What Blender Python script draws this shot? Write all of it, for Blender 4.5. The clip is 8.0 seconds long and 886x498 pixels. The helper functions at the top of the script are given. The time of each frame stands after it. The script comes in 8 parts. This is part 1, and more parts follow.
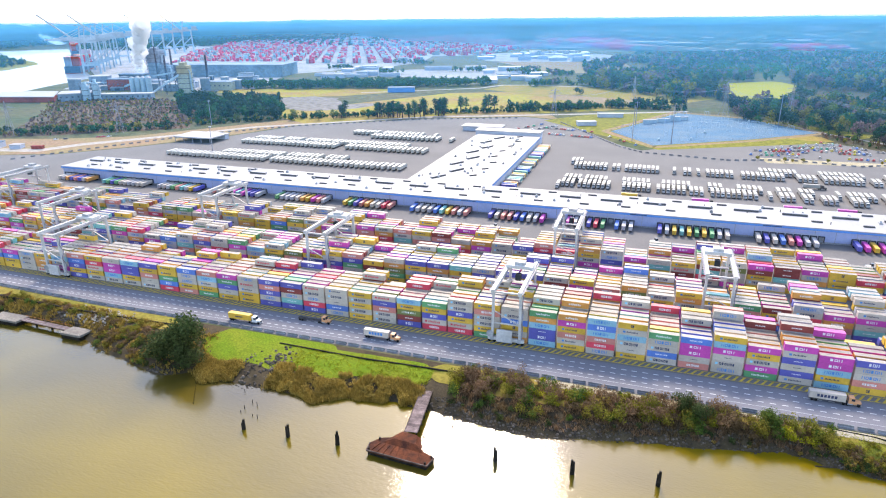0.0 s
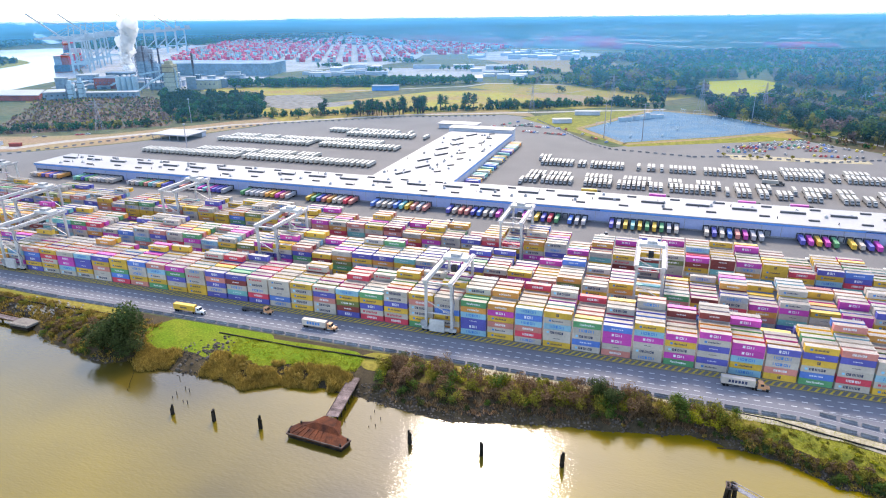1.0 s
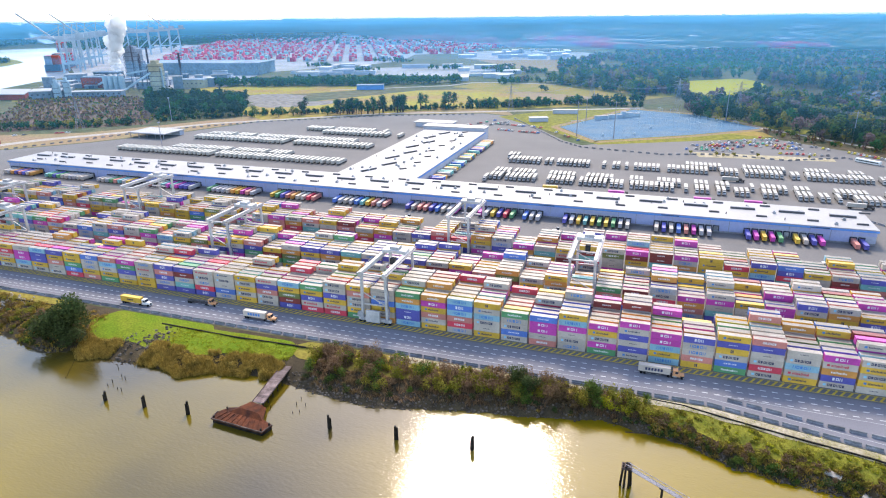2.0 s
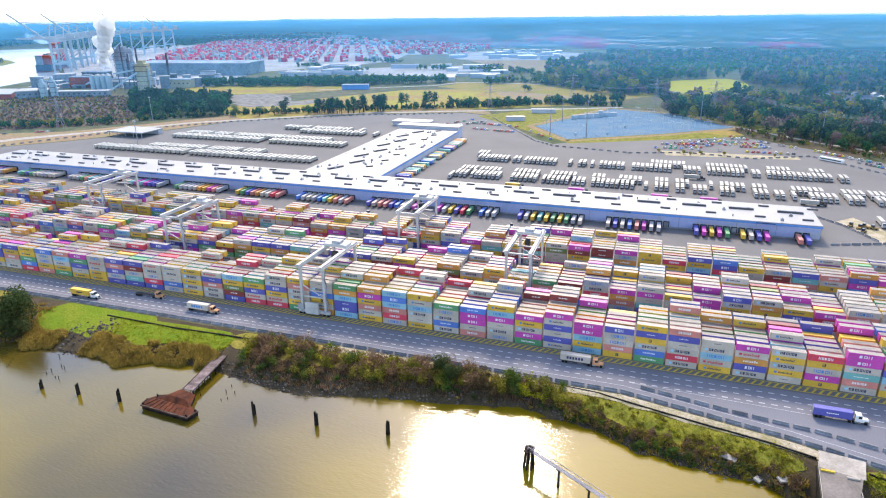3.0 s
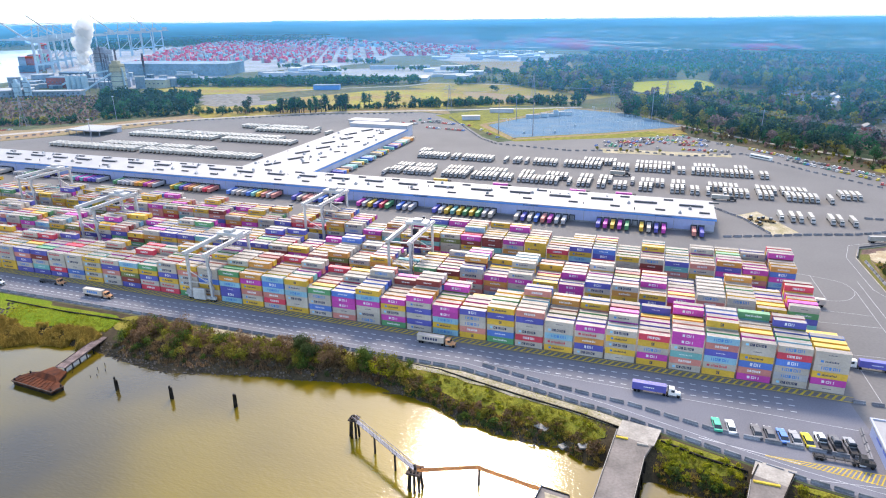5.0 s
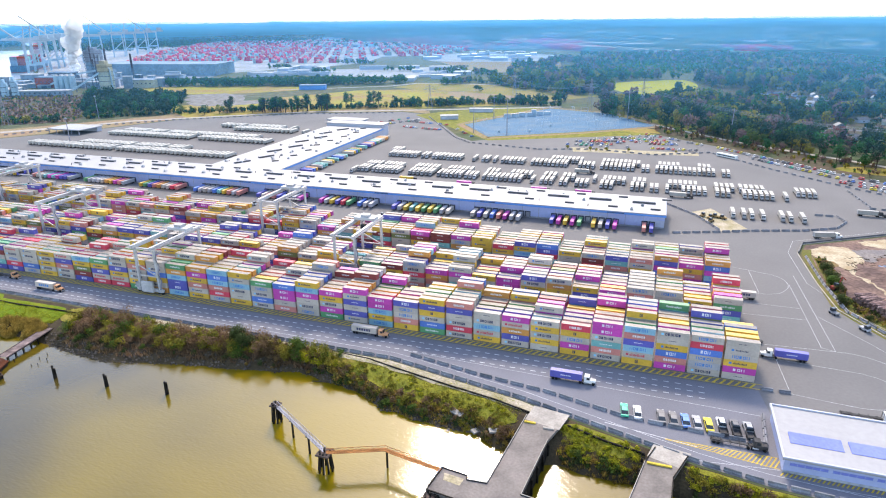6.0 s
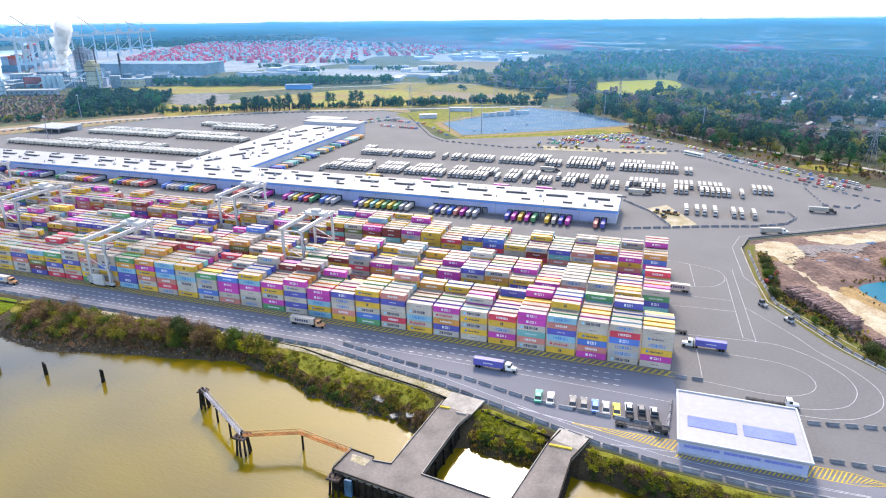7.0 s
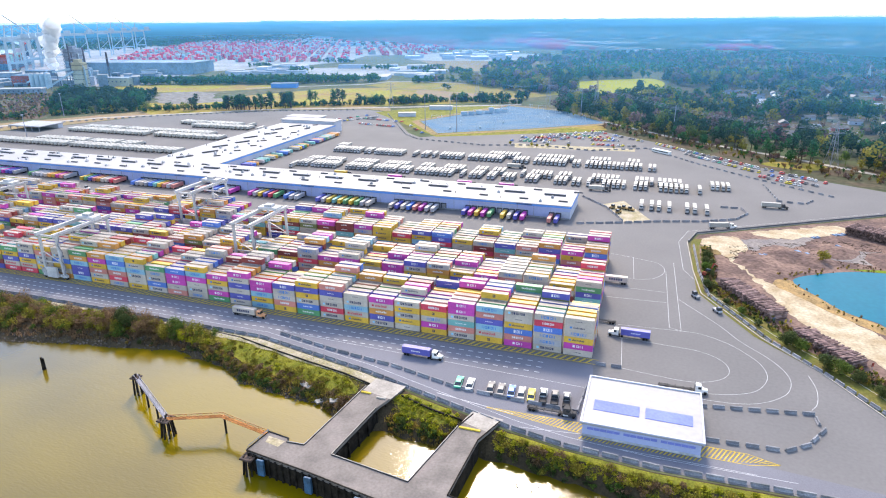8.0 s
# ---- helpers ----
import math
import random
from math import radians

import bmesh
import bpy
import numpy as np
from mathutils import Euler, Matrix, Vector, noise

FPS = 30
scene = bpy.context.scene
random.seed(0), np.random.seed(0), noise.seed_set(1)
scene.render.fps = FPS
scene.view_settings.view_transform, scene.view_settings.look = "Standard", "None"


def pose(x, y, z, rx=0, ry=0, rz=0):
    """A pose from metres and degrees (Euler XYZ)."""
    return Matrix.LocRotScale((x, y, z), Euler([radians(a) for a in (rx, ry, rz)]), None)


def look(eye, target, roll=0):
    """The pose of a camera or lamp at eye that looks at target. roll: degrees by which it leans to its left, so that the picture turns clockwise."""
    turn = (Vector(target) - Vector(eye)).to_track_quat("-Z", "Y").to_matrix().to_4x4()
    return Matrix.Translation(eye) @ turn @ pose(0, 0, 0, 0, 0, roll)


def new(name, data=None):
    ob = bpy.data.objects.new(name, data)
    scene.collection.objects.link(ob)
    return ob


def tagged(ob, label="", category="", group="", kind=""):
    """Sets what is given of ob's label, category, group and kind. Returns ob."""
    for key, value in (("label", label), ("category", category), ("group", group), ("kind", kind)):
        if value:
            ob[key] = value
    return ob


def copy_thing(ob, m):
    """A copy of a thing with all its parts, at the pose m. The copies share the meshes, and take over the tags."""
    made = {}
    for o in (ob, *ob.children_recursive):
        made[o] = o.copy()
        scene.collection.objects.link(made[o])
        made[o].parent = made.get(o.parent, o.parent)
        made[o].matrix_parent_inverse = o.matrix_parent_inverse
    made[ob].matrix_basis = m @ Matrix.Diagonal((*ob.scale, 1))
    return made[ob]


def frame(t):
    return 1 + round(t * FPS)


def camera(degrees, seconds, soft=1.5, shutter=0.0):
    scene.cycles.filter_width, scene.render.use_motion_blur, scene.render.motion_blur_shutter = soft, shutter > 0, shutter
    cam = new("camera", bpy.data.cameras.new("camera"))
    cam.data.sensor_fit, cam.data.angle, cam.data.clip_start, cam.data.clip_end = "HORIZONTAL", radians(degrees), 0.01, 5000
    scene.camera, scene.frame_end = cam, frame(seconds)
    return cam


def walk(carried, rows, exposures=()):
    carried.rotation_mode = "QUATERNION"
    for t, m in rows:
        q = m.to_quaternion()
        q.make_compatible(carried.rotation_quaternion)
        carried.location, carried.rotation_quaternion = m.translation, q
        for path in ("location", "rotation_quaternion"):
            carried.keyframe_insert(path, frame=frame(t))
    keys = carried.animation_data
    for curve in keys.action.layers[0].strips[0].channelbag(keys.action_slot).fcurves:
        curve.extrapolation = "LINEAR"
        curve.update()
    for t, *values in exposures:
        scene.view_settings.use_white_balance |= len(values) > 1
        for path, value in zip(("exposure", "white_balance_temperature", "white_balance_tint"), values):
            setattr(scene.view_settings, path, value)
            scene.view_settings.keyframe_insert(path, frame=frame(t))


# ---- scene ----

cam = camera(70.0, 8.0, soft=1.1)
# seconds, eye (x, y, z), yaw, pitch, roll in degrees
PATH = [
    (0, -8.93, -2.89, 138.71, 18.716, -20.498, -0.585),
    (1, 22.02, -1.31, 137.99, 18.711, -20.584, -0.630),
    (2, 53.14, 0.46, 137.17, 18.739, -20.590, -0.649),
    (3, 84.34, 2.36, 136.30, 18.787, -20.539, -0.649),
    (4, 115.52, 4.27, 135.42, 18.843, -20.458, -0.635),
    (5, 146.60, 6.11, 134.57, 18.895, -20.373, -0.612),
    (6, 177.51, 7.79, 133.79, 18.931, -20.308, -0.584),
    (7, 208.15, 9.21, 133.13, 18.939, -20.290, -0.559),
    (8, 238.43, 10.29, 132.64, 18.907, -20.343, -0.539),
]


def heading(x, y, z, yaw, pitch, roll):
    a, b = radians(yaw), radians(pitch)
    way = Vector((-math.sin(a) * math.cos(b), math.cos(a) * math.cos(b), math.sin(b)))
    return look((x, y, z), Vector((x, y, z)) + way, roll)


walk(cam, [(t, heading(*row)) for t, *row in PATH], [(0, 1.89, 6850, 13), (1, 1.77, 6850, 13), (3, 1.68, 6850, 13), (4.5, 1.68, 6850, 13), (8, 1.80, 6850, 13)])

# ---- world and light ----
SUN_ELEVATION, SUN_AZIMUTH = 42.0, -15.0  # azimuth from +y towards +x
world = bpy.data.worlds.new("sky")
world.use_nodes = True
scene.world = world
wn, wl = world.node_tree.nodes, world.node_tree.links
sky = wn.new("ShaderNodeTexSky")
sky.sky_type, sky.sun_disc = "NISHITA", False
sky.sun_elevation, sky.sun_rotation = radians(SUN_ELEVATION), radians(SUN_AZIMUTH)
sky.air_density, sky.dust_density, sky.ozone_density = 1.0, 1.2, 1.0
wl.new(sky.outputs[0], wn["Background"].inputs[0])
wn["Background"].inputs[1].default_value = 0.15
sun = new("sun", bpy.data.lights.new("sun", "SUN"))
sun.data.energy, sun.data.angle, sun.data.color = 1.4, radians(11.0), (1.0, 0.90, 0.75)
sa, se = radians(SUN_AZIMUTH), radians(SUN_ELEVATION)
sun.matrix_world = look((0, 0, 500), Vector((0, 0, 500)) - Vector((math.sin(sa) * math.cos(se), math.cos(sa) * math.cos(se), math.sin(se))))


# ---- materials ----
def surface(name, colour, rough=0.7, vary=0.15, large=0.05, small=1.5, bump=0.2, metal=0.0, second=None, island=0.0, objects=0.0, ribs=0.0, specular=0.5):
    """A surface with mottling at two scales (per metre), fine relief, and optionally a tint for each island or object."""
    m = bpy.data.materials.new(name)
    m.use_nodes = True
    n, l = m.node_tree.nodes, m.node_tree.links
    b = n["Principled BSDF"]
    b.inputs["Roughness"].default_value, b.inputs["Metallic"].default_value = rough, metal
    b.inputs["Specular IOR Level"].default_value = specular if rough < 0.7 else 0.12
    geo = n.new("ShaderNodeNewGeometry")
    noises = []
    for scale in (large, small):
        t = n.new("ShaderNodeTexNoise")
        t.inputs["Scale"].default_value, t.inputs["Detail"].default_value = scale, 5.0
        l.new(geo.outputs["Position"], t.inputs["Vector"])
        noises.append(t.outputs["Fac"])
    mixed = n.new("ShaderNodeMix")
    mixed.data_type = "RGBA"
    c = Vector(colour)
    d = Vector(second) if second else c * (1 - 2 * vary)
    mixed.inputs["A"].default_value, mixed.inputs["B"].default_value = (*c, 1), (*d, 1)
    ramp = n.new("ShaderNodeMapRange")
    ramp.inputs["From Min"].default_value, ramp.inputs["From Max"].default_value = 0.35, 0.65
    l.new(noises[0], ramp.inputs["Value"])
    l.new(ramp.outputs[0], mixed.inputs["Factor"])
    last = mixed.outputs["Result"]
    grain = n.new("ShaderNodeMapRange")
    grain.inputs["From Min"].default_value, grain.inputs["From Max"].default_value = 0.3, 0.7
    grain.inputs["To Min"].default_value, grain.inputs["To Max"].default_value = 1 - vary, 1 + vary
    l.new(noises[1], grain.inputs["Value"])
    value = grain.outputs[0]
    for amount, source in ((island, "Random Per Island"), (objects, "Random")):
        if amount:
            info = geo if source == "Random Per Island" else n.new("ShaderNodeObjectInfo")
            r = n.new("ShaderNodeMapRange")
            r.inputs["To Min"].default_value, r.inputs["To Max"].default_value = 1 - amount, 1 + amount
            l.new(info.outputs[source], r.inputs["Value"])
            times = n.new("ShaderNodeMath")
            times.operation = "MULTIPLY"
            l.new(value, times.inputs[0]), l.new(r.outputs[0], times.inputs[1])
            value = times.outputs[0]
    scaled = n.new("ShaderNodeVectorMath")
    scaled.operation = "SCALE"
    l.new(last, scaled.inputs[0]), l.new(value, scaled.inputs["Scale"])
    l.new(scaled.outputs[0], b.inputs["Base Color"])
    if bump:
        bp = n.new("ShaderNodeBump")
        bp.inputs["Strength"].default_value, bp.inputs["Distance"].default_value = bump, 0.05
        height = noises[1]
        if ribs:
            sep = n.new("ShaderNodeSeparateXYZ")
            l.new(geo.outputs["Position"], sep.inputs[0])
            k = n.new("ShaderNodeMath")
            k.operation, k.inputs[1].default_value = "MULTIPLY", 2 * math.pi / ribs
            l.new(sep.outputs[0], k.inputs[0])
            s = n.new("ShaderNodeMath")
            s.operation = "SINE"
            l.new(k.outputs[0], s.inputs[0])
            height = s.outputs[0]
        l.new(height, bp.inputs["Height"])
        l.new(bp.outputs[0], b.inputs["Normal"])
    return m


def water_surface(name, deep, silt, rough, wave, patch, ior=1.33):
    m = bpy.data.materials.new(name)
    m.use_nodes = True
    n, l = m.node_tree.nodes, m.node_tree.links
    b = n["Principled BSDF"]
    b.inputs["Roughness"].default_value, b.inputs["IOR"].default_value = rough, ior
    geo = n.new("ShaderNodeNewGeometry")
    big = n.new("ShaderNodeTexNoise")
    big.inputs["Scale"].default_value, big.inputs["Detail"].default_value = patch, 3.0
    l.new(geo.outputs["Position"], big.inputs["Vector"])
    r = n.new("ShaderNodeMapRange")
    r.inputs["From Min"].default_value, r.inputs["From Max"].default_value = 0.40, 0.62
    l.new(big.outputs["Fac"], r.inputs["Value"])
    # the silt plume thickens downstream
    where, plume, share = n.new("ShaderNodeSeparateXYZ"), n.new("ShaderNodeMapRange"), n.new("ShaderNodeMath")
    l.new(geo.outputs["Position"], where.inputs[0]), l.new(where.outputs["X"], plume.inputs["Value"])
    plume.inputs["From Min"].default_value, plume.inputs["From Max"].default_value = -90.0, 110.0
    plume.inputs["To Min"].default_value, plume.inputs["To Max"].default_value = -0.06, 0.33
    share.use_clamp = True
    l.new(r.outputs[0], share.inputs[0]), l.new(plume.outputs[0], share.inputs[1])
    mx = n.new("ShaderNodeMix")
    mx.data_type = "RGBA"
    mx.inputs["A"].default_value, mx.inputs["B"].default_value = (*deep, 1), (*silt, 1)
    l.new(share.outputs[0], mx.inputs["Factor"]), l.new(mx.outputs["Result"], b.inputs["Base Color"])
    stretch = n.new("ShaderNodeMapping")
    stretch.inputs["Scale"].default_value = (0.55, 1.6, 1.0)
    stretch.inputs["Rotation"].default_value = (0, 0, 0.35)
    l.new(geo.outputs["Position"], stretch.inputs["Vector"])
    height = None
    for scale, amount in ((0.95, 1.0), (0.3, 0.8)):
        t = n.new("ShaderNodeTexNoise")
        t.inputs["Scale"].default_value, t.inputs["Detail"].default_value = scale, 4.0
        l.new(stretch.outputs[0], t.inputs["Vector"])
        k = n.new("ShaderNodeMath")
        k.operation, k.inputs[1].default_value = "MULTIPLY", amount
        l.new(t.outputs["Fac"], k.inputs[0])
        if height:
            s = n.new("ShaderNodeMath")
            l.new(height, s.inputs[0]), l.new(k.outputs[0], s.inputs[1])
            height = s.outputs[0]
        else:
            height = k.outputs[0]
    bp = n.new("ShaderNodeBump")
    bp.inputs["Strength"].default_value, bp.inputs["Distance"].default_value = 1.0, wave
    l.new(height, bp.inputs["Height"]), l.new(bp.outputs[0], b.inputs["Normal"])
    return m


def leafy(name, colour, second, glow=0.45, island=0.4):
    """Leaves that let some light through."""
    m = surface(name, colour, 0.75, 0.25, 0.07, 0.6, 0.0, second=second, island=island)
    n, l = m.node_tree.nodes, m.node_tree.links
    b, out = n["Principled BSDF"], n["Material Output"]
    tr = n.new("ShaderNodeBsdfTranslucent")
    mix = n.new("ShaderNodeMixShader")
    mix.inputs[0].default_value = glow
    l.new(b.inputs["Base Color"].links[0].from_socket, tr.inputs[0])
    l.new(b.outputs[0], mix.inputs[1]), l.new(tr.outputs[0], mix.inputs[2]), l.new(mix.outputs[0], out.inputs[0])
    return m


M = {
    "asphalt": surface("asphalt", (0.18, 0.18, 0.205), 0.85, 0.10, 0.03, 2.0, 0.15, second=(0.155, 0.155, 0.175)),
    "paving": surface("paving", (0.168, 0.161, 0.157), 0.85, 0.07, 0.02, 0.8, 0.12, second=(0.146, 0.141, 0.138)),
    "white_line": surface("white_line", (0.58, 0.58, 0.58), 0.7, 0.15, 0.3, 3.0, 0.0),
    "yellow_line": surface("yellow_line", (0.62, 0.44, 0.06), 0.7, 0.15, 0.3, 3.0, 0.0),
    "earth": surface("earth", (0.06, 0.085, 0.04), 0.95, 0.35, 0.012, 0.08, 0.3, second=(0.11, 0.10, 0.05)),
    "lawn": surface("lawn", (0.115, 0.18, 0.008), 0.95, 0.3, 0.08, 1.2, 0.4, second=(0.165, 0.19, 0.014)),
    "slope": surface("slope", (0.235, 0.215, 0.027), 0.95, 0.35, 0.16, 1.5, 0.4, second=(0.115, 0.125, 0.018)),
    "meadow": surface("meadow", (0.28, 0.25, 0.025), 0.95, 0.2, 0.015, 0.12, 0.2, second=(0.27, 0.17, 0.055)),
    "clay": surface("clay", (0.27, 0.175, 0.105), 0.95, 0.25, 0.03, 0.3, 0.3, second=(0.24, 0.19, 0.09)),
    "verge": surface("verge", (0.10, 0.115, 0.02), 0.95, 0.3, 0.1, 1.0, 0.4, second=(0.15, 0.12, 0.04)),
    "dry_grass": surface("dry_grass", (0.27, 0.19, 0.045), 0.95, 0.25, 0.03, 0.6, 0.3, second=(0.20, 0.18, 0.03)),
    "mud": surface("mud", (0.075, 0.055, 0.03), 0.85, 0.3, 0.15, 1.5, 0.5, second=(0.045, 0.034, 0.02)),
    "dirt": surface("dirt", (0.215, 0.14, 0.11), 0.95, 0.4, 0.07, 0.5, 0.6, second=(0.105, 0.07, 0.062)),
    "sand": surface("sand", (0.47, 0.405, 0.29), 0.95, 0.25, 0.11, 0.8, 0.5, second=(0.33, 0.25, 0.15)),
    "turf": surface("turf", (0.29, 0.29, 0.012), 0.95, 0.15, 0.03, 0.4, 0.2, second=(0.33, 0.29, 0.02)),
    "beige_wall": surface("beige_wall", (0.42, 0.42, 0.33), 0.7, 0.12, 0.03, 0.3, 0.05),
    "sandstone": surface("sandstone", (0.42, 0.36, 0.27), 0.95, 0.3, 0.15, 1.0, 0.5, second=(0.28, 0.24, 0.13)),
    "gravel_blue": surface("gravel_blue", (0.075, 0.165, 0.255), 0.9, 0.25, 0.04, 0.5, 0.2, second=(0.12, 0.19, 0.25)),
    "industrial": surface("industrial", (0.36, 0.35, 0.36), 0.9, 0.25, 0.01, 0.1, 0.1, second=(0.25, 0.25, 0.24)),
    "forest_floor": surface("forest_floor", (0.04, 0.058, 0.026), 0.95, 0.35, 0.03, 0.2, 0.3, second=(0.095, 0.068, 0.045)),
    "concrete": surface("concrete", (0.24, 0.215, 0.185), 0.9, 0.22, 0.10, 1.0, 0.3, second=(0.13, 0.118, 0.105)),
    "concrete_pale": surface("concrete_pale", (0.42, 0.38, 0.33), 0.9, 0.15, 0.2, 1.5, 0.3),
    "barrier": surface("barrier", (0.26, 0.26, 0.275), 0.85, 0.2, 0.2, 2.0, 0.2, objects=0.12),
    "timber": surface("timber", (0.13, 0.095, 0.08), 0.85, 0.35, 0.4, 2.5, 0.5),
    "deck": surface("deck", (0.24, 0.18, 0.17), 0.85, 0.25, 0.3, 2.5, 0.4, objects=0.25),
    "dark_timber": surface("dark_timber", (0.03, 0.025, 0.02), 0.8, 0.4, 0.4, 2.5, 0.5),
    "rust": surface("rust", (0.115, 0.034, 0.014), 0.85, 0.3, 0.3, 2.0, 0.5, second=(0.04, 0.014, 0.009)),
    "orange_steel": surface("orange_steel", (0.48, 0.20, 0.06), 0.7, 0.25, 0.3, 2.0, 0.2),
    "grey_steel": surface("grey_steel", (0.30, 0.29, 0.33), 0.6, 0.2, 0.2, 2.0, 0.1),
    "blue_steel": surface("blue_steel", (0.04, 0.12, 0.22), 0.6, 0.3, 0.3, 2.0, 0.2),
    "crane_white": surface("crane_white", (0.58, 0.555, 0.53), 0.5, 0.12, 0.1, 1.0, 0.05),
    "roof_white": surface("roof_white", (0.315, 0.31, 0.315), 0.6, 0.06, 0.03, 0.5, 0.05),
    "wall_blue": surface("wall_blue", (0.38, 0.43, 0.64), 0.6, 0.06, 0.05, 0.8, 0.05),
    "wall_white": surface("wall_white", (0.46, 0.48, 0.57), 0.6, 0.08, 0.05, 0.8, 0.05),
    "fascia_blue": surface("fascia_blue", (0.10, 0.30, 0.72), 0.5, 0.08, 0.05, 0.8, 0.05),
    "dock_dark": surface("dock_dark", (0.06, 0.065, 0.09), 0.7, 0.2, 0.1, 1.0, 0.0),
    "panel_blue": surface("panel_blue", (0.20, 0.24, 0.60), 0.7, 0.08, 0.1, 1.0, 0.0),
    "vent_grey": surface("vent_grey", (0.42, 0.42, 0.43), 0.6, 0.2, 0.1, 1.0, 0.0, objects=0.25),
    "vent_dark": surface("vent_dark", (0.10, 0.10, 0.11), 0.6, 0.2, 0.1, 1.0, 0.0),
    "tyre": surface("tyre", (0.02, 0.02, 0.02), 0.9, 0.2, 0.5, 3.0, 0.0),
    "chassis": surface("chassis", (0.075, 0.073, 0.075), 0.7, 0.2, 0.5, 3.0, 0.0),
    "glass_dark": surface("glass_dark", (0.03, 0.04, 0.05), 0.08, 0.1, 0.5, 3.0, 0.0),
    "cab_white": surface("cab_white", (0.78, 0.77, 0.74), 0.35, 0.06, 0.3, 2.0, 0.0),
    "cab_orange": surface("cab_orange", (0.62, 0.30, 0.14), 0.4, 0.06, 0.3, 2.0, 0.0),
    "trailer_white": surface("trailer_white", (0.37, 0.345, 0.31), 0.5, 0.06, 0.3, 2.0, 0.05, objects=0.12),
    "trailer_cream": surface("trailer_cream", (0.47, 0.44, 0.385), 0.5, 0.08, 0.3, 2.0, 0.05, island=0.12),
    "bark": surface("bark", (0.09, 0.065, 0.045), 0.95, 0.3, 0.5, 3.0, 0.4),
    "log": surface("log", (0.31, 0.205, 0.18), 0.9, 0.3, 0.5, 3.0, 0.3, objects=0.3, island=0.35),
    "stone": surface("stone", (0.13, 0.105, 0.085), 0.9, 0.25, 0.3, 2.0, 0.4, island=0.5),
    "water": water_surface("water", (0.036, 0.029, 0.012), (0.190, 0.132, 0.002), 0.05, 0.046, 0.006, 1.48),
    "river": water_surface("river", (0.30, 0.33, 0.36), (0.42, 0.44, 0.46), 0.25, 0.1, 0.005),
    "pond": surface("pond", (0.001, 0.125, 0.185), 0.35, 0.08, 0.05, 0.4, 0.0, second=(0.002, 0.115, 0.175), specular=0.04),
    "leaf_green": leafy("leaf_green", (0.07, 0.13, 0.022), (0.115, 0.145, 0.03), 0.4),
    "leaf_dark": leafy("leaf_dark", (0.018, 0.05, 0.026), (0.034, 0.066, 0.028), 0.25),
    "leaf_oak": leafy("leaf_oak", (0.042, 0.07, 0.022), (0.075, 0.09, 0.028), 0.35),
    "leaf_olive": leafy("leaf_olive", (0.195, 0.19, 0.028), (0.235, 0.195, 0.032), 0.45),
    "leaf_brown": leafy("leaf_brown", (0.235, 0.145, 0.085), (0.14, 0.10, 0.05), 0.5),
    "leaf_lime": leafy("leaf_lime", (0.36, 0.335, 0.022), (0.25, 0.26, 0.02), 0.45),
    "reed": leafy("reed", (0.37, 0.26, 0.06), (0.23, 0.16, 0.04)),
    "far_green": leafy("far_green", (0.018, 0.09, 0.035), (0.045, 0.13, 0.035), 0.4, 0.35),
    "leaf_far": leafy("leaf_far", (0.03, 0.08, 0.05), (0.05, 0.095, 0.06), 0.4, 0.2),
    "leaf_bare": leafy("leaf_bare", (0.20, 0.135, 0.12), (0.125, 0.085, 0.082), 0.45, 0.25),
    "ochre": surface("ochre", (0.36, 0.235, 0.10), 0.95, 0.3, 0.2, 1.0, 0.5, second=(0.22, 0.15, 0.07)),
    "waste": surface("waste", (0.15, 0.09, 0.065), 0.95, 0.35, 0.02, 0.2, 0.2, second=(0.075, 0.075, 0.045)),
    "wet_ground": surface("wet_ground", (0.15, 0.135, 0.135), 0.8, 0.3, 0.06, 0.6, 0.4, second=(0.22, 0.19, 0.17)),
    "tarp_blue": surface("tarp_blue", (0.07, 0.17, 0.32), 0.4, 0.25, 0.3, 2.0, 0.3),
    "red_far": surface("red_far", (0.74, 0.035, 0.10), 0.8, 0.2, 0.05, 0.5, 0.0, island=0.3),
    "steam": surface("steam", (0.95, 0.95, 0.95), 1.0, 0.02, 0.02, 0.1, 0.0),
    "plant_grey": surface("plant_grey", (0.22, 0.28, 0.35), 0.7, 0.2, 0.02, 0.2, 0.05, island=0.3),
    "plant_dark": surface("plant_dark", (0.10, 0.12, 0.16), 0.7, 0.2, 0.02, 0.2, 0.05),
    "brick_red": surface("brick_red", (0.35, 0.07, 0.05), 0.8, 0.2, 0.05, 0.5, 0.05, island=0.25),
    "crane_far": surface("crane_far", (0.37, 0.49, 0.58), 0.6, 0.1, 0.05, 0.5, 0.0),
}


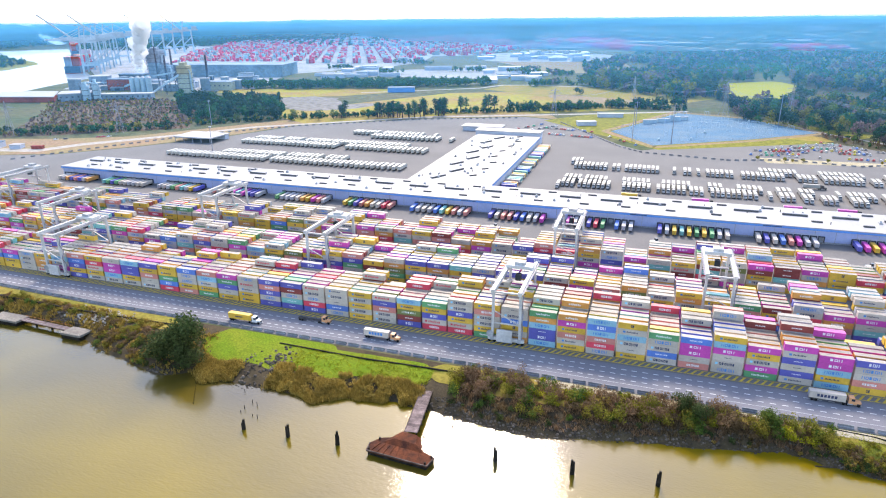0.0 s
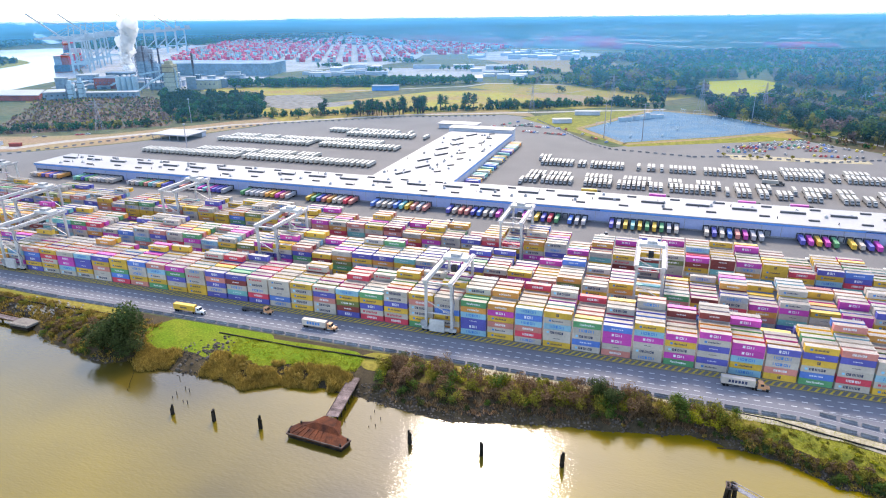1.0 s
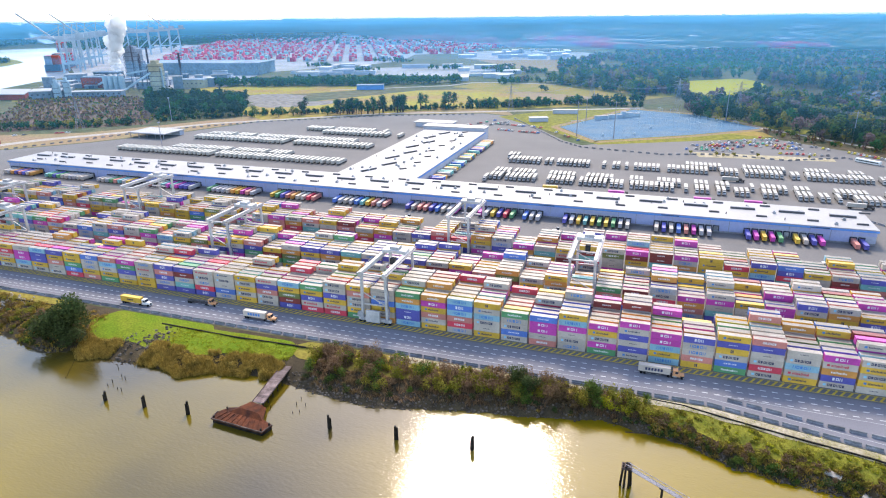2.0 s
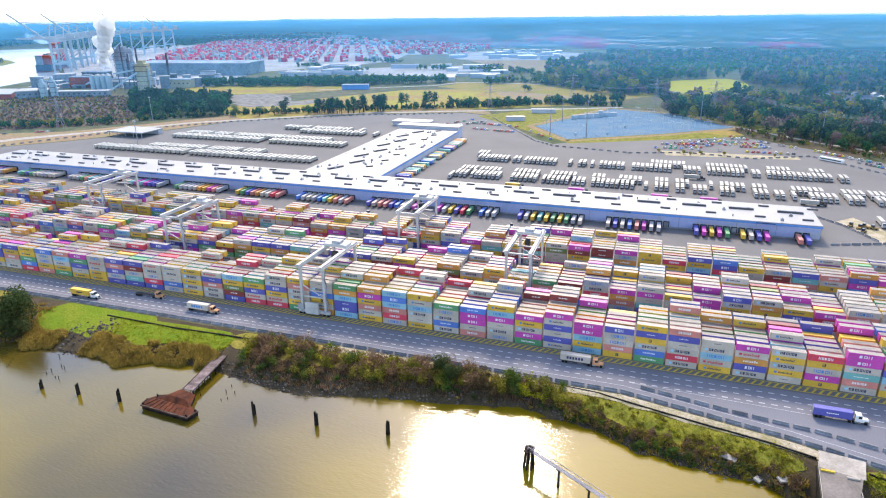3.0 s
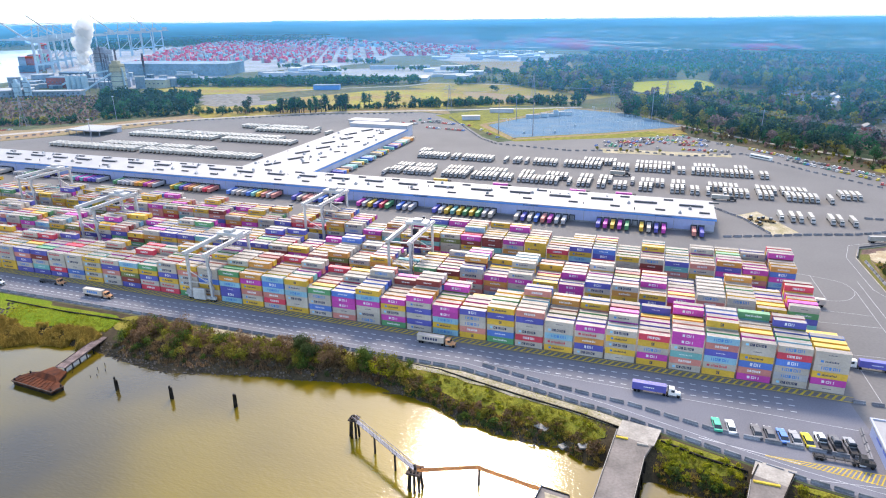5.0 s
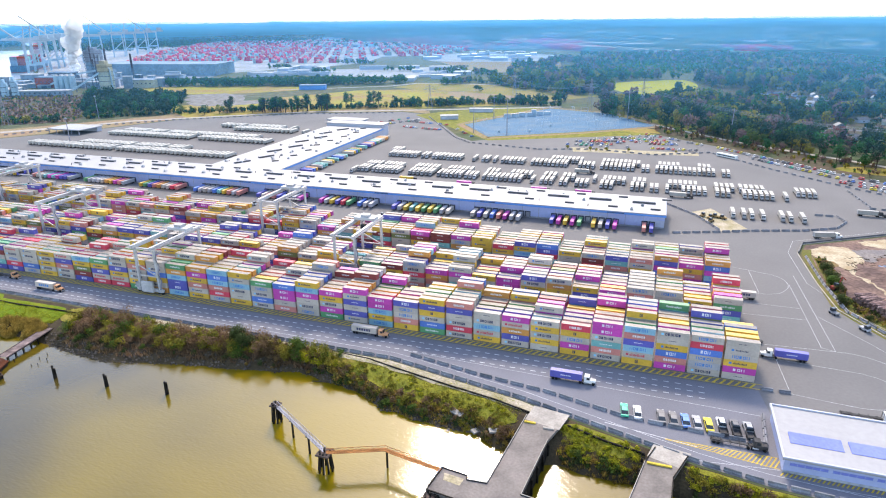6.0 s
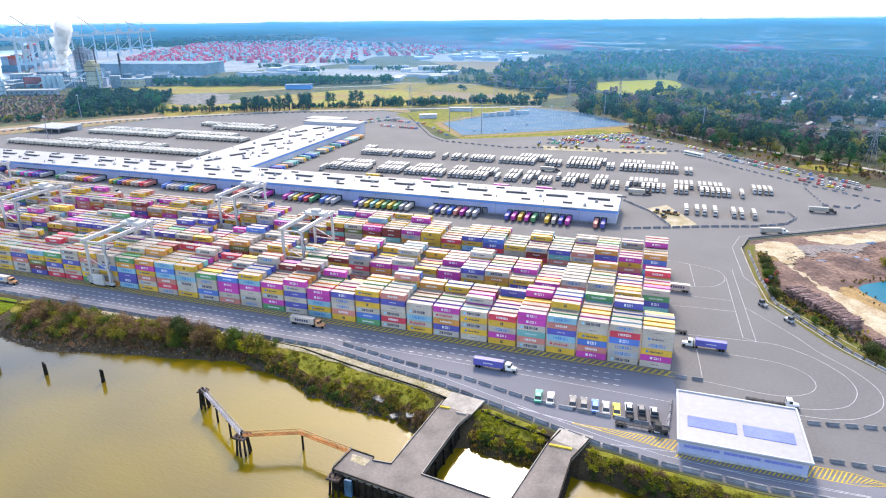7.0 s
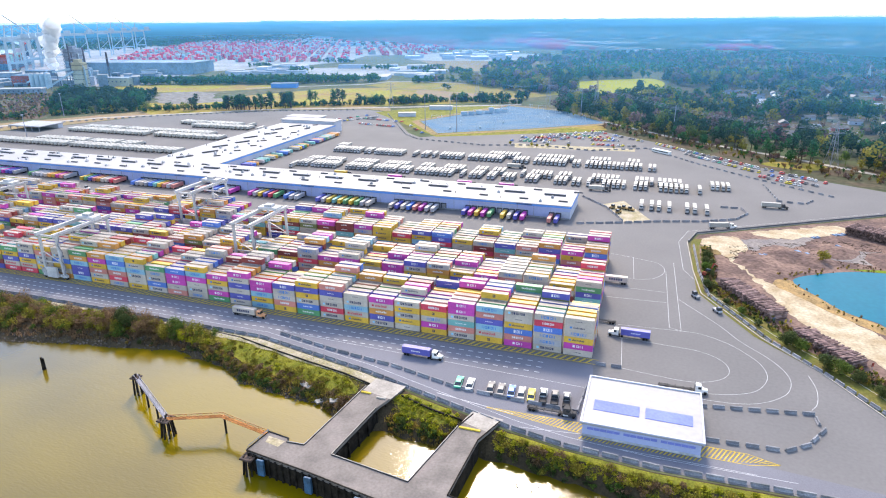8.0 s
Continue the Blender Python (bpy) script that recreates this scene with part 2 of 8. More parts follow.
def haze_layer(name, colour, start, reach, most):
    """Distance haze as a see-through sheet: part of the light goes straight on, part is scattered; it grows denser away
    from the river.
    """
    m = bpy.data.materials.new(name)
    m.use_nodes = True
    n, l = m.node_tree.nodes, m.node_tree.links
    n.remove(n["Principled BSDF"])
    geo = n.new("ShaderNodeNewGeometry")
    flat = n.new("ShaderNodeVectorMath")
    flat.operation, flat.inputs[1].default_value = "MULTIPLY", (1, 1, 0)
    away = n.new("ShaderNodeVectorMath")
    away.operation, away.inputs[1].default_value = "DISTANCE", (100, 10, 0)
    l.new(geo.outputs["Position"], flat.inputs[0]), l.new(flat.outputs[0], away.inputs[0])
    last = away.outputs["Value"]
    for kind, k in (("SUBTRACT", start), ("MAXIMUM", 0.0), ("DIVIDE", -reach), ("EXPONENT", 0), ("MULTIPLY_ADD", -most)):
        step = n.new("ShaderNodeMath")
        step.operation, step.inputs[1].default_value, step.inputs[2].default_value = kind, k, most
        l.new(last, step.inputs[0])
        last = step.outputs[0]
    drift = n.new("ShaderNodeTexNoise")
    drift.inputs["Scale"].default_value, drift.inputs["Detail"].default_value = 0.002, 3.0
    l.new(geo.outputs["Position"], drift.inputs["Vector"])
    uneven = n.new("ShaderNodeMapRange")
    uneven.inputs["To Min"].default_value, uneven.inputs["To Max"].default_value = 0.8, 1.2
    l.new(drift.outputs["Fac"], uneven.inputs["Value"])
    # the haze is kept over the woods and far plain, and thinned at the port, mill and river bend
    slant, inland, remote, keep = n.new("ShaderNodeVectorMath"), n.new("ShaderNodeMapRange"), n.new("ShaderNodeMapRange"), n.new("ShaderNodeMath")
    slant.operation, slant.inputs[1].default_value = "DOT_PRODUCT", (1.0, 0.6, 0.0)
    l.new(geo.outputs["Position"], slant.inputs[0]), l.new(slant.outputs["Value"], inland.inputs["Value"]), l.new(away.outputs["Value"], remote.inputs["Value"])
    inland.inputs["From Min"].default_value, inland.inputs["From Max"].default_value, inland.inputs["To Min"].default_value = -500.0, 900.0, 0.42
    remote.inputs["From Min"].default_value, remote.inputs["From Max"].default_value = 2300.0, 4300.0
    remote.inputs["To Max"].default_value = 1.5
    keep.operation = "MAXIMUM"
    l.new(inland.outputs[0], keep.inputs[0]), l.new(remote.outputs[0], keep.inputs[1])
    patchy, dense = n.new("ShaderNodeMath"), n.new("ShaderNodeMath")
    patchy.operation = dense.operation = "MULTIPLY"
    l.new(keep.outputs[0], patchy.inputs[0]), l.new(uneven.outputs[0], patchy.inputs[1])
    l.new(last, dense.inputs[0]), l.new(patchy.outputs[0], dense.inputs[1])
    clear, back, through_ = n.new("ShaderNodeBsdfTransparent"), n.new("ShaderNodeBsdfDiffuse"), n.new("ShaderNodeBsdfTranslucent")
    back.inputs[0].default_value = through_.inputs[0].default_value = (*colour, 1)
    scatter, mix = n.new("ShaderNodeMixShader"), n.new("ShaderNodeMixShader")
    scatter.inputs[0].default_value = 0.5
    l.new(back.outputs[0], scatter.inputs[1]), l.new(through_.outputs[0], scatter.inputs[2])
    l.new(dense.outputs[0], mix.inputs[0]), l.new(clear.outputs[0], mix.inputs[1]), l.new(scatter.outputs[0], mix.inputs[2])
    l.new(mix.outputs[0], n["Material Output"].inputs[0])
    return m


# added sheet whose blue colour gives the far country its haze
M["mist"] = haze_layer("mist", (0.15, 0.58, 1.0), 545.0, 1250.0, 0.55)
M["quay_concrete"] = surface("quay_concrete", (0.225, 0.195, 0.175), 0.8, 0.14, 0.12, 1.2, 0.2, second=(0.15, 0.132, 0.118))
# container paints: letter -> colour
PAINT = {
    "W": (0.55, 0.475, 0.40), "Y": (0.74, 0.445, 0.055), "M": (0.605, 0.069, 0.397), "I": (0.112, 0.112, 0.429), "B": (0.099, 0.214, 0.599),
    "S": (0.280, 0.506, 0.606), "R": (0.714, 0.064, 0.105), "C": (0.673, 0.248, 0.203), "G": (0.111, 0.337, 0.147), "D": (0.279, 0.053, 0.048),
    "T": (0.203, 0.502, 0.475), "O": (0.708, 0.313, 0.074), "K": (0.449, 0.436, 0.449), "L": (0.209, 0.236, 0.073),
}
for key, value in PAINT.items():
    M["paint_" + key] = surface("container_paint_" + key.lower(), value, 0.5, 0.10, 0.15, 1.2, 0.25, ribs=0.5, objects=0.10, island=0.10)
# pale beige laid over most painted roofs; the sun's sheen is in this colour
M["container_roof"] = surface("container_roof", (0.285, 0.25, 0.215), 0.55, 0.16, 0.15, 1.2, 0.25, ribs=0.5, objects=0.2, island=0.25)
for key, value in (("white", (0.78, 0.78, 0.78)), ("blue", (0.06, 0.22, 0.55)), ("navy", (0.03, 0.04, 0.10)), ("red", (0.6, 0.05, 0.08)), ("cyan", (0.25, 0.60, 0.80))):
    M["logo_" + key] = surface("lettering_" + key, value, 0.5, 0.05, 0.3, 2.0, 0.0)
CAR_COLOURS = [(0.03, 0.45, 0.28), (0.75, 0.75, 0.75), (0.36, 0.36, 0.37), (0.14, 0.14, 0.15), (0.10, 0.25, 0.65), (0.78, 0.62, 0.03), (0.62, 0.06, 0.06)]
for i, c in enumerate(CAR_COLOURS):
    M["car%d" % i] = surface("car_paint", c, 0.5, 0.04, 0.5, 3.0, 0.0)


# ---- building tools ----
class Solid:
    """Collects faces of one mesh, with a material slot for each."""

    def __init__(self):
        self.v, self.f, self.m = [], [], []

    def add(self, verts, faces, slot=0):
        k = len(self.v)
        self.v.extend(verts)
        self.f.extend(tuple(k + i for i in face) for face in faces)
        self.m.extend([slot] * len(faces))
        return self

    def box(self, x0, x1, y0, y1, z0, z1, slot=0):
        return self.add([(x0, y0, z0), (x1, y0, z0), (x1, y1, z0), (x0, y1, z0), (x0, y0, z1), (x1, y0, z1), (x1, y1, z1), (x0, y1, z1)],
                        [(3, 2, 1, 0), (4, 5, 6, 7), (0, 1, 5, 4), (1, 2, 6, 5), (2, 3, 7, 6), (3, 0, 4, 7)], slot)

    def chamfered(self, x0, x1, y0, y1, z0, z1, c, slot=0):
        """A box whose top edges are cut back by c."""
        a = [(x0, y0), (x1, y0), (x1, y1), (x0, y1)]
        b = [(x0 + c, y0 + c), (x1 - c, y0 + c), (x1 - c, y1 - c), (x0 + c, y1 - c)]
        v = [(*p, z0) for p in a] + [(*p, z1 - c) for p in a] + [(*p, z1) for p in b]
        f = [(3, 2, 1, 0), (8, 9, 10, 11)]
        for i in range(4):
            j = (i + 1) % 4
            f += [(i, j, 4 + j, 4 + i), (4 + i, 4 + j, 8 + j, 8 + i)]
        return self.add(v, f, slot)

    def beam(self, p, q, w, h=None, slot=0):
        """A square bar from p to q."""
        p, q, h = Vector(p), Vector(q), h or w
        d = (q - p).normalized()
        side = d.cross((0, 0, 1)) if abs(d.z) < 0.95 else Vector((1, 0, 0))
        side.normalize()
        up = side.cross(d).normalized()
        v = []
        for e in (p, q):
            for a, b in ((-1, -1), (1, -1), (1, 1), (-1, 1)):
                v.append(tuple(e + side * a * w / 2 + up * b * h / 2))
        return self.add(v, [(3, 2, 1, 0), (4, 5, 6, 7), (0, 1, 5, 4), (1, 2, 6, 5), (2, 3, 7, 6), (3, 0, 4, 7)], slot)

    def tube(self, p, q, r0, r1=None, n=10, slot=0):
        """A round bar from p to q, tapering from r0 to r1."""
        p, q, r1 = Vector(p), Vector(q), r0 if r1 is None else r1
        d = (q - p).normalized()
        side = d.cross((0, 0, 1)) if abs(d.z) < 0.95 else Vector((1, 0, 0))
        side.normalize()
        up = side.cross(d)
        v = []
        for e, r in ((p, r0), (q, r1)):
            for i in range(n):
                a = 2 * math.pi * i / n
                v.append(tuple(e + (side * math.cos(a) + up * math.sin(a)) * r))
        f = [tuple(reversed(range(n))), tuple(range(n, 2 * n))]
        f += [(i, (i + 1) % n, n + (i + 1) % n, n + i) for i in range(n)]
        return self.add(v, f, slot)

    def slab(self, outline, z0, z1, slot=0):
        """An upright prism over an outline given anticlockwise."""
        n = len(outline)
        v = [(x, y, z0) for x, y in outline] + [(x, y, z1) for x, y in outline]
        f = [tuple(reversed(range(n))), tuple(range(n, 2 * n))] + [(i, (i + 1) % n, n + (i + 1) % n, n + i) for i in range(n)]
        return self.add(v, f, slot)

    def sheet(self, outline, z, slot=0):
        return self.add([(x, y, z) for x, y in outline], [tuple(range(len(outline)))], slot)

    def mesh(self, name, mats):
        me = bpy.data.meshes.new(name)
        me.from_pydata(self.v, [], self.f)
        for m in mats:
            me.materials.append(m)
        if len(mats) > 1:
            me.polygons.foreach_set("material_index", self.m)
        me.update()
        return me


def mats_of(names):
    return [M[n] for n in ([names] if isinstance(names, str) else names)]


def part(name, solid, names, parent=None, label="", m=None):
    """Links one mesh object, under a thing or a part if one is given."""
    ob = new(name, solid if isinstance(solid, bpy.types.Mesh) else solid.mesh(name, mats_of(names)))
    if parent:
        ob.parent = parent
    if m is not None:
        ob.matrix_basis = m
    return tagged(ob, label=label)


def thing(name, label, category, group="", m=None, kind=""):
    ob = new(name)
    ob.empty_display_size = 0.5
    if m is not None:
        ob.matrix_basis = m
    return tagged(ob, label, category, group, kind)


def soup(name, verts, faces, mats):
    """A mesh from arrays of corners and of equal-sided faces."""
    verts, faces = np.asarray(verts, np.float32), np.asarray(faces, np.int32)
    me = bpy.data.meshes.new(name)
    k, n = faces.shape
    me.vertices.add(len(verts)), me.loops.add(k * n), me.polygons.add(k)
    me.vertices.foreach_set("co", verts.ravel())
    me.loops.foreach_set("vertex_index", faces.ravel())
    me.polygons.foreach_set("loop_start", np.arange(0, k * n, n, dtype=np.int32))
    for m in mats:
        me.materials.append(m)
    me.update(calc_edges=True)
    me.validate()
    return me


def leaves(centres, size, rng, flat=0.0):
    """Small quads facing all ways, one round each centre. Returns corners and faces."""
    n = len(centres)
    a = rng.normal(size=(n, 3))
    a[:, 2] *= 1 - flat
    a /= np.linalg.norm(a, axis=1, keepdims=True)
    b = np.cross(a, rng.normal(size=(n, 3)))
    b /= np.linalg.norm(b, axis=1, keepdims=True)
    s = (np.asarray(size) * rng.uniform(0.6, 1.3, n))[:, None]
    v = np.stack([centres - a * s, centres - b * s * 0.6, centres + a * s, centres + b * s * 0.6], 1).reshape(-1, 3)
    return v, np.arange(4 * n).reshape(n, 4)


def crown_leaves(rng, n, rx, rz, base, lobes, size):
    """Leaves that clothe a crown of uneven lobes, most of them turned outwards. Returns corners and faces."""
    c = rng.normal(size=(lobes, 3))
    c /= np.linalg.norm(c, axis=1, keepdims=True)
    c *= rng.uniform(0.3, 0.75, (lobes, 1))
    which = rng.integers(0, lobes, n)
    d = rng.normal(size=(n, 3))
    d /= np.linalg.norm(d, axis=1, keepdims=True)
    p = (c[which] + d * (rng.uniform(0.6, 1.0, n) ** 0.4)[:, None] * rng.uniform(0.3, 0.5, lobes)[which][:, None]) * (rx, rx, rz) + (0, 0, base)
    out = d + rng.normal(size=(n, 3)) * 0.45
    a = np.cross(out, rng.normal(size=(n, 3)))
    a /= np.linalg.norm(a, axis=1, keepdims=True)
    b = np.cross(out, a)
    b /= np.linalg.norm(b, axis=1, keepdims=True)
    s = (size * rng.uniform(0.6, 1.3, n))[:, None]
    v = np.stack([p - a * s, p - b * s * 0.7, p + a * s, p + b * s * 0.7], 1).reshape(-1, 3)
    return v, np.arange(4 * n).reshape(n, 4)


# ---- ground, bank and water ----
BANK_TOP = [(-4700, 222), (-344, 222), (-269, 219), (-56, 219), (82, 218), (139, 206), (166, 198), (200, 188), (220, 184), (247, 182), (289, 183), (4700, 190)]
SHORE = [(-4700, 164), (-700, 204), (-314.5, 202.7), (-295.5, 202.7), (-268.3, 203.7), (-258.3, 197.7), (-243.2, 190.7), (-233.1, 189.2), (-220.1, 185.7), (-208, 182.7), (-195.9, 182.7), (-188.8, 189.7), (-179.8, 181.7), (-171.7, 187.7),
         (-156.5, 185.7), (-146.4, 188.7), (-127.2, 184.7), (-116.1, 191.7), (-88.9, 193.7), (-66.6, 190.7), (-42.4, 187.7), (-12.1, 195.7), (18.2, 200.7), (45.4, 206.7), (58.6, 203.7), (73.7, 201.7), (88.8, 193.7), (104, 190.7),
         (125.2, 189.7), (135.3, 184.7), (152.4, 181.7), (175.5, 179.7), (193.6, 178.7), (214.7, 176.7), (230.7, 173.7), (259.8, 169.7), (420, 163.7), (4700, 164)]
WATER_Z = -6.2


def along(points, x):
    return float(np.interp(x, [p[0] for p in points], [p[1] for p in points]))


def bank_top(x):
    return along(BANK_TOP, x) - 1.0


def shore(x):
    return along(SHORE, x) + 1.6 * noise.noise((x * 0.13, 0, 3)) + 0.8 * noise.noise((x * 0.5, 7, 3))


def bank_z(x, y):
    a, b = bank_top(x), shore(x)
    s = (a - y) / max(a - b, 1)
    if s <= 0:
        return -0.02
    bumps = 0.35 * noise.noise((x * 0.2, y * 0.2, 0)) * min(1, 4 * s)
    if s <= 1:
        return -0.02 + (WATER_Z + 0.02) * (0.30 * s + 0.70 * s ** 3) + bumps
    return WATER_Z - min(3.0, (s - 1) * 6) + bumps * max(0, 2 - s)


def grid_mesh(name, xs, rows, height, mat):
    """A sheet over columns xs, each with its own list of y."""
    v, f, k = [], [], len(rows(xs[0]))
    for x in xs:
        v += [(x, y, height(x, y)) for y in rows(x)]
    for i in range(len(xs) - 1):
        for j in range(k - 1):
            a = i * k + j
            f.append((a, a + k, a + k + 1, a + 1))
    me = bpy.data.meshes.new(name)
    me.from_pydata(v, [], f)
    me.materials.append(mat)
    return me


def rise(x, y):
    """The plain, and the wooded country that climbs to the horizon."""
    r, u = math.hypot(x - 100, y - 10), min(1, max(0, (-300 - x) / 900))
    start = 2600 + 900 * u * u * (3 - 2 * u)
    return -0.02 if r < start else -0.02 + 96 * ((r - start) / (4750 - start)) ** 1.6 + 4 * noise.noise((x * 0.002, y * 0.002, 0)) * min(1, (r - start) / 300)


far_x = sorted(set([x for x, _ in BANK_TOP if abs(x) < 4000] + list(range(-4600, 4601, 100))))
steps = [0, 0.02, 0.05] + [0.1 + 0.03 * i for i in range(31)]


def ground_rows(x):
    a = bank_top(x)
    b = math.sqrt(max(4750 ** 2 - (x - 100) ** 2, 0)) + 10
    b = max(b, a + 20)
    return [a + (b - a) * min(s, 1) for s in steps]


ground = tagged(new("ground", grid_mesh("ground", far_x, ground_rows, rise, M["earth"])), "flat coastal plain of dry grass and scrub", "ground", kind="structure")


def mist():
    """An added low sheet that stands in for blue distance haze behind the yard, thinning out towards the river."""
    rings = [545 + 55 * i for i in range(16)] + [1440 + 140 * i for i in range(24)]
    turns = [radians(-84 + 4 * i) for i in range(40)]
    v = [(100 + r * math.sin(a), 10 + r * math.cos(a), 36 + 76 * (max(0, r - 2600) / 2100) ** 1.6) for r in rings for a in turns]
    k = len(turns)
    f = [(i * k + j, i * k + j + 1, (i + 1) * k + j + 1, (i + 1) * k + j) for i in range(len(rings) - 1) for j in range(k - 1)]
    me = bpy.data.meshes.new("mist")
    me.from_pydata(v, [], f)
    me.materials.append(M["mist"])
    tagged(new("mist", me), "thin blue sheet standing in for haze over the distant plain", "mist", kind="structure")


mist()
bank_x = [-900 + 3 * i for i in range(480)]
bank = new("bank", grid_mesh("bank", bank_x, lambda x: [bank_top(x) + 0.5 - (bank_top(x) + 0.5 - shore(x) + 9) * i / 22 for i in range(23)], bank_z, M["mud"]))
tagged(bank, "muddy river bank sloping from the road to the water", "bank", kind="structure")


def bank_patch(name, label, x0, x1, top, low, mat, lift=0.12):
    """A sheet of turf that lies on the bank between two fractions of its width."""
    xs = list(np.arange(x0, x1, 2.0))

    def rows(x):
        fade = min(1, (x - x0) / 8 + 0.15, (x1 - x) / 8 + 0.15)
        wob = 0.06 * noise.noise((x * 0.1, 4, 4))
        a, b = bank_top(x), shore(x)
        mid = (top + low) / 2
        s0, s1 = mid + (top - mid) * fade, mid + (low - mid) * fade + wob
        return [a - (a - b) * (s0 + (s1 - s0) * i / 8) for i in range(9)]

    ob = new(name, grid_mesh(name, xs, rows, lambda x, y: bank_z(x, y) + lift, M[mat]))
    return tagged(ob, label, "grass", kind="structure")


bank_patch("grass_strip", "strip of yellow dry grass beside the road", -420, -215, -0.02, 0.3, "dry_grass")
bank_patch("lawn", "bright green mown lawn on the river bank", -196, -128, 0.0, 0.68, "lawn")
bank_patch("lawn", "patchy green turf on the river bank", -140, -84, 0.1, 0.66, "lawn", 0.18)
bank_patch("grass_strip", "rough dry grass on the river bank", -90, 70, 0.02, 0.5, "dry_grass")
bank_patch("grass_strip", "pale sandy verge beside the road", 40, 150, -0.02, 0.22, "sandstone", 0.16)
bank_patch("grass_strip", "narrow pale sandy verge beside the road", -45, 42, -0.02, 0.14, "sandstone", 0.2)
bank_patch("lawn", "green grass slope above the water", 62, 141, 0.24, 0.7, "slope")
bank_patch("lawn", "green grass slope between the jetties", 154, 184, 0.05, 0.55, "slope")
bank_patch("lawn", "green grass slope beside the road", 196, 340, 0.05, 0.32, "slope")

s = Solid().sheet([(-4700, -4000), (4700, -4000), (4700, 260), (-4700, 260)], WATER_Z)
tagged(part("water", s, "water"), "brown silty river water with light ripples", "water", kind="structure")
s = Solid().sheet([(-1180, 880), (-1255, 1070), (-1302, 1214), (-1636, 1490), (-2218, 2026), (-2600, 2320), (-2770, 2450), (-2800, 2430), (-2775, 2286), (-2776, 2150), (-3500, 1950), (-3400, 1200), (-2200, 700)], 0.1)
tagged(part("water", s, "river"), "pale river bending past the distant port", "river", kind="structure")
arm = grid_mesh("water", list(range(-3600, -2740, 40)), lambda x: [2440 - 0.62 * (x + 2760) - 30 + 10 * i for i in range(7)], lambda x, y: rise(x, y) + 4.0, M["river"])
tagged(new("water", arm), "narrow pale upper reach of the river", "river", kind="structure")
s = Solid().slab([(-1700, 1240), (-1737, 1332), (-1790, 1440), (-1852, 1537), (-1960, 1610), (-2240, 1745), (-3000, 1800), (-2600, 1250)], 0, 1.0)
tagged(part("island", s, "slope"), "low green island in the river", "island", kind="structure")


def smooth_ring(points, n=5):
    """A rounder closed outline through points."""
    out, k = [], len(points)
    for i in range(k):
        p0, p1, p2, p3 = (Vector(points[(i + j) % k]) for j in (-1, 0, 1, 2))
        for j in range(n):
            t = j / n
            out.append(tuple(0.5 * (2 * p1 + (p2 - p0) * t + (2 * p0 - 5 * p1 + 4 * p2 - p3) * t * t + (3 * p1 - p0 - 3 * p2 + p3) * t ** 3)))
    return out


def ragged(points, amount=1.6, step=2.5):
    """A closed outline with an uneven edge."""
    out = []
    for (x0, y0), (x1, y1) in zip(points, points[1:] + points[:1]):
        n = max(1, int(math.hypot(x1 - x0, y1 - y0) / step))
        for i in range(n):
            x, y = x0 + (x1 - x0) * i / n, y0 + (y1 - y0) * i / n
            out.append((x + amount * noise.noise((x * 0.25, y * 0.25, 5)), y + amount * noise.noise((x * 0.25, y * 0.25, 8))))
    return out


def sheet(name, outline, z, mat, label, category="ground"):
    return tagged(part(name, Solid().sheet(outline, z), mat), label, category, kind="structure")


sheet("ground", [(-2900, 2600), (-1600, 1480), (-1290, 1215), (-1160, 1000), (-760, 1060), (-880, 1400), (-720, 1700), (-690, 1800), (-760, 2100), (-600, 2195), (-590, 2545), (-900, 2650)], 0.06, "industrial", "grey hardstanding of the distant port and mill")
sheet("ground", [(-590, 835), (-522, 891), (-374, 1128), (-116, 1236), (100, 1180), (-40, 1000), (-170, 925), (-290, 880), (-451, 745)], 0.06, "meadow", "yellow-green open meadow behind the yard", "field")
sheet("ground", ragged(smooth_ring([(-556, 872), (-640, 985), (-560, 1015), (-500, 950), (-440, 960), (-483, 874)]), 14, 12), 0.07, "concrete", "pale bare dirt lot behind the trees")
sheet("ground", ragged(smooth_ring([(-620, 1000), (-760, 1010), (-820, 1080), (-520, 1160), (-480, 1110)]), 10, 15), 0.065, "meadow", "yellowish field before the mill", "field")
sheet("ground", [(-1000, 812), (-897, 873), (-954, 926), (-1115, 906)], 0.08, "meadow", "green plot beside the mill", "field")
sheet("ground", [(-925, 757), (-1070, 890), (-820, 916), (-667, 800), (-590, 680), (-768, 556)], 0.05, "waste", "brown scrubby waste ground", "field")
sheet("ground", smooth_ring([(64, 1341), (100, 1400), (150, 1440), (212, 1470), (240, 1370), (215, 1230), (150, 1165), (110, 1210)]), 0.08, "turf", "bright green sports field among trees", "field")
sheet("ground", [(-730, 1390), (-391, 1393), (-230, 1570), (-430, 1700), (-800, 1500)], 0.07, "industrial", "pale hardstanding with distant sheds")
sheet("ground", [(-480, 1900), (-250, 1560), (-60, 1620), (-120, 1960)], 0.07, "clay", "tan dry field")
sheet("ground", [(-156, 862), (-75, 965), (20, 985), (120, 945), (235, 850), (190, 795), (-5, 700)], 0.05, "slope", "grass round the electrical substation", "field")
sheet("ground", [(-62, 800), (18, 975), (111, 940), (172, 850), (90, 785), (-11, 722)], 0.10, "gravel_blue", "blue-grey gravel floor of the substation")
sheet("ground", ragged(smooth_ring([(-62, 1262), (-40, 1300), (40, 1296), (30, 1262)]), 6, 10), 0.095, "sand", "pale sandy clearing at the edge of the woods", "field")
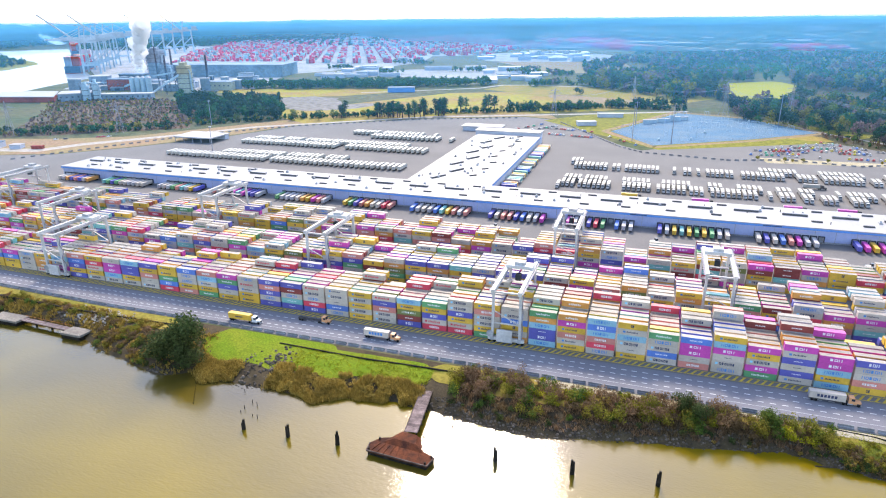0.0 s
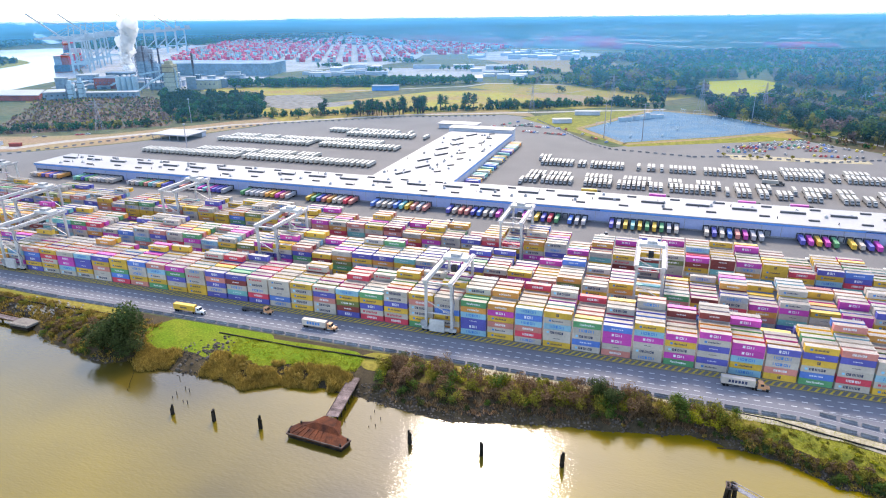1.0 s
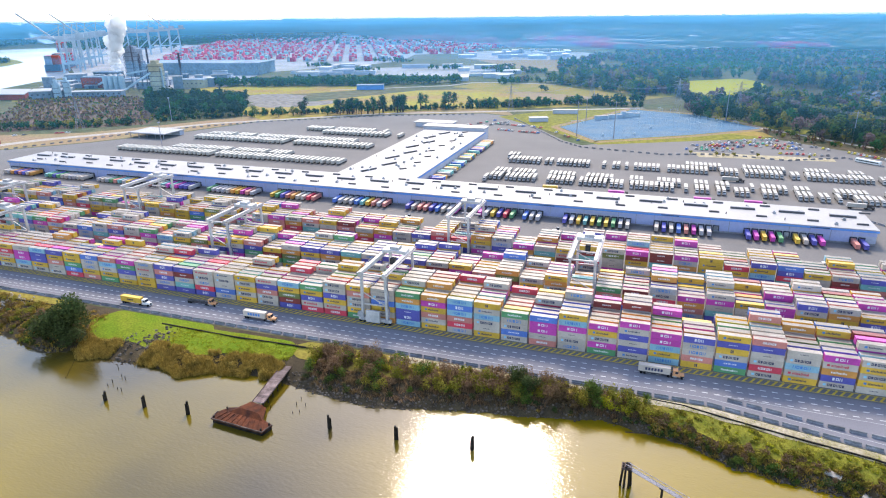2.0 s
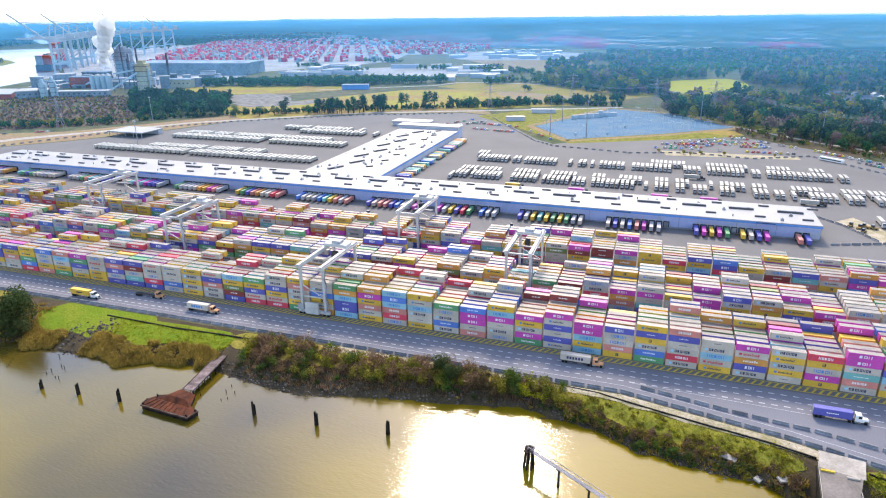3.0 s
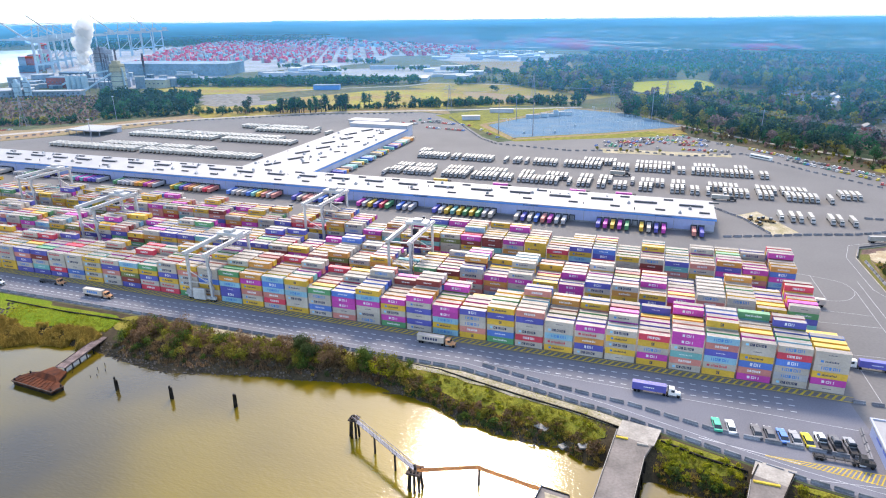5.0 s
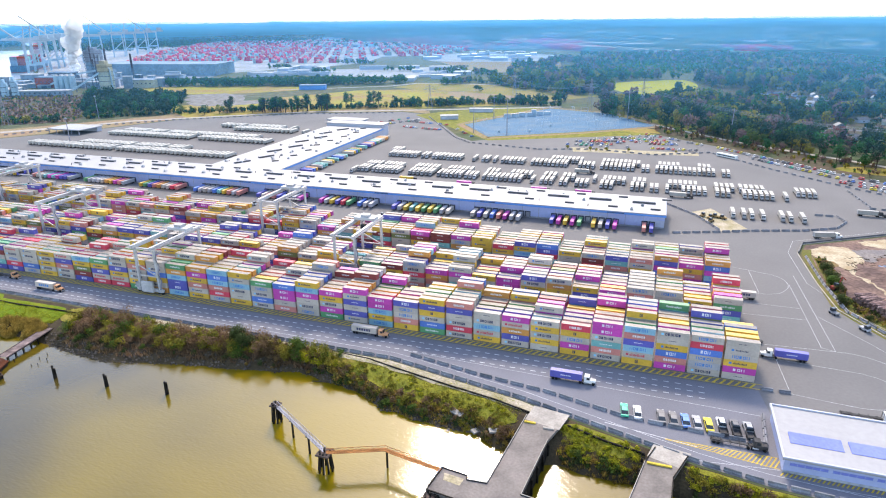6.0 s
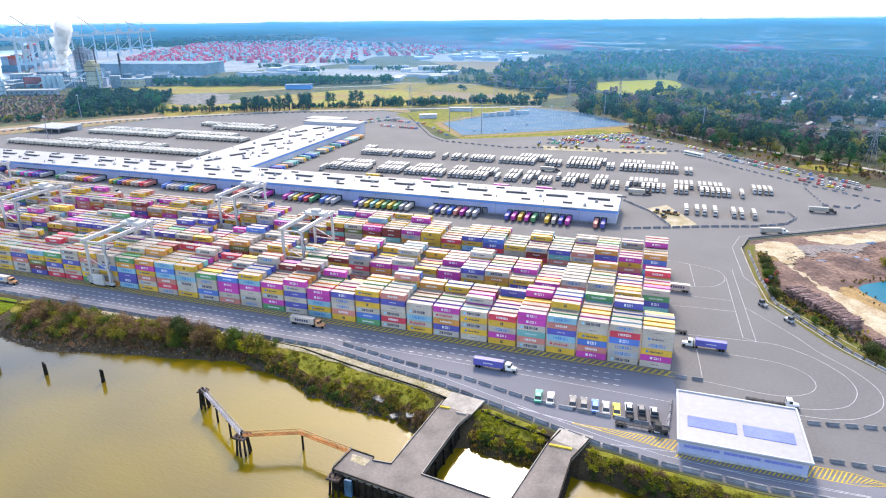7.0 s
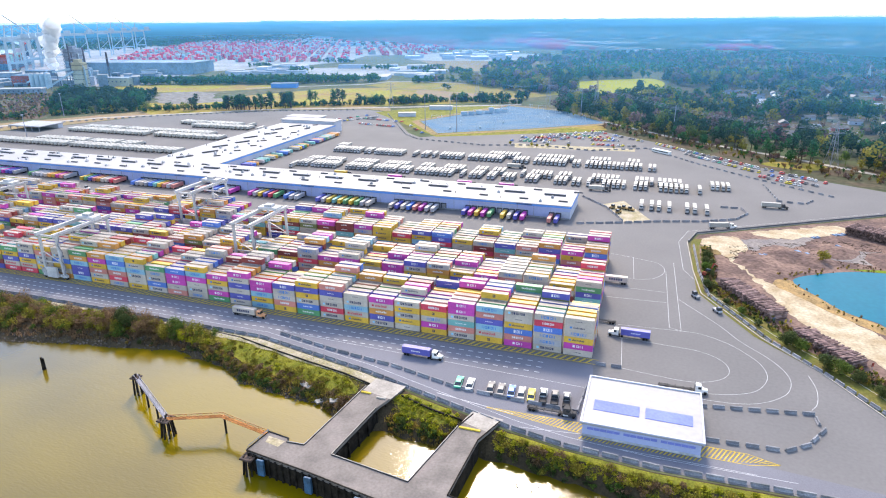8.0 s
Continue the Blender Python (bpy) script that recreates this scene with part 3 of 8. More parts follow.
sheet("ground", ragged(smooth_ring([(-190, 1150), (-60, 1110), (10, 1060), (-90, 1020), (-170, 1085)]), 8, 12), 0.085, "clay", "reddish bare earth in the meadow", "field")
sheet("ground", ragged(smooth_ring([(-560, 2330), (-200, 2300), (-200, 1980), (-520, 1930)]), 14, 25), 0.08, "industrial", "pale hardstanding with distant sheds")
sheet("ground", smooth_ring([(331, 650), (349, 666), (380, 661), (388, 645), (362, 634)]), 0.07, "dry_grass", "yellowish grass verge by the pylon", "field")
sheet("ground", [(90, 1060), (200, 950), (350, 800), (470, 690), (640, 590), (900, 700), (1000, 1300), (500, 1500), (260, 1480), (230, 1200), (150, 1080)], 0.045, "forest_floor", "dark leaf-strewn ground among the houses", "field")

sheet("ground", [(-900, 401), (-622, 503), (-568, 560), (-506, 648), (-462, 740), (-322, 838), (-186, 890), (-136, 874), (-150, 905), (-196, 925), (-345, 868), (-500, 775), (-560, 690), (-620, 610), (-700, 570), (-900, 520)], 0.04, "clay", "reddish bare clay verge round the yard", "field")
sheet("ground", ragged([(-328, 1198), (-225, 1130), (-122, 1089), (8, 1082), (45, 1106), (-38, 1257), (-144, 1284), (-310, 1280)], 12, 20), 0.075, "dry_grass", "brown bare field behind the trees", "field")
sheet("road", [(-536, 1089), (-342, 1213), (-310, 1276), (-264, 1288), (-144, 1281), (-144, 1289), (-264, 1296), (-316, 1284), (-348, 1219), (-540, 1095)], 0.085, "concrete_pale", "pale dirt road across the meadow", "road")
sheet("road", [(-900, 470), (-660, 520), (-640, 560), (-560, 650), (-515, 712), (-330, 848), (-190, 905), (-60, 960), (30, 1000), (34, 992), (-56, 950), (-188, 896), (-326, 840), (-508, 704), (-552, 642), (-630, 548), (-650, 505), (-900, 455)], 0.08, "concrete_pale", "pale dirt road behind the yard", "road")
sheet("ground", [(160, 802), (251, 722), (324, 642), (366, 600), (411, 573), (620, 540), (560, 560), (440, 655), (362, 690), (317, 722), (252, 776), (180, 852), (130, 890), (125, 830)], 0.06, "forest_floor", "brown scrubby strip along the woods", "field")
sheet("ground", [(121, 856), (172, 824), (180, 797), (150, 796), (120, 815)], 0.07, "meadow", "patch of yellowish grass behind the car park", "field")
sheet("road", [(113, 899), (178, 848), (249, 770), (314, 716), (359, 684), (424, 625), (560, 540), (562, 546), (427, 631), (362, 690), (317, 722), (252, 776), (181, 854), (117, 906)], 0.09, "concrete_pale", "pale track along the edge of the woods", "road")
# paved yard, from the river road to the far parking lots
YARD = [(-900, 222), (-344, 222), (-269, 219), (-56, 219), (82, 218), (139, 206), (166, 198), (200, 188), (220, 184), (247, 182), (289, 183), (600, 186), (600, 60 + 130),
        (350, 190), (338, 215), (323, 235), (308, 261), (290, 284), (267, 326), (264, 357), (262, 404), (267, 422), (392, 501), (520, 560), (520, 564), (411, 571), (366, 598),
        (324, 640), (251, 720), (160, 800), (62, 758), (-22, 692), (-45, 715), (-137, 868), (-184, 885), (-320, 833), (-459, 735), (-502, 645), (-563, 558), (-620, 500), (-900, 400)]
del YARD[12]
sheet("pavement", YARD, 0.03, "paving", "pale grey paved container yard", "pavement")
ROAD = [(-900, 223), (-344, 223), (-269, 220), (-56, 220), (82, 219), (139, 207), (166, 199), (200, 189), (220, 185), (247, 183), (289, 184), (330, 190), (262, 196), (226, 198), (226, 219), (223, 239), (-900, 239)]
sheet("road", ROAD, 0.06, "asphalt", "blue-grey asphalt river road with several lanes", "road")


def stripe(points, width, z=0.09, closed=False):
    """A flat painted line along points."""
    s = Solid()
    for (x0, y0), (x1, y1) in zip(points, points[1:]):
        d = math.hypot(x1 - x0, y1 - y0)
        nx, ny = -(y1 - y0) / d * width / 2, (x1 - x0) / d * width / 2
        s.sheet([(x0 - nx, y0 - ny), (x1 - nx, y1 - ny), (x1 + nx, y1 + ny), (x0 + nx, y0 + ny)], z)
    return s


def smooth(points, n=5):
    """A rounder line through points."""
    out = []
    for i in range(len(points) - 1):
        p0, p1, p2, p3 = (Vector(points[max(0, min(len(points) - 1, i + k))]) for k in (-1, 0, 1, 2))
        for j in range(n):
            t = j / n
            out.append(tuple(0.5 * (2 * p1 + (p2 - p0) * t + (2 * p0 - 5 * p1 + 4 * p2 - p3) * t * t + (3 * p1 - p0 - 3 * p2 + p3) * t ** 3)))
    return out + [tuple(points[-1])]


def edge_line(offset):
    return [(x, y + offset) for x, y in BANK_TOP if -900 < x < 300]


LINES = {
    "edge": edge_line(6.0),
    "kerb": [(350, 194), (331, 240), (313, 268), (296, 288), (271, 328), (259, 357), (257, 404), (263, 427), (390, 507)],
    "loop_a": smooth([(234, 240.7), (247, 239.1), (259.4, 238.4), (268.6, 241.8), (273.7, 247.7), (274.2, 254.5), (270.7, 260.3), (263.3, 264.3), (251, 265.4), (226, 267)]),
    "loop_b": smooth([(263.2, 231.2), (275, 234.2), (283.2, 239.6), (287.8, 249.3), (287.3, 258.7), (283, 266.7), (276, 274.4), (265, 280.5), (252, 280.5), (223, 278.5)]),
    "loop_c": smooth([(263, 227.3), (274.5, 228), (284.2, 231.5), (292.7, 239.5), (295.9, 248.6), (295.1, 256.8), (290.3, 266.6), (280.8, 278.5), (272.7, 292.5), (256, 315.8)]),
    "loop_d": smooth([(303.1, 257.2), (304.2, 247.2), (302.7, 237.1), (300, 231.9)]),
    "loop_e": smooth([(219, 371), (234.9, 366.9), (246.4, 361.7), (249.3, 350.2), (243.7, 339), (234, 335.2), (222, 334)]),
}
LINES.update({
    "bar_a": [(222, 322.8), (250.5, 322.3)], "bar_b": [(221.6, 308.4), (250.8, 309.8)],
    "post_a": [(232, 276), (234, 242)], "post_b": [(250, 352), (252, 283), (257, 281), (254, 366)], "post_c": [(232, 368), (234, 336)],
    "front": [(237, 188.9), (277.7, 189.2)], "mid": [(84, 227), (222, 222)], "cut": [(200, 190), (224, 193)],
})
lines = Solid()
for points in LINES.values():
    one = stripe(points, 0.18)
    lines.add(one.v, one.f)
for y in (227.5, 231.5, 235.5):
    for i in range(150):
        x = -420 + 4.2 * i
        if x < 205:
            lines.box(x, x + 2.1, y - 0.2, y + 0.2, 0.05, 0.09)
tagged(part("road_markings", lines, "white_line"), "white painted lane lines and turning loops", "road marking", kind="structure")
hatch, pale = Solid(), Solid()
for i in range(250):
    x = -420 + 2.6 * i
    if x < 222:
        hatch.sheet([(x, 240.3), (x + 0.9, 240.3), (x + 3.0, 243.6), (x + 2.1, 243.6)], 0.09)
for y in (240.1, 243.8):
    hatch.sheet([(-420, y), (225, y), (225, y + 0.3), (-420, y + 0.3)], 0.10)
for i in range(72):
    x = 193 + 1.28 * i
    half = 2.8 * min(1, (x - 190) / 30, max(0.15, (284 - x) / 12))
    y = 196.2 if x > 224 else 196.2 + (224 - x) * 0.06
    if not 224 < x < 262:
        hatch.sheet([(x - 1.5, y - half), (x - 1.05, y - half), (x + 1.6, y + half), (x + 1.15, y + half)], 0.09)
for points in ([(190, 198.2), (224, 193.4)], [(190, 198.4), (224, 199.1)], [(262, 193.3), (276, 193.4), (285, 196.2)], [(262, 199.1), (276, 199), (285, 196.2)]):
    one = stripe(points, 0.25, 0.095)
    hatch.add(one.v, one.f)
one = stripe([(170, 201.5), (200, 197.2)], 0.3)
pale.add(one.v, one.f)
for i in range(30):
    x = 223.5 + 1.28 * i
    hatch.sheet([(x, 190.4), (x + 0.5, 190.4), (x + 1.6, 192.2), (x + 1.1, 192.2)], 0.09)
tagged(part("road_markings", pale, "white_line"), "white edge line before the yellow hatching", "road marking", kind="structure")
tagged(part("road_markings", hatch, "yellow_line"), "yellow diagonal safety hatching on the asphalt", "road marking", kind="structure")
sheet("pavement", [(203.6, 472.7), (219, 488.1), (239.1, 445), (223, 433.8)], 0.07, "sandstone", "tan painted waiting area on the paving", "pavement")
sheet("pavement", [(90, 687), (217, 690), (217.7, 676), (95.8, 664)], 0.07, "sandstone", "tan verge beside the parked cars", "pavement")
tagged(part("wall_low", Solid().beam((262.6, 405, 0.6), (267.6, 423.4, 0.6), 0.6, 1.3).beam((267.6, 423.4, 0.6), (394, 503, 0.6), 0.7, 1.3), "vent_dark"), "low dark retaining wall behind the log yard", "wall", kind="structure")
kerb = Solid()
kerb_line = [(345, 205), (323, 235), (308, 261), (290, 284), (267, 326), (264, 357), (262, 404), (267, 422), (392, 501)]
for p, q in zip(kerb_line, kerb_line[1:]):
    kerb.beam((*p, 0.1), (*q, 0.1), 0.5, 0.5)
tagged(part("kerb", kerb, "concrete_pale"), "pale concrete kerb round the yard", "kerb", kind="structure")

# ---- log yard beyond the kerb ----
sheet("ground", [(344, 206), (325, 236), (310, 262), (292, 285), (269, 327), (266, 357), (264, 404), (269, 421), (394, 499), (700, 640), (700, 250)], 0.02, "dirt", "brown churned earth of the log yard")
sheet("ground", ragged(smooth_ring([(350, 240), (330, 276), (314, 291), (307, 311), (299, 338), (289, 370), (281, 388), (270, 404), (273, 417), (290, 424), (296, 404), (288, 388), (296, 356), (305, 347), (317, 332), (329, 315), (341, 298), (362, 262)], 3), 3.2, 2.0), 0.06, "sand", "pale sandy track through the log yard")
sheet("ground", ragged(smooth_ring([(300, 436), (330, 452), (352, 466), (362, 458), (340, 440), (316, 428)], 3), 3.2, 2.0), 0.05, "sand", "pale sandy ground along the kerb")
sheet("ground", ragged(smooth_ring([(294, 420), (318, 427), (336, 437), (330, 424), (324, 414), (312, 408), (299, 400)], 3), 3.0, 2.0), 0.05, "wet_ground", "grey wet ground in the log yard")
sheet("ground", ragged(smooth_ring([(336, 400), (352, 416), (372, 418), (384, 402), (362, 394)], 3), 3.0, 2.0), 0.05, "wet_ground", "grey wet ground in the log yard")
sheet("ground", ragged(smooth_ring([(302, 351), (312, 358), (323, 339), (333, 322), (350, 306), (346, 300), (329, 315), (316, 332)])), 0.09, "ochre", "orange-tan bank of the settling pond")
sheet("ground", smooth_ring([(344, 384), (372, 389), (420, 392), (420, 386), (376, 384)]), 0.09, "lawn", "strip of grass behind the pond", "grass")
sheet("ground", [(265, 327), (287, 285), (308, 261), (325, 235), (328, 237), (311, 264), (290.6, 288), (268.6, 329), (267.6, 357), (269, 402), (271, 414), (266, 412), (264, 404), (264, 357)], 0.10, "verge", "narrow grassy verge inside the kerb", "grass")
sheet("ground", ragged([(344, 208), (325, 238), (311, 264), (291, 288), (270, 329), (268.5, 357), (270, 402), (276, 384), (274, 352), (279, 326), (297, 297), (303, 283), (320, 262), (334, 246), (352, 222)], 1.4, 2.0), 0.085, "verge", "rough grass and weeds behind the kerb", "grass")
sheet("water", smooth_ring([(313, 358), (328, 372), (350, 382), (378, 383), (420, 380), (440, 350), (400, 315), (350, 310), (341, 316), (330, 324), (322, 338)]), 0.10, "pond", "bright turquoise settling pond", "pond")


def log_pile(x0, y0, x1, y1, width, height, label, k):
    t = thing("log_pile", label, "log pile", "log piles", pose(x0, y0, 0.02))
    d = Vector((x1 - x0, y1 - y0, 0))
    n, rng = int(d.length / 0.9), random.Random(k)
    across = Vector((-d.y, d.x, 0)).normalized()
    stack = Solid()
    for i in range(n):
        for layer in range(int(height / 0.8)):
            c = d * ((i + 0.5 + 0.4 * (layer % 2)) / n) + Vector((0, 0, 0.4 + 0.75 * layer + rng.uniform(-0.1, 0.1)))
            w = width * rng.uniform(0.38, 0.55)
            skew = d.normalized() * rng.uniform(-0.7, 0.7)
            a, b = c - across * w - skew, c + across * w + skew
            if i % 3 == 0 and layer == int(height / 0.8) - 1:
                part("log", Solid().tube(a, b, 0.42, 0.34, 7), "log", t)
            else:
                stack.tube(a, b, 0.42, 0.34, 6)
    tagged(part("log_bulk", stack, "log", t), kind="stuff")


log_pile(279.5, 341, 299.2, 306.5, 10, 4.9, "long stack of reddish-brown cut logs", 1)
log_pile(306, 293.5, 322.7, 269, 9.5, 4.2, "stack of reddish-brown cut logs beside the sandy track", 2)
log_pile(360, 455, 392, 432, 14, 6, "high stack of dark logs at the back of the yard", 3)
for x, y, r, h, k in ((300, 382, 14, 1.6, 1), (314, 400, 15, 2.4, 2), (328, 392, 13, 2, 3), (344, 412, 13, 2.6, 5), (372, 404, 16, 2.4, 6)):
    v, f, n = [(0, 0, h)], [], 18
    for ring in range(1, 5):
        for i in range(n):
            a = 2 * math.pi * i / n
            rr = r * ring / 4 * (1 + 0.35 * noise.noise((math.cos(a) * 2 + k, math.sin(a) * 2, k)))
            v.append((rr * math.cos(a), rr * math.sin(a), max(-0.1, h * (1 - (ring / 4) ** 1.5) + 0.5 * noise.noise((rr, a * 2, k)) - 0.1 * (ring == 4))))
    f += [(0, 1 + i, 1 + (i + 1) % n) for i in range(n)]
    for ring in range(3):
        for i in range(n):
            a, b = 1 + ring * n + i, 1 + ring * n + (i + 1) % n
            f.append((a, a + n, b + n, b))
    tagged(part("soil_mound", Solid().add(v, f), "dirt", m=pose(x, y, 0)), "low brown heap of bark and soil", "heap", "heaps in the log yard")
rng = random.Random(29)
litter = Solid()
for i in range(900):
    x, y = rng.uniform(284, 390), rng.uniform(372, 432)
    if y > 405 + (x - 284) * 0.45 or (x < 300 and y < 380) or (x > 300 and y < 388):
        continue
    a, n = rng.uniform(0, 6.28), rng.uniform(0.6, 3.2)
    litter.tube((x, y, 0.15), (x + n * math.cos(a), y + n * math.sin(a), 0.3), rng.uniform(0.06, 0.16), n=5)
tagged(part("wood_litter", litter, "bark"), "broken branches and bark strewn over the earth", "litter", kind="stuff")
for x, y, w, d, turn in ((306, 396, 10, 3.4, 30), (312, 402, 12, 3.8, 28), (319, 404, 12, 3.6, 25), (324, 402, 10, 3.2, 20), (314, 398, 8, 1.6, 30), (345, 421, 9, 3, 40), (353, 447, 8, 3, 30), (338, 437, 5, 2.5, 30)):
    s = Solid()
    for k in range(5):
        s.chamfered(-w / 2 + k * w / 5, -w / 2 + (k + 0.92) * w / 5, -d / 2 + 0.3 * math.sin(k * 2), d / 2 + 0.3 * math.cos(k * 3), -0.05, 0.5 + 0.3 * math.sin(k * 1.7), 0.2)
    tagged(part("tarpaulin", s, "tarp_blue", m=pose(x, y, 0.05, 0, 0, turn)), "crumpled blue tarpaulin lying on the bark heap", "tarpaulin", "tarpaulins")
tagged(part("soil_mound", Solid().tube((0, 0, -0.2), (0.4, 0.2, 1.6), 4.6, 1.2, 11), "ochre", m=pose(276.5, 391, 0)), "orange-tan heap of sand beside the bushes", "heap", "heaps in the log yard")
for x, y, mat, words in ((303.6, 302.4, "yellow_line", "yellow"), (301.4, 301.6, "yellow_line", "yellow"), (296.8, 302.2, "tarp_blue", "blue"), (322.4, 264.6, "brick_red", "red"), (327.8, 270.4, "brick_red", "red")):
    t = thing("marker_board", words + " marker board on a post at the end of the logs", "marker", "markers at the log stacks", pose(x, y, 0.05, 0, 0, 40))
    part("post", Solid().tube((0, 0, 0), (0, 0, 1.4), 0.08, n=6), "grey_steel", t)
    part("board", Solid().chamfered(-0.6, 0.6, -0.06, 0.06, 1.0, 2.6, 0.03), mat, t)
palm = thing("palm_tree", "short palm tree with drooping green fronds", "tree", m=pose(330.5, 257, 0.05))
part("trunk", Solid().tube((0, 0, 0), (0.1, 0, 3.0), 0.42, 0.34, 9).tube((0.1, 0, 3.0), (0, 0, 5.6), 0.34, 0.4, 9), "bark", palm)
for i in range(16):
    a, lift = i * 2.4, 1.5 - 0.16 * i
    c, d = math.cos(a), math.sin(a)
    spine = [(c * u * 2.6, d * u * 2.6, 5.5 + lift * u - 2.2 * u * u) for u in (0, 0.35, 0.7, 1.0)]
    v = []
    for (px, py, pz), w in zip(spine, (0.12, 0.5, 0.42, 0.05)):
        v += [(px - d * w, py + c * w, pz - 0.12), (px, py, pz + 0.06), (px + d * w, py - c * w, pz - 0.12)]
    part("frond", Solid().add(v, [(3 * j + e, 3 * j + e + 1, 3 * j + e + 4, 3 * j + e + 3) for j in range(3) for e in (0, 1)]), "leaf_green", palm)
log_loader = thing("log_loader", "red wheeled log loader beside the log stack", "loader", m=pose(271, 352, 0, 0, 0, 40))
part("body", Solid().chamfered(-2.5, 2.5, -1.3, 1.3, 0.9, 2.4, 0.2), "brick_red", log_loader)
part("cab", Solid().chamfered(-0.6, 1.2, -1.0, 1.0, 2.4, 4.0, 0.2), "glass_dark", log_loader)
part("boom", Solid().beam((1.5, 0, 2.4), (3.5, 0, 6.5), 0.5).beam((3.5, 0, 6.5), (6.5, 0, 4.5), 0.4), "brick_red", log_loader)
for x in (-1.6, 1.6):
    for y in (-1.5, 1.1):
        part("wheel", Solid().tube((x, y, 0.9), (x, y + 0.4, 0.9), 0.9, n=12), "tyre", log_loader)

# ---- containers ----
LONG, WIDE, TALL, PITCH, ROW = 11.75, 2.7, 2.80, 12.55, 4.1


def container_shape(s, x, y, z, slot=0, roof=1):
    """A freight container with a recessed long side, its lower front corner at (x, y, z)."""
    x1, y1, z1, d, e = x + LONG, y + WIDE, z + TALL - 0.06, 0.16, 0.07
    v = [(x, y, z), (x1, y, z), (x1, y1, z), (x, y1, z), (x, y, z1), (x1, y, z1), (x1, y1, z1), (x, y1, z1),
         (x + d, y, z + d), (x1 - d, y, z + d), (x1 - d, y, z1 - d), (x + d, y, z1 - d),
         (x + d, y + e, z + d), (x1 - d, y + e, z + d), (x1 - d, y + e, z1 - d), (x + d, y + e, z1 - d)]
    if roof is not None:
        s.add([(x + 0.1, y + 0.1, z1 + 0.012), (x1 - 0.1, y + 0.1, z1 + 0.012), (x1 - 0.1, y1 - 0.1, z1 + 0.012), (x + 0.1, y1 - 0.1, z1 + 0.012)], [(0, 1, 2, 3)], roof)
    f = [(3, 2, 1, 0), (4, 5, 6, 7), (1, 2, 6, 5), (2, 3, 7, 6), (3, 0, 4, 7), (12, 13, 14, 15)]
    for i, j, a, b in ((0, 1, 8, 9), (1, 5, 9, 10), (5, 4, 10, 11), (4, 0, 11, 8)):
        f += [(i, j, b, a), (a, b, b + 4, a + 4)]
    s.add(v, f, slot)


# lettering: width, height, number of letters, colour, with a small mark before it
STYLES = {
    "W": [(6.0, 1.1, 6, "navy", "cyan"), (6.4, 1.25, 5, "blue", ""), (4.6, 0.7, 9, "navy", "blue"), (6.0, 1.0, 8, "red", "red"), (3.0, 0.35, 7, "navy", "")],
    "M": [(4.4, 1.05, 3, "white", "")], "Y": [(5.0, 0.8, 11, "navy", "blue"), (1.4, 1.3, 2, "navy", "")], "I": [(3.6, 1.2, 3, "white", ""), (3.4, 0.4, 7, "white", "")],
    "B": [(3.8, 1.3, 3, "white", ""), (5.0, 0.5, 6, "white", "")], "S": [(6.4, 1.2, 5, "blue", "")], "R": [(5.0, 1.0, 5, "white", "")], "C": [(5.0, 0.9, 6, "white", "")],
    "G": [(6.2, 0.8, 9, "white", "")], "D": [(4.0, 0.5, 6, "white", "")], "T": [(5.0, 0.4, 8, "white", "")], "O": [(5.4, 0.9, 7, "white", "")], "K": [(6.2, 1.2, 5, "blue", "")],
    "L": [(7.0, 0.8, 5, "white", "")],
}
INKS = ["white", "blue", "navy", "red", "cyan"]


def lettering(s, style, x, y, z, base=0):
    """Plain bars of the lettering's size on a container's long side."""
    w, h, n, ink, mark = style
    cx, cz, step = x + LONG / 2, z + TALL / 2, w / n
    left = cx - w / 2
    if mark:
        s.box(left - 1.5, left - 0.5, y + 0.03, y + 0.072, cz - 0.45, cz + 0.45, base + INKS.index(mark))
    for i in range(n):
        a, ww, low, high, k = left + i * step, step * 0.8, cz - h / 2, cz + h / 2, base + INKS.index(ink)
        pen = min(0.26, ww * 0.34, h * 0.34)
        if n > 6 and (i + n) % 3:
            high -= 0.25 * h
        kind = (i * 5 + n) % 4
        if ww < 0.5 or kind == 3:
            s.box(a, a + ww * 0.8, y + 0.03, y + 0.072, low, high, k)
            continue
        for x0, x1 in ((a, a + pen), (a + ww - pen, a + ww)):
            s.box(x0, x1, y + 0.03, y + 0.072, low, high, k)
        for z0, z1 in ((low, low + pen), (high - pen, high)) if kind != 1 else ():
            s.box(a + pen, a + ww - pen, y + 0.03, y + 0.072, z0, z1, k)


CODES = "WYMIBSRCGDTOKL"
CHANCE = [32, 21, 12, 9, 4, 4, 4, 8, 5, 4, 2, 8, 4, 2]
PAINT_MATS = [M["paint_" + k] for k in CODES]
PAINT_WORD = {"W": "off-white", "Y": "golden yellow", "M": "magenta", "I": "indigo blue", "B": "bright blue", "S": "sky blue", "R": "red", "C": "coral red", "G": "green",
              "D": "dark maroon", "T": "teal", "O": "ochre orange", "K": "silver grey", "L": "olive green"}
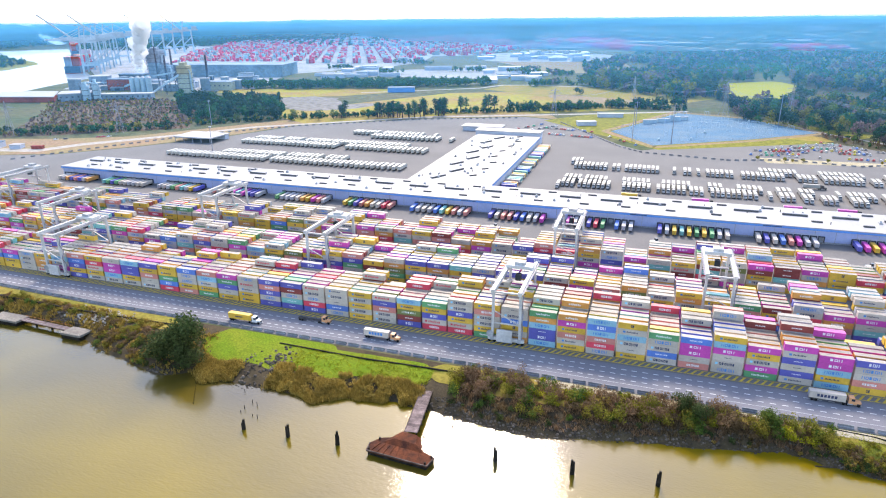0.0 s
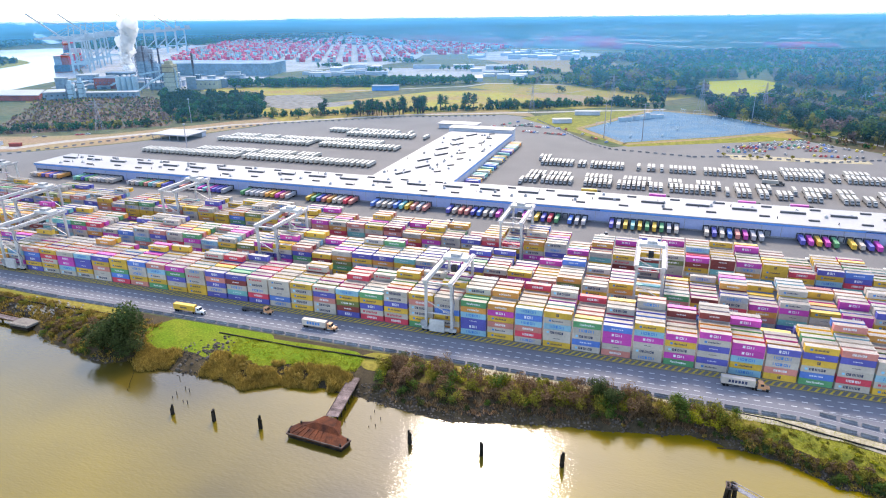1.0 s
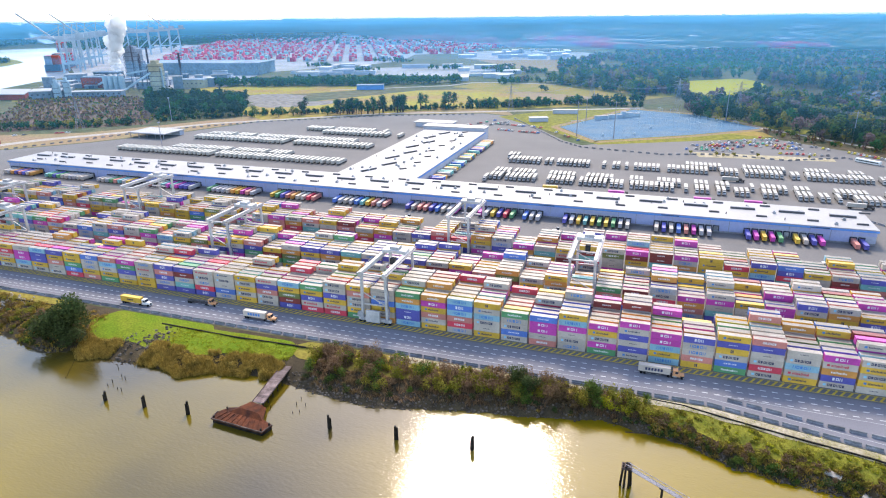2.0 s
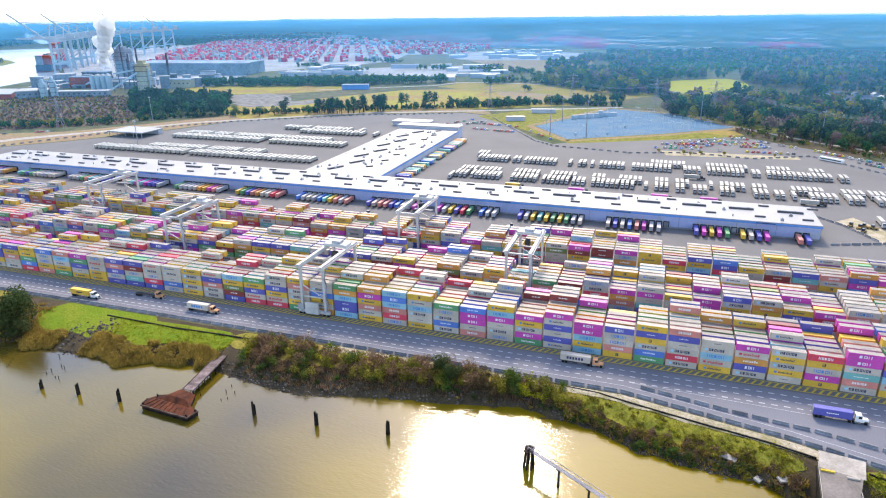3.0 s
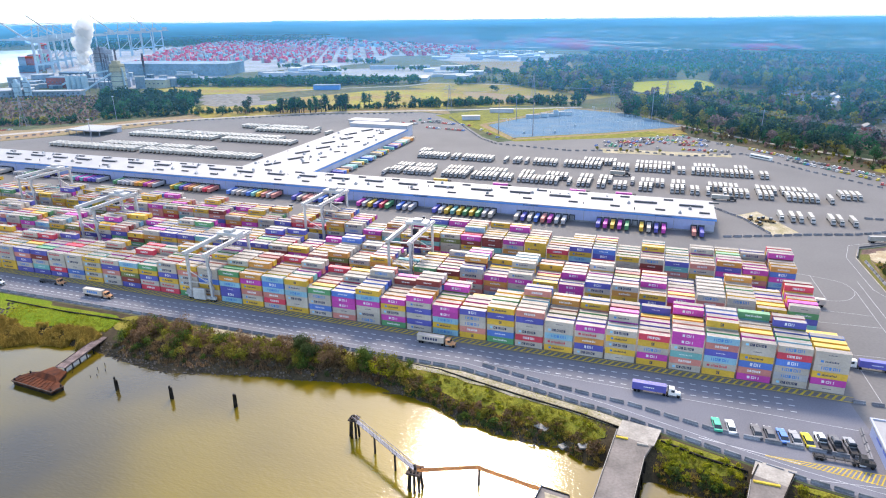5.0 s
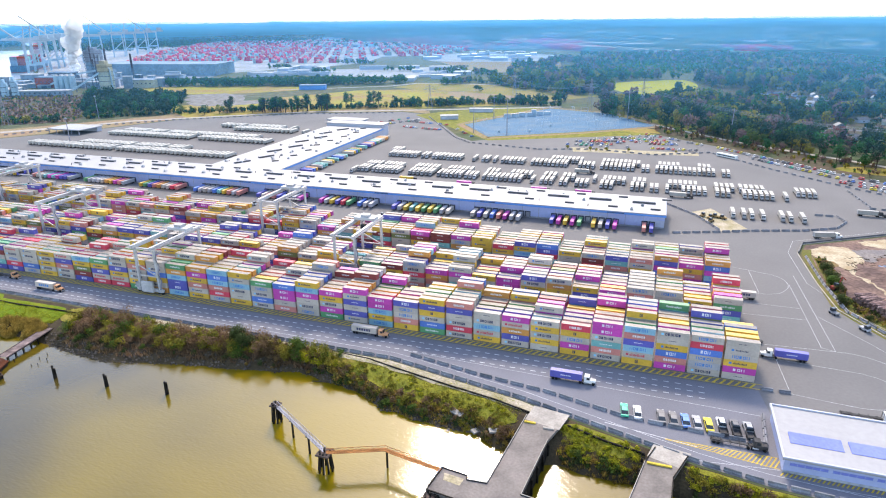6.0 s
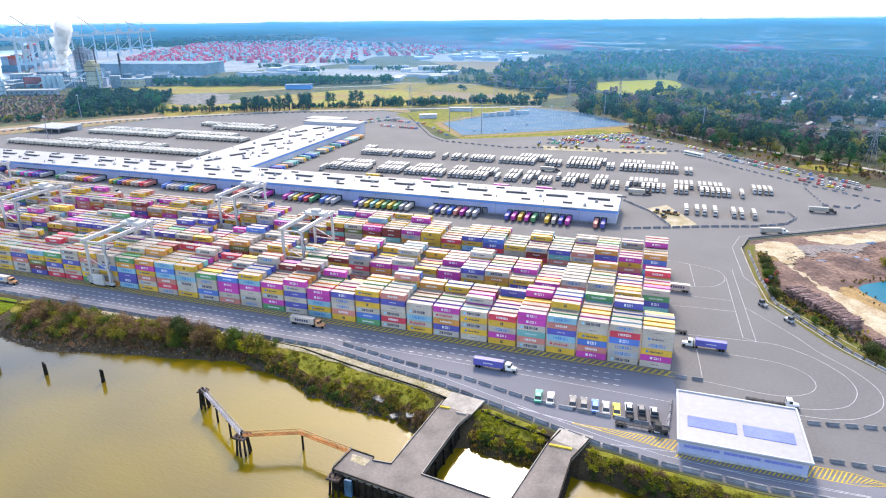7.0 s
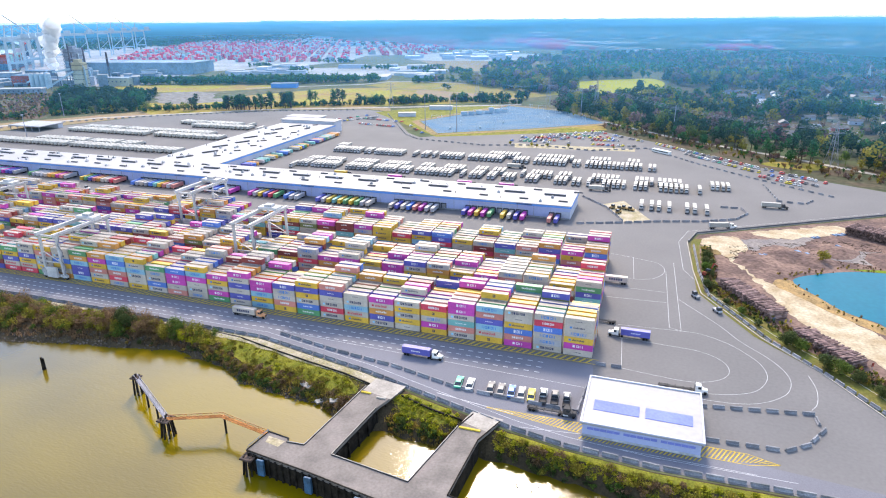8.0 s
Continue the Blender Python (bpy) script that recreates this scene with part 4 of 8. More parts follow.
# paint of the stacks beside the road, from the top tier down, from the yard's open end
FRONT = ["WWWYMW", "WRBWKW", "WWYBCM", "SCISWY", "MMWTCW", "RYWMY", "WYWYW", "MWOIW", "WWSWY", "CIWWRW", "YIYWBG", "IWWCY", "MMSYS", "MWIWIW", "MYWMG", "YSMWWW",
         "BMMWC", "GWWBW", "YWSWWY", "SBSCRW", "OMYCWY", "GOSIIS", "WWBYWO", "YCWWYG", "WWIYWR", "GYIWR", "SYLDI", "WICWW", "YWYWY", "WWWBW", "WWWRI", "IDWTI", "ICIWI",
         "WWWYY", "MGIWY", "CSWYG", "BWWYC", "YYGBR", "IYCWW", "SIIYW", "WMMSW", "YRWYW", "CBIYI", "WSWMK"]
BLOCKS = [(222.0, 245.0, 50), (220.5, 291.0, 58), (219.0, 338.0, 62)]
rng = random.Random(11)
single = {k: None for k in CODES}
for k in CODES:
    s = Solid()
    container_shape(s, -LONG / 2, 0, 0)
    single[k] = s.mesh("container_body", [M["paint_" + k], M["container_roof"]])
marks = {}
for k in CODES:
    for i, style in enumerate(STYLES[k]):
        s = Solid()
        lettering(s, style, -LONG / 2, 0, 0)
        marks[k, i] = s.mesh("lettering", [M["logo_" + ink] for ink in INKS])


def pick_style(k):
    return rng.choices(range(len(STYLES[k])), [5, 3, 3, 2, 3][: len(STYLES[k])])[0]


for b, (x_end, y_front, columns) in enumerate(BLOCKS):
    rest = Solid()
    for c in range(columns):
        x = x_end - LONG - PITCH * c
        base_h = len(FRONT[c]) if b == 0 and c < len(FRONT) else rng.choice([4, 5, 5, 5, 6] if b == 0 else [4, 4, 5, 5, 5])
        step_row, step_by = rng.choice([6, 3, 4, 4, 5, 5, 2] if b == 0 else [6, 6, 2, 3, 4, 4, 5]), rng.choice([1, 1, 1, 1, -1])
        tops = [max(3, min(7 if b == 0 else 6, base_h + (step_by if r >= step_row else 0))) for r in range(6)]
        for r in range(6):
            y = y_front + ROW * r
            for tier in range(tops[r]):
                if r and tier < tops[r] - 1 and tier < tops[r - 1] - 1 and c:
                    continue
                k = rng.choices(CODES, CHANCE)[0]
                if b == 0 and r == 0 and c < len(FRONT):
                    k = FRONT[c][len(FRONT[c]) - 1 - tier]
                jx, jy = rng.uniform(-0.05, 0.05), rng.uniform(-0.05, 0.05)
                z = 0.03 + tier * TALL
                i = pick_style(k)
                if b == 0 and r == 0 and c < 44:
                    t = thing("shipping_container", PAINT_WORD[k] + " steel shipping container with printed lettering, stacked in the yard", "container", "containers stacked beside the road",
                              pose(x + LONG / 2 + jx, y + jy, z))
                    part("body", single[k], "", t)
                    tagged(part("lettering", marks[k, i], "", t), kind="stuff")
                else:
                    container_shape(rest, x + jx, y + jy, z, CODES.index(k), None if k in "YOGCDRLTM" and rng.random() < 0.22 else len(CODES) + len(INKS))
                    if r == 0 or tier >= tops[r - 1]:
                        lettering(rest, STYLES[k][i], x + jx, y + jy, z, len(CODES))
    ob = new("container_stacks", rest.mesh("container_stacks", PAINT_MATS + [M["logo_" + ink] for ink in INKS] + [M["container_roof"]]))
    tagged(ob, "long block of stacked shipping containers in many colours", "containers", kind="stuff")


# ---- gantry cranes ----
def gantry(x, y):
    t = thing("gantry_crane", "white rubber-tyred gantry crane straddling a container block", "crane", "gantry cranes", pose(x, y - 2.2, 0.03))
    span, half, top = 33.8, 6.2, 24.5
    for gx in (-half, half):
        for gy in (0, span):
            part("leg", Solid().beam((gx, gy, 1.8), (gx * 0.96, gy, top), 1.1, 1.3), "crane_white", t)
        part("girder", Solid().box(gx * 0.96 - 0.75, gx * 0.96 + 0.75, -2.0, span + 2.0, top - 0.2, top + 1.7), "crane_white", t)
        part("walkway", Solid().box(gx * 0.96 + (0.8 if gx > 0 else -1.6), gx * 0.96 + (1.6 if gx > 0 else -0.8), -2, span + 2, top + 0.9, top + 1.05), "grey_steel", t)
    for gy in (0, span):
        part("sill_beam", Solid().box(-half - 2.0, half + 2.0, gy - 0.7, gy + 0.7, 1.3, 2.7), "crane_white", t)
        part("cross_beam", Solid().beam((-half, gy, 9.5), (half, gy, 9.5), 0.5), "crane_white", t)
        part("brace", Solid().beam((-half, gy, 15.5), (half, gy, 9.5), 0.35), "crane_white", t)
        part("brace", Solid().beam((-half, gy, top), (half, gy, top), 0.7), "crane_white", t)
        for gx in (-half - 1.2, -half + 0.9, half - 0.9, half + 1.2):
            part("wheel", Solid().tube((gx, gy - 0.4, 0.75), (gx, gy + 0.4, 0.75), 0.75, n=12), "tyre", t)
    for gx in (-half, half):
        o = gx * 0.96 + (1.5 if gx > 0 else -1.5)
        rail = Solid().beam((o, -2, top + 2.1), (o, span + 2, top + 2.1), 0.09)
        for k in range(14):
            rail.beam((o, -2 + k * (span + 4) / 13, top + 1.0), (o, -2 + k * (span + 4) / 13, top + 2.1), 0.08)
        part("handrail", rail, "grey_steel", t)
    stair = Solid()
    for k in range(5):
        z = 3.0 + 4.2 * k
        stair.beam((half + 0.9, -0.9 + (1.8 if k % 2 else 0), z), (half + 0.9, 0.9 - (1.8 if k % 2 else 0), z + 4.2), 0.5, 0.2)
    part("stair", stair, "grey_steel", t)
    part("cable_reel", Solid().tube((-half - 1.0, -0.9, 4.2), (-half - 1.0, -0.4, 4.2), 1.6, n=16), "vent_grey", t)
    for gy in (0, span):
        for gx in (-half, half):
            part("leg_foot", Solid().box(gx - 0.9, gx + 0.9, gy - 0.95, gy + 0.95, 1.2, 2.9), "vent_grey", t)
    part("power_house", Solid().chamfered(-4.0, 3.0, -1.9, -0.7, 1.2, 7.0, 0.15), "crane_white", t)
    trolley = part("trolley", Solid().chamfered(-half, half, span * 0.72, span * 0.72 + 6, top + 1.7, top + 3.2, 0.2), "crane_white", t)
    part("operator_cab", Solid().chamfered(-1.3, 1.3, span * 0.72 - 2, span * 0.72 + 0.6, top - 3.4, top - 0.3, 0.2), "glass_dark", t)
    part("hoist", Solid().box(-2.4, 2.4, span * 0.72 + 1, span * 0.72 + 5, top + 3.2, top + 4.6), "vent_grey", t)
    for gx in (-2, 2):
        part("rope", Solid().beam((gx, span * 0.8, top + 1.5), (gx, span * 0.8, 19.2), 0.08), "vent_dark", t)
    part("spreader", Solid().box(-6, 6, span * 0.8 - 1.1, span * 0.8 + 1.1, 18.7, 19.2), "grey_steel", t)


for x, y in ((-63, 245), (-324, 245), (-379, 291), (-182, 291), (26, 291), (-290, 338), (-51, 338), (-478, 338)):
    gantry(x, y)


# ---- warehouse ----
def warehouse():
    t = thing("warehouse", "long white-roofed dock warehouse with blue fascia and a rear wing", "warehouse")
    x0, x1, y0, y1, top = -524.0, 187.0, 428.0, 469.0, 9.6
    part("wall", Solid().box(x0, x1, y0, y1, 0, top - 0.6).box(-199, -129, y1 - 0.5, 690, 0, top - 0.6), "wall_white", t)
    roof = Solid().box(x0 - 0.6, x1 + 0.6, y0 - 0.9, y1 + 0.6, top - 0.6, top + 0.5)
    roof.box(-199.6, -128.4, y1 + 0.6, 689.5, top - 0.6, top + 0.497)
    part("roof", roof, "roof_white", t)
    part("fascia", Solid().box(x0 - 0.6, x1 + 0.6, y0 - 1.05, y0 - 0.9, top - 1.3, top - 0.1).box(x1 + 0.6, x1 + 0.75, y0 - 0.9, y1 + 0.6, top - 1.3, top - 0.1)
         .box(-128.4, -128.2, y1 + 0.6, 689, top - 1.3, top - 0.1), "fascia_blue", t)
    part("end_block", Solid().box(-203, -130, 690, 707, 0, 13), "wall_white", t)
    part("end_roof", Solid().box(-204, -129, 689, 708, 13, 13.8), "roof_white", t)
    part("base_band", Solid().box(x0, x1, y0 - 0.12, y0, 0, 1.1).box(-129, -128.85, y1 + 1, 689, 0, 1.1), "vent_grey", t)
    door, frame_ = Solid().box(-1.5, 1.5, -0.16, 0.0, 1.2, 4.2).mesh("dock_door", [M["vent_grey"]]), Solid().box(-1.9, -1.5, -0.7, 0, 1.0, 4.6).box(1.5, 1.9, -0.7, 0, 1.0, 4.6).box(-1.9, 1.9, -0.7, 0, 4.2, 4.7).mesh("dock_shelter", [M["dock_dark"]])
    panel = Solid().box(-9.5, 9.5, -0.14, 0, 1.1, 8.0).mesh("panel", [M["wall_blue"]])
    x = x0 + 4
    n = 0
    while x < x1 - 6:
        if (x - x0) % 58 < 44:
            d = part("dock_door", door, "", t, m=pose(x, y0 - 0.02, 0))
            part("dock_shelter", frame_, "", d)
        elif (x - x0) % 58 < 48.5:
            part("panel", panel, "", t, m=pose(x + 4, y0 - 0.03, 0))
        x += 4.6
        n += 1
    y = y1 + 8
    while y < 680:
        part("dock_door", door, "", t, m=pose(-128.98, y, 0, 0, 0, 90))
        y += 9.2
    seam = Solid().box(-0.14, 0.14, -0.24, 0, 0, 8.2).mesh("pilaster", [M["vent_grey"]])
    for i in range(61):
        part("pilaster", seam, "", t, m=pose(x0 + 1.7 + i * 11.6, y0 - 0.02, 0))
    part("upper_band", Solid().box(x0, x1, y0 - 0.1, y0, 5.6, 7.4).box(x1, x1 + 0.1, y0 + 1, y1 - 1, 5.6, 7.4), "wall_blue", t)
    for x in (-470, -330, -140, -20, 62, 150):
        part("sign", Solid().box(x, x + 11, y0 - 1.25, y0 - 1.06, top - 0.75, top - 0.35), "dock_dark", t, "dark painted sign bar")
    rng = random.Random(5)
    ridge = Solid().chamfered(-7.5, 7.5, -1.3, 1.3, 0, 1.5, 0.25).mesh("ridge_vent", [M["roof_white"]])
    # dark strip along each vent's near side stands in for its shaded face
    ridge_shade = Solid().box(-7.7, 7.7, -1.6, -1.33, 0, 1.2).mesh("gutter", [M["vent_dark"]])
    unit = Solid().chamfered(-3.2, 3.2, -0.7, 0.7, 0, 1.0, 0.2).mesh("roof_unit", [M["vent_dark"]])
    fan = Solid().chamfered(-1.0, 1.0, -1.0, 1.0, 0, 1.3, 0.3).tube((0, 0, 1.3), (0, 0, 1.9), 0.7, 0.5, 8).mesh("roof_fan", [M["vent_grey"]])
    pipe = Solid().tube((0, 0, 0), (0, 0, 1.6), 0.3, n=6).mesh("roof_pipe", [M["vent_dark"]])
    top += 0.5
    for i in range(24):
        x = x0 + 16 + i * 29.6
        v = part("ridge_vent", ridge, "", t, m=pose(x, y0 + 25 + rng.uniform(-1, 1), top))
        part("gutter", ridge_shade, "", v)
        part("roof_unit", unit, "", t, m=pose(x + 9 + rng.uniform(-3, 3), y0 + 10 + rng.uniform(-2, 2), top))
        part("roof_unit", unit, "", t, m=pose(x + 15, y0 + 35, top))
        for k in range(2):
            part("roof_fan", fan, "", t, m=pose(x + rng.uniform(-12, 12), y0 + rng.uniform(4, 37), top))
        part("roof_pipe", pipe, "", t, m=pose(x + rng.uniform(-12, 12), y0 + rng.uniform(4, 37), top))
    for i in range(8):
        y = y1 + 16 + i * 26
        v = part("ridge_vent", ridge, "", t, m=pose(-178 + (i % 2) * 8, y, top, 0, 0, 60))
        part("gutter", ridge_shade, "", v)
        for k in range(4):
            part("roof_fan", fan, "", t, m=pose(rng.uniform(-194, -134), y + rng.uniform(-10, 10), top))
        part("roof_unit", unit, "", t, m=pose(-150 + rng.uniform(-4, 4), y + 12, top, 0, 0, 40))
        part("roof_pipe", pipe, "", t, m=pose(rng.uniform(-194, -134), y, top))


warehouse()
shed = thing("open_shed", "white flat-roofed open shed at the edge of the lot", "shed", m=pose(-518, 615, 0.03, 0, 0, 0))
part("roof", Solid().chamfered(-26, 26, -18, 18, 5.2, 6.4, 0.3), "roof_white", shed)
part("wall", Solid().box(-25, 25, 10, 17, 0, 5.2), "wall_white", shed)
for x in (-24, -12, 0, 12, 24):
    part("post", Solid().box(x - 0.3, x + 0.3, -17, -16.4, 0, 5.2), "grey_steel", shed)
annex = thing("canopy_building", "small white flat-roofed building beyond the warehouse wing", "building", m=pose(-215, 768, 0.03))
part("wall", Solid().box(-24, 24, -9, 9, 0, 5), "wall_white", annex)
part("roof", Solid().chamfered(-26, 26, -11, 11, 5, 6, 0.3), "roof_white", annex)


# ---- gate building ----
def gate_building():
    t = thing("gate_building", "white-roofed pale blue gate building beside the road", "building", m=pose(224.5, 192.5, 0.06))
    w, d, h = 37.0, 28.0, 5.3
    part("wall", Solid().box(0, w, 0, d, 0, h), "wall_blue", t)
    part("roof", Solid().chamfered(-0.9, w + 0.9, -1.2, d + 0.9, h, h + 0.55, 0.15), "roof_white", t)
    par = Solid()
    for a in ((-0.9, w + 0.9, -1.2, -0.6), (-0.9, w + 0.9, d + 0.3, d + 0.9), (-0.9, -0.3, -0.6, d + 0.3), (w + 0.3, w + 0.9, -0.6, d + 0.3)):
        par.box(*a, h + 0.55, h + 1.0)
    part("parapet", par, "wall_white", t)
    for x in (2.5, 19.5):
        s = part("skylight", Solid().add([(x, 7.5, h + 0.56), (x + 15, 7.5, h + 0.56), (x + 15, 13, h + 0.56), (x, 13, h + 0.56), (x, 7.5, h + 0.7), (x + 15, 7.5, h + 0.7), (x + 15, 13, h + 1.1), (x, 13, h + 1.1)],
                                         [(4, 5, 6, 7), (0, 1, 5, 4), (1, 2, 6, 5), (2, 3, 7, 6), (3, 0, 4, 7)]), "panel_blue", t)
    for x in (1.5, 13.2, 24.8):
        win = part("window", Solid().box(x, x + 10.6, -0.10, 0.0, 2.9, 3.8), "panel_blue", t)
        for k in range(6):
            part("mullion", Solid().box(x + k * 2.12 - 0.06, x + k * 2.12 + 0.06, -0.14, -0.10, 2.9, 3.8), "wall_blue", win)
        part("sill", Solid().box(x - 0.2, x + 10.8, -0.2, -0.0, 2.76, 2.89), "wall_blue", win)
    for y in (3, 10, 17):
        part("window", Solid().box(w, w + 0.08, y, y + 5, 2.9, 3.8), "panel_blue", t)
        part("window", Solid().box(-0.08, 0, y, y + 5, 2.9, 3.8), "panel_blue", t)
    part("plinth", Solid().box(-0.15, w + 0.15, -0.15, 0, 0, 0.8), "vent_grey", t)


gate_building()


# ---- vehicles ----
def truck_parts(t, box, cab="cab_white", length=12.2, load=True, wheels=6):
    """A tractor and semi-trailer, nose towards +x."""
    if load:
        b = Solid()
        b.chamfered(0, length, -1.25, 1.25, 1.25, 4.05, 0.06)
        part("trailer_body", b, box, t)
        if wheels > 4:
            part("tail_door", Solid().box(-0.06, 0, -1.15, 1.15, 1.35, 3.95), "vent_grey", t)
    c = Solid().box(0, length + 2.6, -0.55, 0.55, 0.95, 1.22).box(0.2, 4, -1.15, 1.15, 0.8, 1.0)
    for k in range(5):
        c.box(0.4 + k * 2.8, 0.7 + k * 2.8, -1.2, 1.2, 1.0, 1.22)
    part("chassis", c, "chassis", t)
    a = length + 0.9
    s = Solid().add([(a, -1.2, 0.8), (a + 2.9, -1.2, 0.8), (a + 2.9, 1.2, 0.8), (a, 1.2, 0.8), (a, -1.2, 3.5), (a + 1.9, -1.2, 3.5), (a + 1.9, 1.2, 3.5), (a, 1.2, 3.5), (a + 2.9, -1.2, 2.0), (a + 2.9, 1.2, 2.0), (a + 2.2, -1.2, 2.1), (a + 2.2, 1.2, 2.1)],
                    [(3, 2, 1, 0), (0, 1, 8, 10, 5, 4), (2, 3, 7, 6, 11, 9), (3, 0, 4, 7), (4, 5, 6, 7), (1, 2, 9, 8), (8, 9, 11, 10), (10, 11, 6, 5)])
    cabin = part("cab", s, cab, t)
    part("windscreen", Solid().add([(a + 2.16, -1.05, 2.2), (a + 2.16, 1.05, 2.2), (a + 1.96, 1.05, 3.3), (a + 1.96, -1.05, 3.3), (a + 2.26, -1.05, 2.2), (a + 2.26, 1.05, 2.2), (a + 2.0, 1.05, 3.3), (a + 2.0, -1.05, 3.3)],
                                   [(3, 2, 1, 0), (4, 5, 6, 7), (0, 1, 5, 4), (2, 3, 7, 6), (1, 2, 6, 5), (3, 0, 4, 7)]), "glass_dark", cabin)
    if wheels > 4:
        part("hood", Solid().chamfered(a + 2.9, a + 4.3, -0.95, 0.95, 0.8, 1.95, 0.2), cab, t)
        part("grille", Solid().box(a + 4.3, a + 4.36, -0.6, 0.6, 0.9, 1.7), "chassis", t)
        part("bumper", Solid().box(a + 4.3, a + 4.5, -1.15, 1.15, 0.5, 0.85), "vent_grey", t)
        for side in (-1, 1):
            part("side_window", Solid().box(a + 0.9, a + 2.0, side * 1.21 - 0.02, side * 1.21 + 0.02, 2.15, 3.1), "glass_dark", cabin)
            part("fuel_tank", Solid().tube((a - 0.2, side * 1.0, 0.75), (a + 1.6, side * 1.0, 0.75), 0.34, n=8), "vent_grey", t)
            part("exhaust", Solid().tube((a - 0.15, side * 0.95, 1.2), (a - 0.15, side * 0.95, 3.9), 0.09, n=6), "vent_dark", t)
            part("mudguard", Solid().box(a + 2.9, a + 4.2, side * 1.05 - 0.16, side * 1.05 + 0.16, 0.95, 1.2), "chassis", t)
    xs = (1.2, 2.5, length - 0.6, length + 0.7, length + (4.4 if wheels > 4 else 3.0))
    tyre = Solid().tube((0, -0.2, 0), (0, 0.2, 0), 0.52, n=10).mesh("wheel", [M["tyre"]])
    if wheels <= 4:
        axles = Solid()
        for x in (xs[0], xs[4]):
            axles.tube((x, -1.25, 0.52), (x, -0.75, 0.52), 0.52, n=8).tube((x, 0.75, 0.52), (x, 1.25, 0.52), 0.52, n=8).tube((x, -0.75, 0.52), (x, 0.75, 0.52), 0.12, n=6)
        part("axles", axles, "tyre", t)
    for x in xs if wheels > 4 else ():
        for y in (-1.05, 1.05):
            part("wheel", tyre, "", t, m=pose(x, y, 0.52))


def road_truck(x, y, turn, paint, label, cab="cab_white", load=True, mark=None):
    t = thing("container_truck", label, "truck", "trucks on the yard roads", pose(x, y, 0.07, 0, 0, turn))
    truck_parts(t, "paint_" + paint if paint else "trailer_white", cab, 12.2, load)
    if mark:
        w, h, n, ink = mark
        s = Solid()
        for side in (-1, 1):
            for i in range(n):
                a = 6.1 - w / 2 + i * w / n
                s.box(a, a + 0.72 * w / n, side * 1.27 - 0.02, side * 1.27 + 0.02, 2.65 - h / 2, 2.65 + h / 2)
        part("lettering", s, "logo_" + ink, t)


road_truck(56, 235.6, 0, "W", "white container truck on the river road", "cab_orange", True, (7, 1.2, 6, "navy"))
road_truck(147, 224.8, 0, "I", "indigo blue container truck on the river road", "cab_white", True, (4, 0.4, 6, "white"))
road_truck(-126, 230, 0, "W", "white container truck on the river road", "cab_orange", True, (7, 1.3, 5, "blue"))
road_truck(-196, 226, 0, "Y", "yellow container truck on the river road", "cab_white", True, (4, 0.7, 8, "navy"))
road_truck(-164, 236, 0, "", "truck with an empty trailer on the river road", "cab_orange", False)
road_truck(244, 268, 180, "I", "indigo blue container truck leaving the yard", "cab_white", True, (4, 0.4, 6, "white"))
road_truck(248, 231.5, 0, "", "truck with an empty trailer behind the gate building", "cab_white", False)
road_truck(204, 202, 0, "", "dark truck with an empty trailer beside the parked cars", "chassis", False)
road_truck(229, 279.5, 180, "", "truck with an empty trailer between container blocks", "cab_white", False)
road_truck(231, 327, 180, "W", "white container truck between container blocks", "cab_white", True, (7, 1.2, 6, "navy"))
road_truck(276, 437, 16, "", "white box truck on the yard road", "cab_white")
bus = thing("office_trailer", "long white site office beside the parked cars", "trailer", m=pose(243, 676, 0.05, 0, 0, -42))
part("body", Solid().chamfered(-11, 11, -1.8, 1.8, 0.5, 3.6, 0.2), "cab_white", bus)
part("window_band", Solid().box(-10, 10, -1.86, -1.8, 1.7, 2.6), "glass_dark", bus)
part("base", Solid().box(-10.5, 10.5, -1.5, 1.5, 0, 0.5), "chassis", bus)
road_truck(314, 499, 0, "", "white box truck crossing the paved lot", "chassis")
road_truck(190, 512, 0, "", "white box truck behind the warehouse", "chassis")
road_truck(110, 570, 0, "", "white box truck between rows of trailers", "chassis")
for x, y, p in ((-30, 500, "Y"), (22, 499, "M"), (85, 497, "M"), (120, 498, "M")):
    road_truck(x, y, 0, p, PAINT_WORD[p] + " container truck behind the warehouse", "chassis")


def yard_tractor(x, y, turn, body="cab_white"):
    t = thing("yard_tractor", {"cab_white": "small white", "ochre": "dusty tan", "vent_grey": "grey"}.get(body, "dark") + " yard tractor on the paved yard", "tractor", "yard tractors", pose(x, y, 0.05, 0, 0, turn))
    part("body", Solid().chamfered(0, 4.6, -1.1, 1.1, 0.6, 1.5, 0.1), body, t)
    part("cab", Solid().chamfered(2.4, 4.2, -1.0, 1.0, 1.5, 3.0, 0.15), "glass_dark", t)
    for wx in (0.9, 3.8):
        for wy in (-1.0, 1.0):
            part("wheel", Solid().tube((wx, wy - 0.2, 0.5), (wx, wy + 0.2, 0.5), 0.5, n=10), "tyre", t)


for x, y, turn in ((-330, 392, 0), (-200, 395, 180), (-110, 398, 0), (-5, 398, 20), (40, 392, 180), (74, 385, 0), (112, 390, 0), (-300, 380, 0), (150, 385, 10)):
    yard_tractor(x, y, turn)

for x, y, turn in ((211, 463, 60), (215.5, 460, 60), (218.5, 456.5, 240), (223, 464, 150), (227.5, 462, 150)):
    yard_tractor(x, y, turn, "ochre")

yard_tractor(265.5, 318.5, 124, "vent_grey")
yard_tractor(272, 308, 304, "vent_grey")

